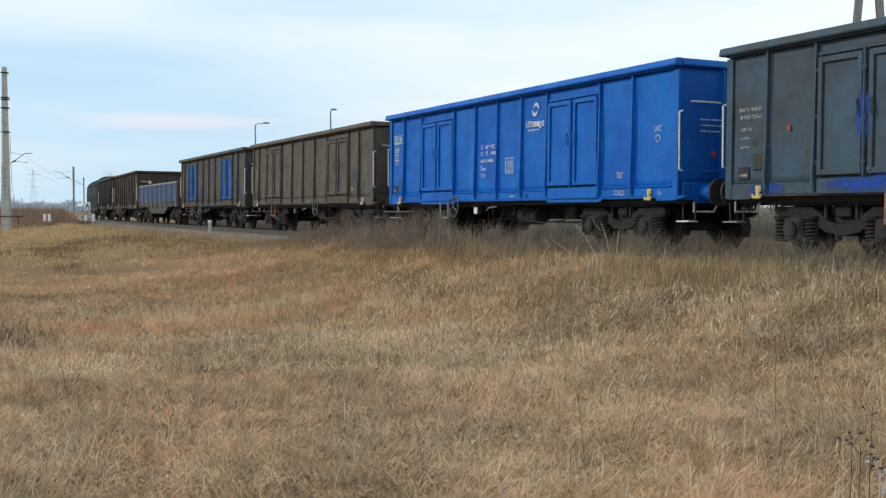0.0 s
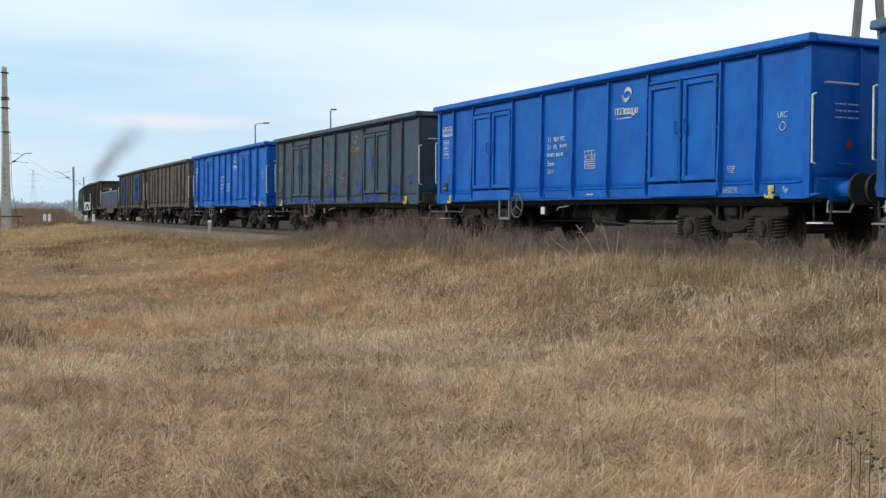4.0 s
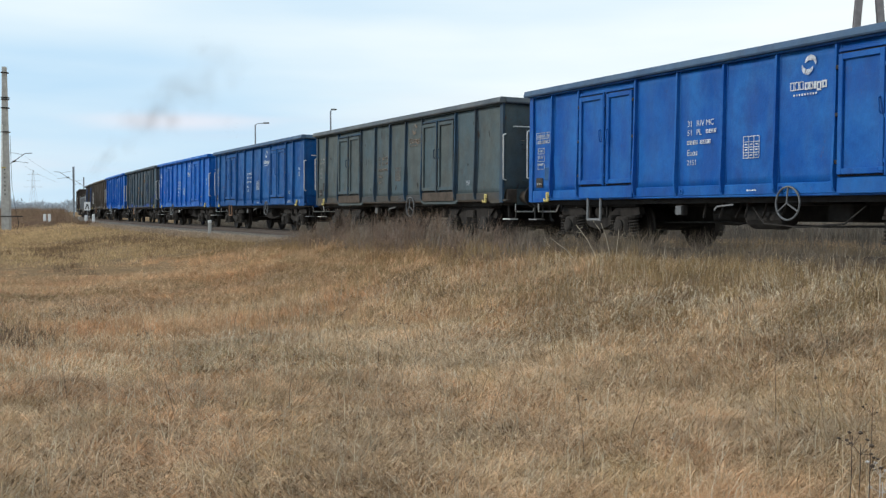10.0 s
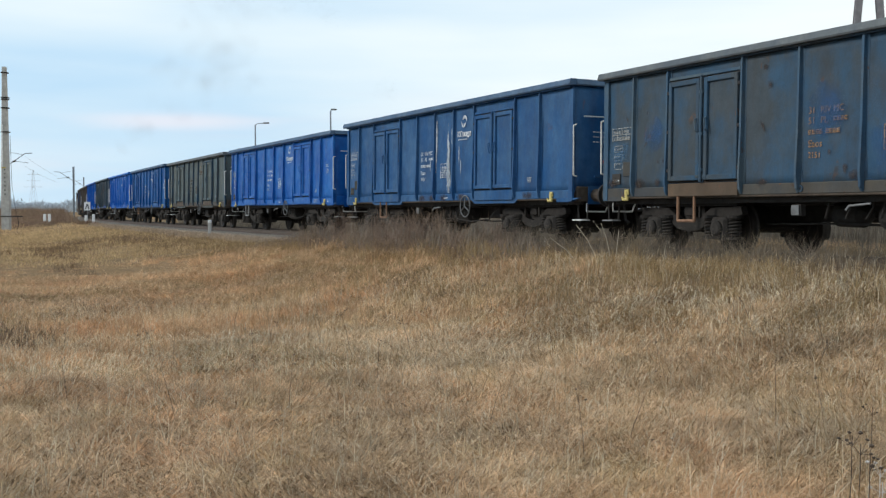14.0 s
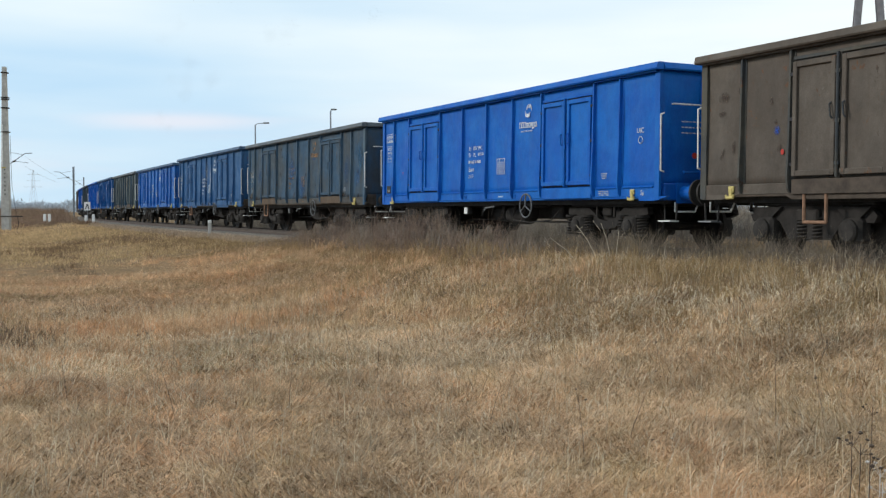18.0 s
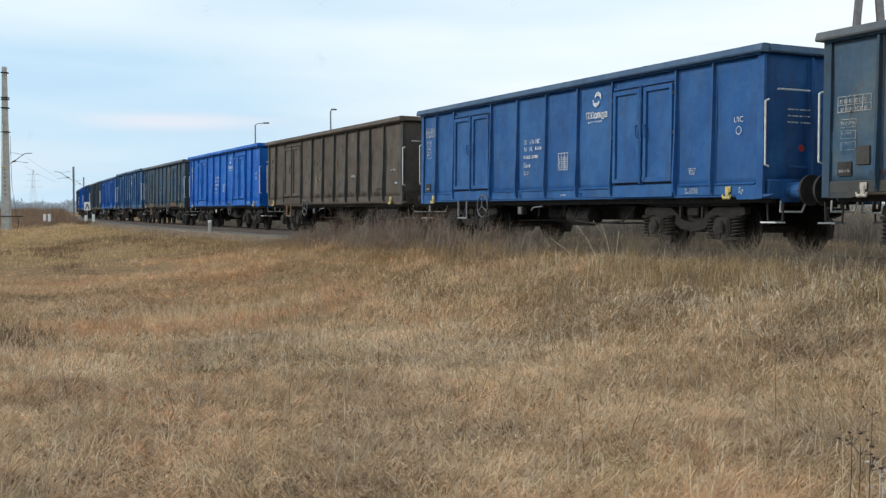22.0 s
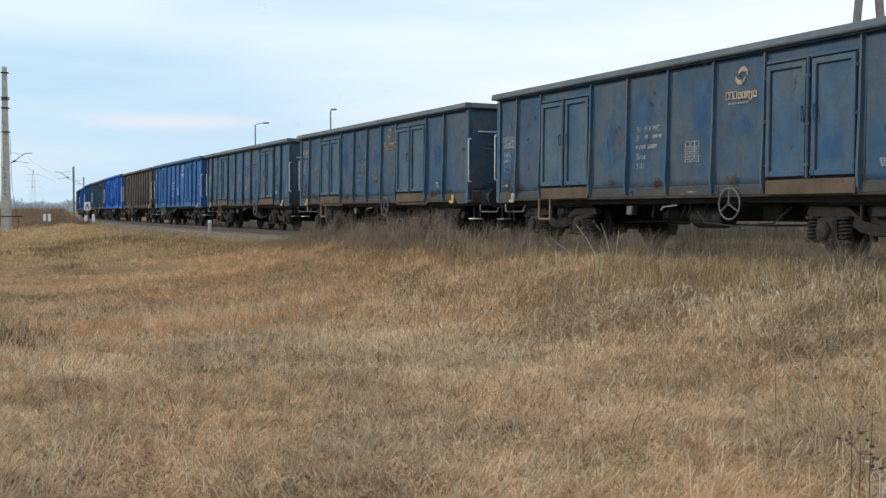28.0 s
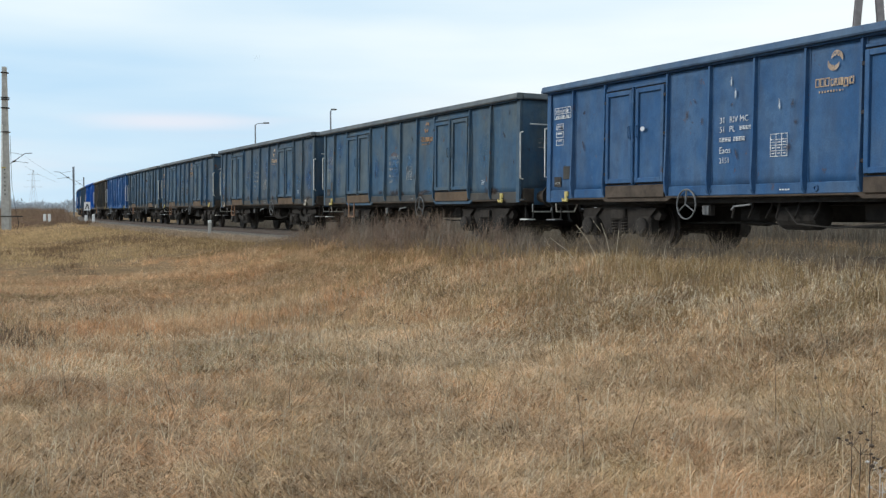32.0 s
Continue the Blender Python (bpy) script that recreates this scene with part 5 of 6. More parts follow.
# ---- dry grass and weeds ----
def straw_material(name, tones, patch, patch_amount, rough=0.7, patch_scale=0.55):
    """Dead stems: a tone for each blade, drifting in patches over the meadow."""
    m, N, L, p = mat(name)
    geo = N.new("ShaderNodeNewGeometry")
    ramp = N.new("ShaderNodeValToRGB")
    els = ramp.color_ramp.elements
    els[0].position, els[0].color = 0.0, rgb(tones[0])
    els[1].position, els[1].color = 1.0, rgb(tones[-1])
    for i, c in enumerate(tones[1:-1]):
        els.new((i + 1) / (len(tones) - 1)).color = rgb(c)
    L.new(geo.outputs["Random Per Island"], ramp.inputs["Fac"])
    v = geo.outputs["Position"]
    big = span(N, L, noise_node(N, L, v, patch_scale, 5, 0.6), 0.38, 0.66, 0.0, patch_amount)
    # the ochre patches thin out towards the bank
    place = N.new("ShaderNodeSeparateXYZ")
    L.new(v, place.inputs[0])
    thin = N.new("ShaderNodeMath")
    thin.operation = "MULTIPLY"
    L.new(big, thin.inputs[0])
    L.new(span(N, L, place.outputs["X"], -2.0, 4.0, 1.15, 0.3), thin.inputs[1])
    col = blend(N, L, thin.outputs[0], ramp.outputs["Color"], patch)
    olive = span(N, L, noise_node(N, L, v, patch_scale * 1.9, 4, 0.55, (1.0, 0.7, 1.0)), 0.52, 0.72, 0.0, patch_amount * 0.8)
    col = blend(N, L, olive, col, (0.40, 0.30, 0.155))
    pale = span(N, L, noise_node(N, L, v, patch_scale * 3.1, 3, 0.5), 0.58, 0.75, 0.0, patch_amount * 0.6)
    col = blend(N, L, pale, col, (0.66, 0.50, 0.335))
    val = span(N, L, noise_node(N, L, v, 1.1, 5, 0.6), 0.3, 0.7, 0.72, 1.26)
    # clump by clump, lighter and darker
    clump = span(N, L, noise_node(N, L, v, 6.0, 3, 0.6), 0.34, 0.66, 0.68, 1.28)
    both = N.new("ShaderNodeMath")
    both.operation = "MULTIPLY"
    L.new(val, both.inputs[0])
    L.new(clump, both.inputs[1])
    mul = N.new("ShaderNodeVectorMath")
    mul.operation = "SCALE"
    L.new(col, mul.inputs[0])
    L.new(both.outputs[0], mul.inputs["Scale"])
    L.new(mul.outputs[0], p.inputs["Base Color"])
    p.inputs["Roughness"].default_value = rough
    p.inputs["Specular IOR Level"].default_value = 0.08
    # dry blades are thin and let some light through
    thin_bsdf, both_sides = N.new("ShaderNodeBsdfTranslucent"), N.new("ShaderNodeMixShader")
    both_sides.inputs[0].default_value = 0.18
    L.new(mul.outputs[0], thin_bsdf.inputs["Color"])
    L.new(p.outputs[0], both_sides.inputs[1])
    L.new(thin_bsdf.outputs[0], both_sides.inputs[2])
    L.new(both_sides.outputs[0], N["Material Output"].inputs[0])
    return m


RNG = np.random.default_rng(11)


def blades(name, px, py, height, width, lean, curl, material, label, category, base=None):
    """Bent tapering blades rooted on the ground, as one piece of stuff."""
    n = len(px)
    z0 = ground_z(px, py) - 0.015 if base is None else base
    # neighbours lean much the same way
    az, face = 4.5 * wobble(px * 1.6, py * 1.6, 4) + RNG.normal(0, 1.5, n), RNG.uniform(0, np.pi, n)
    dx, dy = np.cos(az), np.sin(az)
    wx, wy = np.cos(face) * width / 2, np.sin(face) * width / 2
    mid_o, tip_o = height * lean * 0.42, height * (lean + curl)
    mid_h, tip_h = height * 0.55 * np.cos(lean * 0.7), height * np.cos(np.minimum(lean + curl * 0.6, 1.35))
    V = np.empty((n, 5, 3), np.float32)
    for k, (o, h, f) in enumerate(((0, 0, 1.0), (0, 0, -1.0), (mid_o, mid_h, 0.8), (mid_o, mid_h, -0.8), (tip_o, tip_h, 0.0))):
        V[:, k, 0], V[:, k, 1], V[:, k, 2] = px + dx * o + wx * f, py + dy * o + wy * f, z0 + h
    base_i = np.arange(n, dtype=np.int32)[:, None] * 5
    loops = np.concatenate([base_i + np.array([0, 1, 3, 2], np.int32), base_i + np.array([2, 3, 4], np.int32)], 1).ravel()
    starts = np.stack([np.arange(n) * 7, np.arange(n) * 7 + 4], 1).ravel().astype(np.int32)
    me = bpy.data.meshes.new(name)
    me.vertices.add(n * 5)
    me.vertices.foreach_set("co", V.ravel())
    me.loops.add(n * 7)
    me.loops.foreach_set("vertex_index", loops)
    me.polygons.add(n * 2)
    me.polygons.foreach_set("loop_start", starts)
    me.materials.append(material)
    me.update(calc_edges=True)
    return tagged(new(name, me), label, category, kind="stuff")


def fan(r0, r1, n, a0=-25.5, a1=25.5):
    r = np.sqrt(RNG.uniform(r0 * r0, r1 * r1, n))
    a = np.radians(RNG.uniform(a0, a1, n))
    return r * np.sin(a), r * np.cos(a)


def tufts(r0, r1, count, per, spread):
    """Roots gathered in tufts over a sector of the meadow."""
    cx, cy = fan(r0, r1, count)
    size = RNG.gamma(2.2, 0.45, count)
    k = np.repeat(np.arange(count), per)
    rr = np.abs(RNG.normal(0, spread, len(k))) * (0.5 + size[k])
    aa = RNG.uniform(0, 2 * np.pi, len(k))
    return cx[k] + rr * np.cos(aa), cy[k] + rr * np.sin(aa), size[k]


STRAW = straw_material("straw_blades", [(0.37, 0.245, 0.145), (0.585, 0.395, 0.240), (0.70, 0.505, 0.325), (0.52, 0.340, 0.195), (0.44, 0.312, 0.175), (0.86, 0.66, 0.465)], (0.60, 0.335, 0.180), 0.85, patch_scale=0.8)
STRAW_FAR = straw_material("straw_far", [(0.53, 0.365, 0.205), (0.70, 0.49, 0.28), (0.60, 0.425, 0.235), (0.66, 0.47, 0.28)], (0.57, 0.405, 0.22), 0.5)
BANK_STRAW = straw_material("bank_straw", [(0.26, 0.182, 0.094), (0.42, 0.298, 0.152), (0.23, 0.160, 0.088), (0.355, 0.250, 0.128)], (0.25, 0.168, 0.102), 0.5)
PALE = straw_material("bleached_stem", [(0.62, 0.53, 0.40), (0.72, 0.64, 0.50), (0.55, 0.43, 0.29)], (0.60, 0.45, 0.28), 0.4)
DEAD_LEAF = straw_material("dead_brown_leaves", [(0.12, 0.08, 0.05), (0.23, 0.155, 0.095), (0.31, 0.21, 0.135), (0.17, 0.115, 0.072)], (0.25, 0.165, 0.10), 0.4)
WEED = straw_material("grey_weed_stems", [(0.115, 0.082, 0.066), (0.21, 0.15, 0.118), (0.30, 0.222, 0.172), (0.155, 0.112, 0.088)], (0.22, 0.15, 0.115), 0.4)
WEED_FAR = straw_material("pale_weed_stems", [(0.16, 0.137, 0.115), (0.25, 0.215, 0.18), (0.33, 0.29, 0.245), (0.20, 0.17, 0.14)], (0.25, 0.205, 0.16), 0.4)
VERGE = straw_material("verge_weed_stems", [(0.30, 0.235, 0.175), (0.43, 0.335, 0.245), (0.52, 0.405, 0.30), (0.35, 0.27, 0.20)], (0.43, 0.32, 0.23), 0.4)
WEED_MID = straw_material("dull_weed_stems", [(0.10, 0.08, 0.063), (0.18, 0.145, 0.112), (0.25, 0.205, 0.158), (0.13, 0.10, 0.08)], (0.19, 0.15, 0.112), 0.4)
SCRUB = straw_material("brown_scrub_twigs", [(0.18, 0.128, 0.098), (0.26, 0.180, 0.130), (0.31, 0.21, 0.148), (0.21, 0.16, 0.125)], (0.28, 0.178, 0.125), 0.5, patch_scale=0.1)
THATCH = straw_material("grey_thatch", [(0.28, 0.197, 0.130), (0.375, 0.264, 0.172), (0.475, 0.340, 0.226), (0.33, 0.228, 0.15)], (0.33, 0.23, 0.15), 0.4)
PALE_FLAT = straw_material("pale_flat_straw", [(0.52, 0.37, 0.235), (0.61, 0.45, 0.295), (0.69, 0.53, 0.37), (0.56, 0.41, 0.26)], (0.57, 0.38, 0.23), 0.4)
OLIVE = straw_material("olive_blades", [(0.40, 0.300, 0.150), (0.48, 0.355, 0.190), (0.45, 0.322, 0.170)], (0.48, 0.325, 0.175), 0.4)
GREEN = straw_material("green_blades", [(0.17, 0.18, 0.07), (0.25, 0.24, 0.11), (0.33, 0.28, 0.14)], (0.38, 0.29, 0.15), 0.5)


def keep(px, py, lo, *more):
    d, s = track_dist(px, py)
    ok = (d > lo) | (d < -lo)
    return (px[ok], py[ok], d[ok], s[ok]) + tuple(m[ok] for m in more)


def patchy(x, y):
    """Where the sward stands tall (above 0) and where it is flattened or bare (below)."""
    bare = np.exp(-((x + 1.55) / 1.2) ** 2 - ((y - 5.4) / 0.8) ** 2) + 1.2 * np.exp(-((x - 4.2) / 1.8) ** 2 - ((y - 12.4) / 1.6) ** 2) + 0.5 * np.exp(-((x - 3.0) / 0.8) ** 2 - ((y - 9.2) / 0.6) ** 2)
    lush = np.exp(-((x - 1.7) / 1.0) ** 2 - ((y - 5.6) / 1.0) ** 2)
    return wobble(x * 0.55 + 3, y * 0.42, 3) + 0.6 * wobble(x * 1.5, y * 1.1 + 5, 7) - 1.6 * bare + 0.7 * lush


def meadow():
    # belts of tufts, coarser with distance
    for r0, r1, cnt, per, w, hh in ((4.6, 9.5, 4600, 36, 0.0038, 0.068), (9.5, 16, 6200, 30, 0.0056, 0.088), (16, 32, 9000, 18, 0.009, 0.11)):
        px, py, size = tufts(r0, r1, cnt, per, 0.058)
        px, py, d, s, size = keep(px, py, 2.7, size)
        n = len(px)
        tall = np.clip(0.70 + 1.15 * patchy(px, py), 0.12, 2.0)
        h = hh * (0.5 + 0.55 * size) * tall * RNG.uniform(0.45, 1.45, n)
        lean = np.clip(np.abs(RNG.normal(0.62, 0.42, n)) + 0.35 * (tall < 0.5), 0, 1.35)
        blades("meadow_grass", px, py, h, w * RNG.uniform(0.6, 1.3, n), lean, RNG.uniform(0.0, 0.55, n), STRAW, "short dry straw-coloured grass in tufts", "grass")
    # flattened straw lying between the tufts
    for r0, r1, n, w in ((4.6, 10, 78000, 0.0050), (10, 26, 80000, 0.0078)):
        px, py = fan(r0, r1, n)
        px, py, d, s = keep(px, py, 2.9)
        n = len(px)
        blades("fallen_straw", px, py, RNG.uniform(0.04, 0.22, n), w * RNG.uniform(0.4, 1.1, n), RNG.uniform(0.95, 1.5, n), RNG.uniform(0, 0.4, n), STRAW, "flattened dead straw lying on the ground", "grass", ground_z(px, py) + RNG.uniform(0.0, 0.05, n))
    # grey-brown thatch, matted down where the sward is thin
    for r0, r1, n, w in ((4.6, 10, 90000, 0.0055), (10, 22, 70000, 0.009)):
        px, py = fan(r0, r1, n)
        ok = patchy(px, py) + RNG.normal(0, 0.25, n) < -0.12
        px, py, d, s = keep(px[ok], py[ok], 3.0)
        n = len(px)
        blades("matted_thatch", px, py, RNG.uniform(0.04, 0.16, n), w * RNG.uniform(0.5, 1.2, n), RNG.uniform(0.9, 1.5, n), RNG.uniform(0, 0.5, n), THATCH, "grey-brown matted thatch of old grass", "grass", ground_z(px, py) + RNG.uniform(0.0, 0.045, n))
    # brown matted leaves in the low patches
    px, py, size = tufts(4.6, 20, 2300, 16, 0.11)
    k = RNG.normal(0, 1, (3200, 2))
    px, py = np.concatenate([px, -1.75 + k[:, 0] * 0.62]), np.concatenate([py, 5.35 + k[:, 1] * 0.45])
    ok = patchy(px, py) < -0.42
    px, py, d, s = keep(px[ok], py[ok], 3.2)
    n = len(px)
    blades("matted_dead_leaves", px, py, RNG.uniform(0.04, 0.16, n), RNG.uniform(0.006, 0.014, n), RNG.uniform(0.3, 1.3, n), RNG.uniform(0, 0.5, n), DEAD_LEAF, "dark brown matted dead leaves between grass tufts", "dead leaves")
    # short bleached bits of straw strewn over it all
    px, py = fan(4.6, 13, 26000)
    px, py, d, s = keep(px, py, 3.2)
    n = len(px)
    blades("strewn_straw", px, py, RNG.uniform(0.03, 0.13, n), 0.0006 * np.hypot(px, py) * RNG.uniform(0.5, 1.1, n), RNG.uniform(0.6, 1.45, n), RNG.uniform(0, 0.4, n), PALE, "short bleached bits of straw strewn on the meadow", "grass", ground_z(px, py) + RNG.uniform(0.02, 0.07, n))
    # a faint trodden line of paler, flattened straw that crosses the meadow
    for (ax, ay), (bx, by), m in (((-0.95, 12.6), (0.56, 9.6), 9000), ((0.56, 9.6), (2.4, 6.0), 18000)):
        u = RNG.uniform(0, 1, m)
        px, py = ax + (bx - ax) * u + RNG.normal(0, 0.55, m), ay + (by - ay) * u + RNG.normal(0, 0.4, m)
        blades("trodden_straw", px, py, RNG.uniform(0.04, 0.16, m), 0.0006 * np.hypot(px, py) * RNG.uniform(0.5, 1.2, m), RNG.uniform(0.8, 1.45, m), RNG.uniform(0, 0.5, m), PALE_FLAT, "pale trodden straw across the meadow", "grass", ground_z(px, py) + RNG.uniform(0.01, 0.06, m))
    # long bleached stems standing out of the sward
    px, py = fan(4.8, 17, 9000)
    px, py, d, s = keep(px, py, 3.2)
    n = len(px)
    blades("bleached_stems", px, py, RNG.uniform(0.12, 0.42, n), RNG.uniform(0.0025, 0.0045, n), np.abs(RNG.normal(0, 0.4, n)), RNG.uniform(0, 0.6, n), PALE, "thin bleached grass stems", "grass")
    # green shoots coming through
    px, py = fan(4.8, 22, 60000)
    ok = wobble(px * 0.8, py * 0.8, 5) > 0.05
    px, py, d, s = keep(px[ok], py[ok], 3.0)
    n = len(px)
    blades("green_shoots", px, py, RNG.uniform(0.04, 0.12, n), 0.005, RNG.uniform(0.1, 0.7, n), RNG.uniform(0, 0.4, n), GREEN, "sparse green grass shoots among the straw", "grass")
    # far meadow
    px, py, size = tufts(31, 125, 17000, 12, 0.35)
    px, py, d, s, size = keep(px, py, 3.0, size)
    ok = d > 0
    px, py, size, r = px[ok], py[ok], size[ok], np.hypot(px[ok], py[ok])
    n = len(px)
    blades("far_meadow_grass", px, py, RNG.uniform(0.06, 0.17, n) * (0.6 + 0.4 * size), 0.0004 * r, RNG.uniform(0, 0.6, n), RNG.uniform(0, 0.5, n), STRAW_FAR, "pale dry grass further off in the meadow", "grass")
    # a greener, grazed-looking strip further off
    cx, cy = fan(33, 74, 1500, -23.5, -14.0)
    k = np.repeat(np.arange(len(cx)), 14)
    px, py = cx[k] + RNG.normal(0, 0.5, len(k)), cy[k] + RNG.normal(0, 0.5, len(k))
    n = len(px)
    blades("olive_grass", px, py, RNG.uniform(0.05, 0.14, n), 0.0004 * np.hypot(px, py), RNG.uniform(0, 0.7, n), RNG.uniform(0, 0.5, n), OLIVE, "yellowish green short grass further off", "grass")
    # the meadow goes on behind and beside the camera
    px, py = RNG.uniform(-16, 16, 60000), RNG.uniform(-14, 8, 60000)
    ok = (np.abs(np.arctan2(px, py)) > 0.43) & (np.hypot(px, py) > 0.5)
    px, py, d, s = keep(px[ok], py[ok], 3.2)
    n = len(px)
    blades("meadow_grass", px, py, RNG.uniform(0.05, 0.2, n), RNG.uniform(0.006, 0.012, n), RNG.uniform(0.1, 1.2, n), RNG.uniform(0, 0.5, n), STRAW, "short dry straw-coloured grass in tufts", "grass")
    # dark clumps at the left of the middle distance
    px, py, size = tufts(29, 45, 260, 26, 0.18)
    a = np.degrees(np.arctan2(px, py))
    ok = (a < -13) & (wobble(px * 0.5, py * 0.3, 9) > 0.1)
    px, py = px[ok], py[ok]
    n = len(px)
    for k in range(40):
        a0, a1, r0, r1 = ((-20.4, -17.4, 41, 48), (-16.4, -14.9, 43, 52), (-20.5, -13.0, 35, 52))[k % 3]
        aa, rr = math.radians(RNG.uniform(a0, a1)), RNG.uniform(r0, r1)
        px = np.concatenate([px, rr * math.sin(aa) + RNG.normal(0, 0.42, 80)])
        py = np.concatenate([py, rr * math.cos(aa) + RNG.normal(0, 0.4, 80)])
    n = len(px)
    blades("dark_weed_clumps", px, py, RNG.uniform(0.10, 0.34, n), 0.014, RNG.uniform(0, 0.9, n), RNG.uniform(0, 0.5, n), DEAD_LEAF, "dark dead weed clumps in the meadow", "weeds")


def clumped(s_a, s_b, d_a, d_b, cnt, per, spread):
    """Roots in clumps along the track between two offsets."""
    cs, cd = RNG.uniform(s_a, s_b, cnt), RNG.uniform(d_a, d_b, cnt)
    k = np.repeat(np.arange(cnt), per)
    cx, cy, ch = track_at(cs, cd)
    rr, aa = np.abs(RNG.normal(0, spread, len(k))), RNG.uniform(0, 2 * np.pi, len(k))
    return cx[k] + rr * np.cos(aa), cy[k] + rr * np.sin(aa), cs[k], cd[k], np.repeat(RNG.uniform(0.7, 1.25, cnt), per)


def bank():
    # long yellow grass on the near slope of the bank
    px, py, s, d, v = clumped(-24, 22, 2.9, 6.8, 6400, 15, 0.12)
    n = len(px)
    h = RNG.uniform(0.14, 0.36, n) * v * (1 - 0.5 * smooth(4, 16, s)) * (1 - 0.4 * smooth(4.6, 6.2, d)) * (0.8 + 0.35 * wobble(px, py, 2)) * (1 - 0.35 * smooth(4.4, 6.6, d))
    blades("bank_grass", px, py, h, RNG.uniform(0.004, 0.008, n), np.clip(np.abs(RNG.normal(0.22, 0.2, n)), 0, 1), RNG.uniform(0, 0.45, n), BANK_STRAW, "long yellowish dry grass along the railway bank", "grass")
    # shorter growth of the same grass where the bank runs out into the meadow
    px, py, s, d, v = clumped(-26, 6, 6.0, 11.0, 3600, 15, 0.13)
    ok = RNG.uniform(0, 1, len(px)) < (1 - smooth(-7, 5, s)) * (1 - smooth(7.5, 11, d)) * (0.7 + 0.6 * wobble(px, py, 4))
    px, py, v = px[ok], py[ok], v[ok]
    n = len(px)
    blades("bank_grass", px, py, RNG.uniform(0.08, 0.22, n) * v, RNG.uniform(0.004, 0.008, n), np.clip(np.abs(RNG.normal(0.4, 0.35, n)), 0, 1.3), RNG.uniform(0, 0.5, n), BANK_STRAW, "shorter yellowish dry grass at the foot of the bank", "grass")
    # grey dead weeds behind it, tallest in one thicket
    px, py, s, d, v = clumped(-22, -3, 2.4, 3.5, 900, 26, 0.15)
    n = len(px)
    tall = RNG.uniform(0.26, 0.56, n) * v
    blades("dead_weeds", px, py, tall, RNG.uniform(0.003, 0.006, n), RNG.uniform(0.0, 0.5, n), RNG.uniform(0, 0.4, n), WEED_MID, "grey dead weeds behind the bank grass", "weeds")
    px, py, s, d, v = clumped(-6.0, 8.0, 2.5, 5.0, 300, 58, 0.19)
    n = len(px)
    top = v ** 1.6 * (0.26 + 0.56 * np.clip(1 - ((s - 1.4) / 6.6) ** 2, 0, 1)) * np.where(d > 4.2, 0.75, 1)
    up = RNG.uniform(0, 0.6, n) * top
    blades("weed_thicket", px, py, top * RNG.uniform(0.15, 0.5, n), RNG.uniform(0.004, 0.008, n), RNG.uniform(0.0, 1.1, n), RNG.uniform(0, 0.5, n), WEED, "thicket of grey-brown dead weeds on the bank", "weeds", ground_z(px, py) + up)
    px, py, s, d, v = clumped(-6, 8.5, 2.6, 4.8, 160, 14, 0.2)
    n = len(px)
    blades("tall_weed_stems", px, py, RNG.uniform(0.3, 0.85, n) * v * (0.5 + 0.5 * np.clip(1 - ((s - 1.4) / 7) ** 2, 0, 1)), RNG.uniform(0.005, 0.009, n), RNG.uniform(0, 0.3, n), RNG.uniform(0, 0.3, n), WEED_FAR, "tall pale dead weed stems on the bank", "weeds")
    px, py, s, d, v = clumped(8, 60, 1.9, 3.5, 2600, 12, 0.2)
    n = len(px)
    blades("verge_weeds", px, py, RNG.uniform(0.08, 0.36, n), RNG.uniform(0.008, 0.016, n), RNG.uniform(0, 0.6, n), RNG.uniform(0, 0.4, n), VERGE, "low grey-tan weeds along the track's verge", "weeds")
    px, py, s, d, v = clumped(-14, 20, -2.5, -1.75, 500, 12, 0.15)
    n = len(px)
    blades("trackside_weeds", px, py, RNG.uniform(0.1, 0.45, n), RNG.uniform(0.005, 0.01, n), RNG.uniform(0, 0.6, n), RNG.uniform(0, 0.4, n), WEED_MID, "dead weeds growing from the ballast shoulder", "weeds", np.full(n, -0.3))
    # the far side of the track
    px, py, s, d, v = clumped(-20, 60, -9.5, -2.7, 4600, 16, 0.2)
    n = len(px)
    blades("far_side_weeds", px, py, RNG.uniform(0.35, 0.92, n) * v, RNG.uniform(0.006, 0.013, n), RNG.uniform(0.0, 0.6, n), RNG.uniform(0, 0.4, n), WEED_FAR, "dull grey dead weeds beyond the track", "weeds")
    # taller dead growth further over, closing the view under the wagons
    px, py, s, d, v = clumped(-30, 60, -17, -9.5, 2600, 18, 0.35)
    n = len(px)
    blades("far_side_scrub", px, py, RNG.uniform(0.7, 1.5, n) * v, RNG.uniform(0.012, 0.026, n), RNG.uniform(0.0, 0.5, n), RNG.uniform(0, 0.4, n), WEED_FAR, "tall grey-brown dead scrub beyond the track", "scrub")


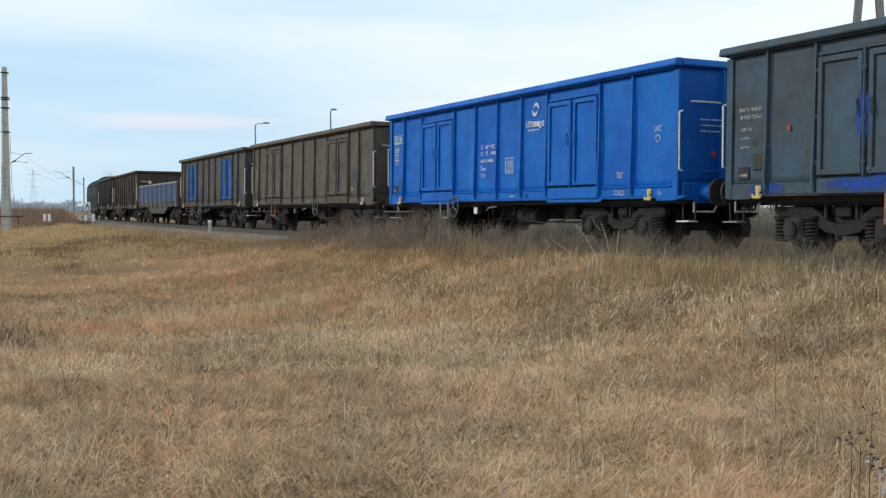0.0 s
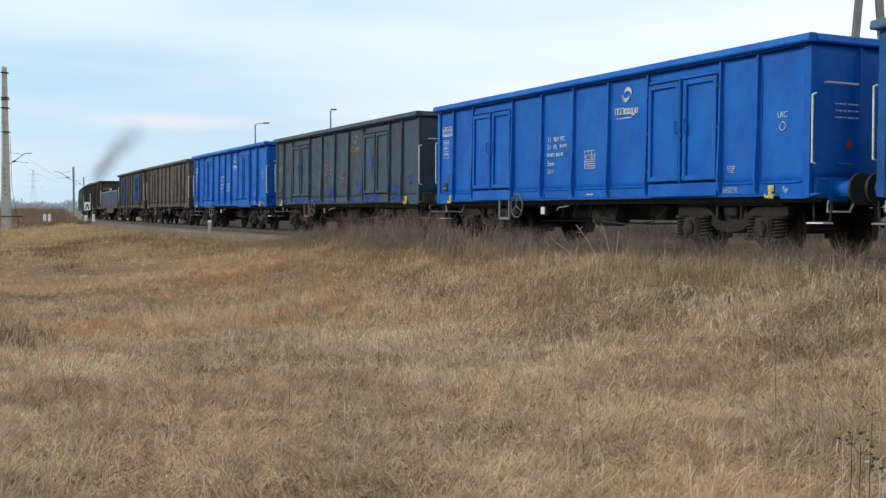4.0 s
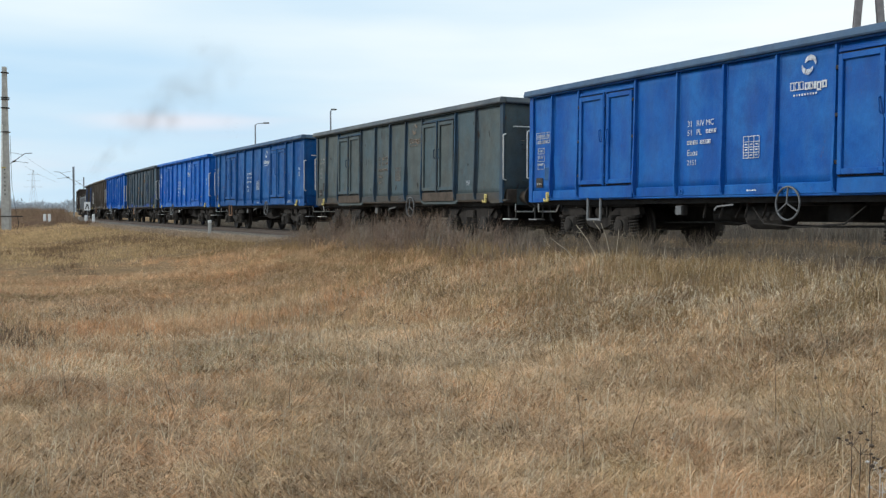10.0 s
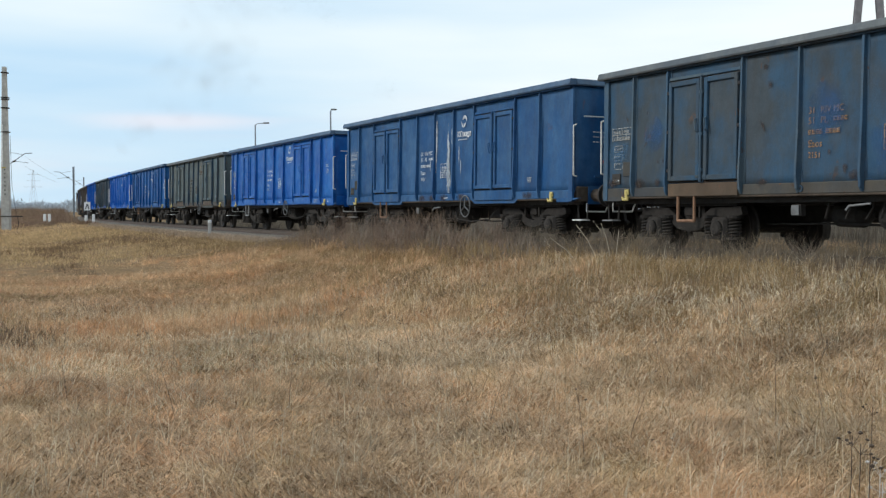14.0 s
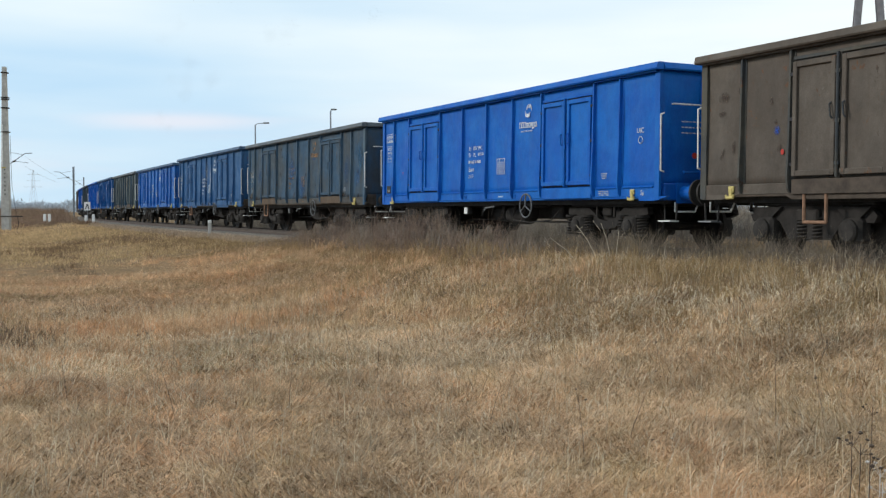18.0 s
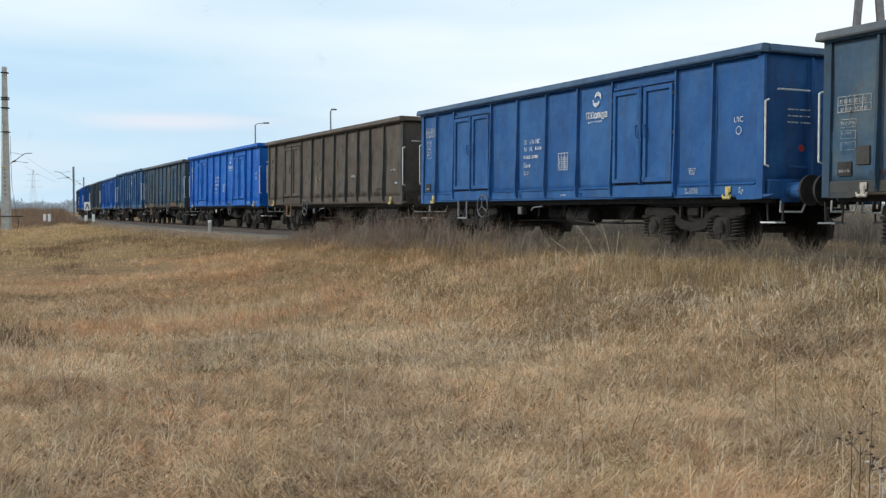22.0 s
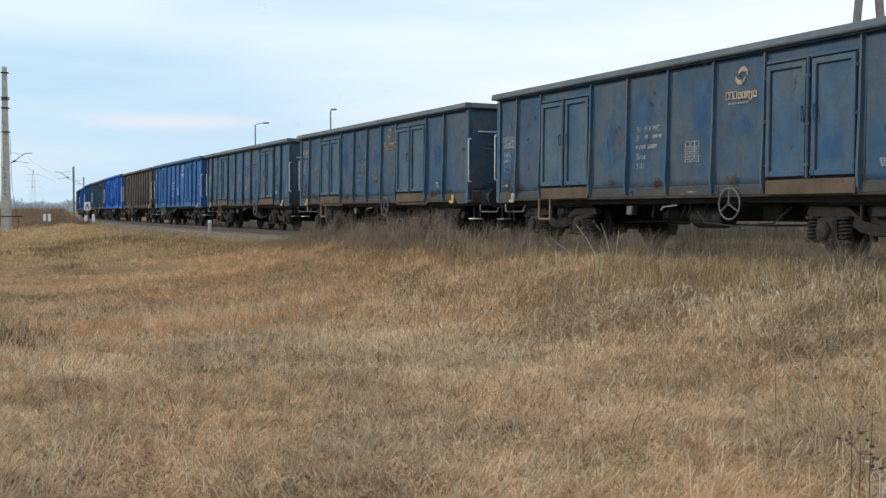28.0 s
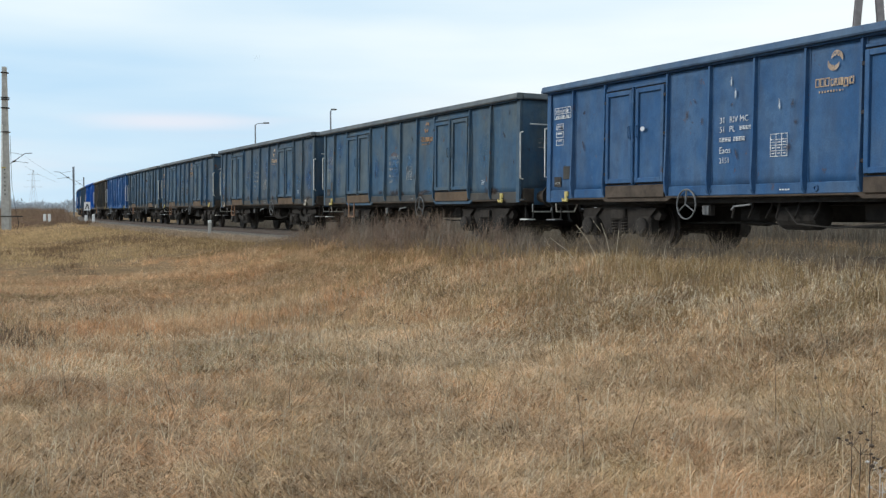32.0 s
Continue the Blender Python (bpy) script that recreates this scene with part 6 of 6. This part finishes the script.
def scrub():
    # low brown scrub at the far left of the meadow
    cnt = 2600
    r = RNG.uniform(84, 170, cnt)
    a = np.radians(RNG.uniform(-25.5, -15.5, cnt))
    cx, cy = r * np.sin(a), r * np.cos(a)
    d, s = track_dist(cx, cy)
    ok = (d > 3.2) & ~((d < 6) & (s < 75))
    cx, cy, r = cx[ok], cy[ok], r[ok]
    hgt = (0.35 + 1.15 * smooth(92, 125, r)) * RNG.uniform(0.6, 1.2, len(r))
    k = np.repeat(np.arange(len(r)), 42)
    rr, aa = np.abs(RNG.normal(0, 0.5, len(k))), RNG.uniform(0, 2 * np.pi, len(k))
    px, py = cx[k] + rr * np.cos(aa), cy[k] + rr * np.sin(aa)
    up = RNG.uniform(0, 0.6, len(k)) * hgt[k]
    blades("brown_scrub", px, py, hgt[k] * RNG.uniform(0.25, 0.6, len(k)), RNG.uniform(0.015, 0.045, len(k)), RNG.uniform(0, 1.25, len(k)), RNG.uniform(0, 0.5, len(k)), SCRUB, "low tangled reddish-brown scrub at the meadow's edge", "scrub", ground_z(px, py) + up)
    # bare woods on the horizon, their distance haze mixed into the colour
    wood = plain("bare_wood_haze_tint", (0.40, 0.455, 0.52), 0.95, 0, 0.2, 0.05, True)
    cnt, per = 1300, 90
    a = np.radians(RNG.uniform(-42, 42, cnt))
    r = RNG.uniform(520, 900, cnt)
    size = (6.6 + 1.8 * np.sin(a * 37) * np.sin(a * 91 + 1)) * RNG.uniform(0.6, 1.15, cnt)
    k = np.repeat(np.arange(cnt), per)
    q = RNG.normal(0, 1, (len(k), 3))
    q /= np.maximum(np.linalg.norm(q, axis=1), 1e-6)[:, None]
    q *= RNG.uniform(0.2, 1.0, len(k))[:, None] ** 0.5
    px, py = (r * np.sin(a))[k] + q[:, 0] * size[k] * 0.45, (r * np.cos(a))[k] + q[:, 1] * size[k] * 0.45
    zz = -0.9 + size[k] * (0.55 + 0.42 * q[:, 2])
    blades("far_woods", px, py, RNG.uniform(0.8, 1.8, len(k)), RNG.uniform(0.25, 0.6, len(k)), RNG.uniform(0, 1.2, len(k)), RNG.uniform(0, 0.5, len(k)), wood, "bare woods on the horizon, coloured pale as in haze", "woods", zz)


def stalk(points, r, material, name, label, heads=0, head_r=0.02, spread=0.1, seed=0):
    """One dead plant: a bent stem with side twigs and seed heads."""
    rnd = random.Random(seed)
    x0, y0 = points[0][0], points[0][1]
    root = empty(name, pose(x0, y0, gz(x0, y0) - 0.02))
    bm = bmesh.new()
    pts = [Vector((p[0] - x0, p[1] - y0, p[2])) for p in points]
    for i, (a, b) in enumerate(zip(pts, pts[1:])):
        cyl_bm(bm, a, b, r * (1 - 0.7 * i / len(pts)), r * (1 - 0.7 * (i + 1) / len(pts)), 6)
    part("stem", bm, material, root)
    tip = pts[-1]
    for i in range(heads):
        o = Vector((rnd.uniform(-1, 1), rnd.uniform(-1, 1), rnd.uniform(-0.9, 0.5))) * spread
        bm = bmesh.new()
        cyl_bm(bm, tip - Vector((0, 0, spread * 0.9)), tip + o, r * 0.4, r * 0.3, 5)
        tw = part("twig", bm, material, root)
        bm = bmesh.new()
        m = Matrix.Translation(tip + o) @ Matrix.Diagonal((1, 1, 0.6, 1))
        bmesh.ops.create_icosphere(bm, subdivisions=2, radius=head_r * rnd.uniform(0.7, 1.2), matrix=m)
        for v in bm.verts:
            v.co += Vector((rnd.uniform(-1, 1), rnd.uniform(-1, 1), rnd.uniform(-1, 1))) * head_r * 0.2
        part("seed_head", bm, material, tw)
    return tagged(root, label, "dead plant", "dead plants in the meadow")


M_STALK_PALE = plain("bleached_stalk", (0.50, 0.43, 0.33), 0.8, 0, 0.2, 30)
M_STALK_MID = plain("brown_dead_stalk", (0.17, 0.125, 0.09), 0.85, 0, 0.3, 30)
M_SEED_PALE = plain("pale_seed_fluff", (0.52, 0.48, 0.45), 0.9, 0, 0.25, 30)
M_STALK_DARK = plain("dark_dead_stalk", (0.085, 0.062, 0.048), 0.85, 0, 0.3, 30)


def stalks():
    # bleached broken stalks on the bank
    for k, (x, y, lx, h) in enumerate(((2.35, 16.6, -0.35, 0.60), (2.55, 16.7, -0.16, 0.62), (2.62, 16.8, 0.06, 0.50), (2.05, 16.5, -0.45, 0.42))):
        stalk([(x, y, 0), (x + lx * 0.5, y, h * 0.6), (x + lx, y + 0.05, h)], 0.0055, M_STALK_PALE, "bleached_stalk", "bleached broken weed stalk leaning on the bank", 2, 0.008, 0.14, k)
    # dark seed heads close by
    for k, (x, y, h) in enumerate(((1.98, 5.35, 0.40), (2.06, 5.45, 0.34), (2.10, 5.30, 0.26), (2.08, 5.22, 0.20), (2.03, 5.25, 0.30))):
        tone = M_STALK_DARK if k not in (2, 3) else M_SEED_PALE
        stalk([(x, y, 0), (x + 0.01, y, h * 0.5), (x + 0.02, y + 0.02, h)], 0.0035, tone, "seed_head_plant", "dead flower stem with dried seed heads" if k in (2, 3) else "dead flower stem with dark dried seed heads", 4, 0.011, 0.06, 20 + k)
    rnd = random.Random(5)
    for k in range(110):
        a, r = math.radians(rnd.uniform(-21.5, 21.5)), rnd.uniform(6.0, 17)
        x, y, h, q = r * math.sin(a), r * math.cos(a), rnd.uniform(0.12, 0.50), rnd.uniform(-0.14, 0.14)
        d, s = track_dist([x], [y])
        if d[0] < 4:
            continue
        stalk([(x, y, 0), (x + q * 0.4, y, h * 0.5), (x + q, y + 0.02, h)], 0.0023, rnd.choice((M_STALK_DARK, M_STALK_MID, M_STALK_MID, M_STALK_PALE)), "dead_stem", "thin dead stem standing in the grass", rnd.choice((0, 2, 4)), 0.007, 0.05, 40 + k)


def dark_twigs():
    # dark twiggy remains at a few spots of the meadow
    spots = [(-4.95, 12.5, 0.40), (-4.8, 12.3, 0.36), (-4.6, 12.2, 0.30), (-4.85, 11.9, 0.26), (-4.45, 11.5, 0.2), (-4.6, 11.8, 0.26), (-8.6, 26.0, 0.32), (-9.4, 27.0, 0.3), (-7.6, 24.5, 0.24), (-2.9, 7.6, 0.12), (2.2, 9.4, 0.16), (3.1, 10.2, 0.18), (-2.1, 6.5, 0.12), (1.2, 6.6, 0.12), (-0.6, 17.0, 0.3), (4.4, 14.0, 0.2)]
    spots += [(RNG.uniform(3.9, 6.2), RNG.uniform(10.0, 15.0), RNG.uniform(0.12, 0.3)) for _ in range(26)]
    spots += [(RNG.uniform(4.2, 6.8), RNG.uniform(11.5, 17.0), RNG.uniform(0.14, 0.36)) for _ in range(54)]
    spots += [(RNG.uniform(-4.0, 3.0), RNG.uniform(6.2, 15.0), RNG.uniform(0.06, 0.14)) for _ in range(12)]
    px, py, hh = [], [], []
    for i, (x, y, h) in enumerate(spots):
        m = 130 if i < 6 else 90
        px.append(x + RNG.normal(0, 0.22, m))
        py.append(y + RNG.normal(0, 0.25, m))
        hh.append(h * RNG.uniform(0.4, 1.1, m))
    px, py, hh = np.concatenate(px), np.concatenate(py), np.concatenate(hh)
    n = len(px)
    blades("dark_twigs", px, py, hh, RNG.uniform(0.003, 0.007, n), RNG.uniform(0, 0.9, n), RNG.uniform(0, 0.5, n), DARKTWIG, "dark twiggy dead plants in the grass", "dead plants")


DARKTWIG = straw_material("dark_twig", [(0.075, 0.055, 0.042), (0.13, 0.095, 0.072), (0.18, 0.13, 0.10)], (0.12, 0.085, 0.062), 0.4)
meadow()
dark_twigs()
bank()
scrub()
stalks()


# ---- masts, posts and the sign ----
def wires(name, pairs, sag, r, label):
    root = empty(name)
    for a, b in pairs:
        bm = bmesh.new()
        a, b = Vector(a), Vector(b)
        q = [a.lerp(b, i / 8) - Vector((0, 0, sag * (1 - (i / 4 - 1) ** 2))) for i in range(9)]
        for u, v in zip(q, q[1:]):
            cyl_bm(bm, u, v, r, None, 5)
        part("wire", bm, M_GALV, root)
    return tagged(root, label, "overhead wire")


def concrete_mast():
    x, y = -30.0, 76.0
    w = empty("concrete_mast", pose(x, y, gz(x, y)))
    bm = bmesh.new()
    lv = [(-0.1, 0.27, 0.20), (2.2, 0.27, 0.20), (2.21, 0.255, 0.19), (11.2, 0.13, 0.12)]
    rings = [[bm.verts.new((sx * a, sy * b, z)) for sx, sy in ((-1, -1), (1, -1), (1, 1), (-1, 1))] for z, a, b in lv]
    for a, b in zip(rings, rings[1:]):
        for i in range(4):
            bm.faces.new((a[i], a[(i + 1) % 4], b[(i + 1) % 4], b[i]))
    bm.faces.new(rings[-1])
    part("shaft", bm, M_CONCRETE, w)
    for z in (6.75, 8.4, 8.98, 9.1, 10.8):
        hw = 0.27 - z * 0.0125
        put("steel_band", box(hw * 2 + 0.12, 0.5, 0.07, 0.01), M_BLACK, w, (0.03, 0, z))
    put("cable_board", box(0.10, 0.06, 2.9, 0.01), M_WHITE, w, (-0.12, -0.22, 5.8))
    put("yellow_band", box(0.30, 0.05, 0.10), M_YELLOW, w, (-0.05, -0.23, 4.32))
    for i in range(7):
        put("step_hole", box(0.06, 0.03, 0.09), M_BLACK, w, (0.02, -0.22 + i * 0.004, 2.5 + i * 0.28))
    put("bracket", box(1.5, 0.08, 0.07), M_BLACK, w, (0.45, -0.2, 0.98))
    put("hanging_cable", tube("hang", [(0.85, -0.2, 0.98), (0.92, -0.2, 0.6), (0.86, -0.2, 0.1)], 0.025, 6), M_BLACK, w)
    put("down_lead", tube("downlead", [(0.33, 0, 6.5), (0.42, 0, 3.0), (0.72, 0, 1.0)], 0.014, 5), M_BLACK, w)
    tagged(w, "tapered grey concrete line mast with steel bands", "mast")


def catenary_mast(x, y, h, arm, drop):
    """A steel mast with a cantilever reaching over the other line."""
    w = empty("catenary_mast", pose(x, y, gz(x, y)))
    bm = bmesh.new()
    for sx in (-0.11, 0.11):
        box_bm(bm, 0.07, 0.20, h, (sx, 0, h / 2))
    box_bm(bm, 0.18, 0.05, h, (0, 0, h / 2))
    part("post", bm, M_GALV, w)
    put("cantilever", tube(("arm", x), [(0, 0, h - drop - 1.5), (arm * 0.72, 0, h - drop), (arm, 0, h - drop + 0.05)], 0.05, 7), M_GALV, w)
    put("stay", tube(("stay", x), [(0, 0, h - drop + 0.2), (arm * 0.65, 0, h - drop - 0.12)], 0.025, 6), M_GALV, w)
    put("steady_arm", tube(("steady", x), [(arm * 0.35, 0, h - drop - 0.9), (arm * 0.85, 0, h - drop - 1.1)], 0.03, 6), M_GALV, w)
    put("insulator", cyl(0.09, 0.4, 10), M_BLACK, w, (arm * 0.3, 0, h - drop - 0.9), (0, 70, 0))
    tagged(w, "grey steel overhead-line mast with a cantilever arm", "mast", "masts of the other line")


def street_lamp(x, y, h, arm, head_len):
    w = empty("street_lamp", pose(x, y, gz(x, y)))
    bm = bmesh.new()
    cyl_bm(bm, (0, 0, 0), (0, 0, h), 0.10, 0.055, 10)
    part("pole", bm, M_GALV, w)
    put("arm", tube(("lamp_arm", x), [(0, 0, h - 0.05), (arm * 0.3, 0, h + 0.08), (arm, 0, h + 0.12)], 0.035, 7), M_GALV, w)
    bm = bmesh.new()
    box_bm(bm, head_len, 0.22, 0.12, (arm + head_len * 0.3, 0, h + 0.13), 0.04)
    part("lamp_head", bm, M_GREYMET, w)
    tagged(w, "grey steel lamp post with a short arm", "street lamp", "lamp posts behind the train")


# concrete for the pole's legs, darkened because their shadow side faces the camera
M_SHADECONC = plain("shade_dark_concrete", (0.25, 0.235, 0.245), 0.9, 0, 0.25, 3.0)


def a_frame_pole():
    """Two leaning concrete legs with ladder holes, tied near the top."""
    x, y = 15.3, 40.0
    w = empty("a_frame_pole", pose(x, y, gz(x, y)))
    top = 12.3
    for sx in (-1, 1):
        bm = bmesh.new()
        a, b = Vector((sx * 1.06, 0, 0)), Vector((sx * 0.07, 0, top))
        d = (b - a).normalized()
        m = Matrix.Translation((a + b) / 2) @ d.to_track_quat("Z", "Y").to_matrix().to_4x4()
        for k in (-1, 1):
            box_bm(bm, 0.05, 0.24, (b - a).length, m=m @ Matrix.Translation((k * 0.07, 0, 0)))
        leg = part("leg", bm, M_SHADECONC, w)
        for i in range(22):
            c = a.lerp(b, (i + 0.5) / 22)
            put("web", box(0.10, 0.14, 0.16), M_SHADECONC, leg, tuple(c), (0, math.degrees(math.atan2(d.x, d.z)), 0))
    put("cross_tie", box(1.1, 0.18, 0.14, 0.02), M_CONCRETE, w, (0, 0, 6.1))
    put("top_cap", box(0.7, 0.36, 0.3, 0.03), M_CONCRETE, w, (0, 0, top))
    tagged(w, "concrete A-frame power pole with pierced legs", "power pole")


def marker_post(x, y, h):
    w = empty("marker_post", pose(x, y, gz(x, y)))
    put("shaft", box(0.20, 0.14, h, 0.02), M_POST, w, (0, 0, h / 2))
    put("foot", box(0.26, 0.2, 0.16, 0.02), M_CONCRETE, w, (0, 0, 0.06))
    # dead grass grown up round its foot
    m = 240
    blades("post_grass", x + RNG.normal(0, 0.4, m), y - 0.3 + RNG.normal(0, 0.12, m), RNG.uniform(0.22, 0.46, m), np.full(m, 0.045), RNG.uniform(0, 0.4, m), RNG.uniform(0, 0.3, m), SCRUB, "dead grass round a marker post", "grass")
    tagged(w, "short white painted marker post in the scrub", "marker post", "white marker posts")


def track_sign(x, y):
    g = gz(x, y)
    w = empty("track_sign", pose(x, y, g))
    put("post", cyl(0.035, 1.55 - g, 10), M_GREYMET, w, (0, 0.03, (1.45 - g) / 2))
    put("board", box(0.50, 0.02, 0.66, 0.008), M_POST, w, (0, 0, 1.14 - g))
    for sx in (-1, 1):
        put("black_bar", box(0.07, 0.008, 0.42), M_BLACK, w, (sx * 0.075, -0.016, 1.10 - g), (0, -sx * 16, 0))
    tagged(w, "white square track sign with a black chevron on a post", "railway sign")


def lattice_pylon(x, y, h):
    w = empty("lattice_pylon", pose(x, y, -0.9))
    # steel paled towards the sky: the haze of distance is in its colour
    steel = plain("haze_pale_pylon_steel", (0.55, 0.60, 0.66), 0.7, 0.2, 0.1, 1)
    for sx in (-1, 1):
        for sy in (-1, 1):
            put("leg", tube(("pyl", sx, sy), [(sx * 2.6, sy * 2.6, 0), (sx * 0.7, sy * 0.7, h * 0.62), (sx * 0.3, sy * 0.3, h)], 0.07, 5), steel, w)
    for i in range(6):
        f = 2.6 * (1 - i / 7.5)
        put("brace", tube(("brc", i), [(-f, -f, h * i / 9), (f, -f, h * (i + 1) / 9), (-f, f, h * i / 9)], 0.045, 5), steel, w)
    for z, l in ((0.62, 5.0), (0.76, 4.0), (0.9, 3.0)):
        put("cross_arm", box(l * 2, 0.2, 0.12), steel, w, (0, 0, h * z))
    tagged(w, "distant steel lattice power pylon", "pylon")


concrete_mast()
catenary_mast(-51.2, 130.0, 8.4, 3.0, 0.55)
catenary_mast(-61.7, 185.0, 8.6, -3.2, 0.9)
catenary_mast(-97.3, 300.0, 10.3, -3.2, 0.9)
wires("contact_wires", [((-49.0, 130, 7.2), (-64.5, 185, 6.6)), ((-49.0, 130, 6.0), (-64.5, 185, 5.6))], 0.15, 0.011, "thin sagging overhead wires of the other line")
street_lamp(-15.4, 91.0, 8.1, 0.75, 0.5)
street_lamp(-8.0, 79.0, 8.15, 0.10, 0.42)
street_lamp(-25.2, 140.0, 8.95, -0.6, 0.5)
a_frame_pole()
for x, y, h in ((-30.6, 85.0, 0.85), (-30.1, 84.6, 0.88), (-27.75, 86.0, 0.75), (-27.0, 85.5, 0.90)):
    marker_post(x, y, h)
track_sign(-27.9, 86.8)
lattice_pylon(-222.0, 600.0, 24.0)


# ---- smoke ----
M_SMOKE = plain("soot", (0.20, 0.185, 0.19), 1.0, 0, 0.1, 0.4)
PUFFS = []


def puff_mesh(seed):
    """A soft drift of soot flakes, thickest at its heart."""
    r = np.random.default_rng(seed)
    n = 950
    c = r.normal(0, 1, (n, 3)) * np.array([0.50, 0.50, 0.5])
    V = (c[:, None, :] + r.normal(0, 0.0080, (n, 3, 3))).reshape(-1, 3)
    me = bpy.data.meshes.new("smoke_puff")
    me.from_pydata(V.tolist(), [], [(i * 3, i * 3 + 1, i * 3 + 2) for i in range(n)])
    me.materials.append(None)
    return me


plume = tagged(empty("smoke_plume"), "drifting dark exhaust smoke above the locomotive", "smoke")
for i in range(4):
    MESHES["puff", i] = puff_mesh(90 + i)
rnd = random.Random(3)
for i in range(124):
    # most of the smoke leaves in the first seconds, then it thins out
    leave = -0.4 + 3.8 * (i / 106) if i < 106 else 3.4 + 4.5 * ((i - 106) / 18)
    ob = put("smoke_puff", MESHES["puff", i % 4], M_SMOKE, plume)
    PUFFS.append((ob, leave, rnd.gauss(0, 0.085), rnd.gauss(0, 0.12), rnd.gauss(0, 0.07), rnd.uniform(0, 360)))


def puff_pose(t, leave, vx, vy, vz, turn):
    """Inside the engine until it leaves the stack, then drifting up and with the wind, spreading apart."""
    t0 = max(min(t, leave), -3.0)
    x, y, h = track_at(travelled(t0 if t > leave else t) + 8 * PITCH + 15.85 - 1.2)
    x, y = float(x), float(y)
    if t <= leave:
        return pose(x, y, 1.3, 0, 0, turn)
    age = t - leave
    loose = 1 + (age / 10) ** 1.3 + 0.2 * max(0, age - 10.5) ** 2
    vx, vy, vz = vx * loose, vy * loose, vz * loose
    lift = 1.5 * (1 - math.exp(-age / 0.7)) + (0.72 + vz) * age + 0.022 * age * age + 0.6 * max(0, age - 10) ** 2
    return pose(x + (0.22 + vx) * age + 0.072 * age * age, y + (0.2 + vy) * age, 2.9 + lift, 3 * age, 0, turn + 4 * age)


def stone_post(x, y):
    w = empty("stone_post", pose(x, y, gz(x, y)))
    bm = bmesh.new()
    box_bm(bm, 0.13, 0.12, 0.75, (0, 0, 0.33), 0.02)
    part("shaft", bm, M_CONCRETE, w)
    put("painted_top", box(0.134, 0.124, 0.12, 0.02), M_WHITE, w, (0, 0, 0.66))
    tagged(w, "short grey concrete kilometre stone by the track", "kilometre stone")


stone_post(-9.0, 42.7)


# ---- movement ----
def motions():
    times = [i * 0.5 for i in range(65)]
    for thing, ahead in ROLLING:
        base = PIVOT if thing.name.startswith("gondola") else 4.5
        walk(thing, [(t, on_track(travelled(t) + ahead, base)) for t in times])
    for ob, leave, vx, vy, vz, turn in PUFFS:
        rows = sorted({0.0, 32.0, *[float(i) for i in range(33)], *([leave, leave + 0.3, leave + 0.7] if leave > 0 else [0.3, 0.7])})
        walk(ob, [(t, puff_pose(t, leave, vx, vy, vz, turn)) for t in rows])
    turn = {}
    step = 32.0 / 480
    for ws, at, way in WHEELS:
        key = (at, way)
        if key not in turn:
            walk(ws, [(i * step, Matrix.Translation(at) @ Matrix.Rotation(way * travelled(i * step) / WHEEL_R, 4, "Y")) for i in range(481)])
            turn[key] = ws
        else:
            src = turn[key].animation_data
            ws.rotation_mode = "QUATERNION"
            keys = ws.animation_data_create()
            keys.action = src.action
            keys.action_slot = src.action_slot


motions()
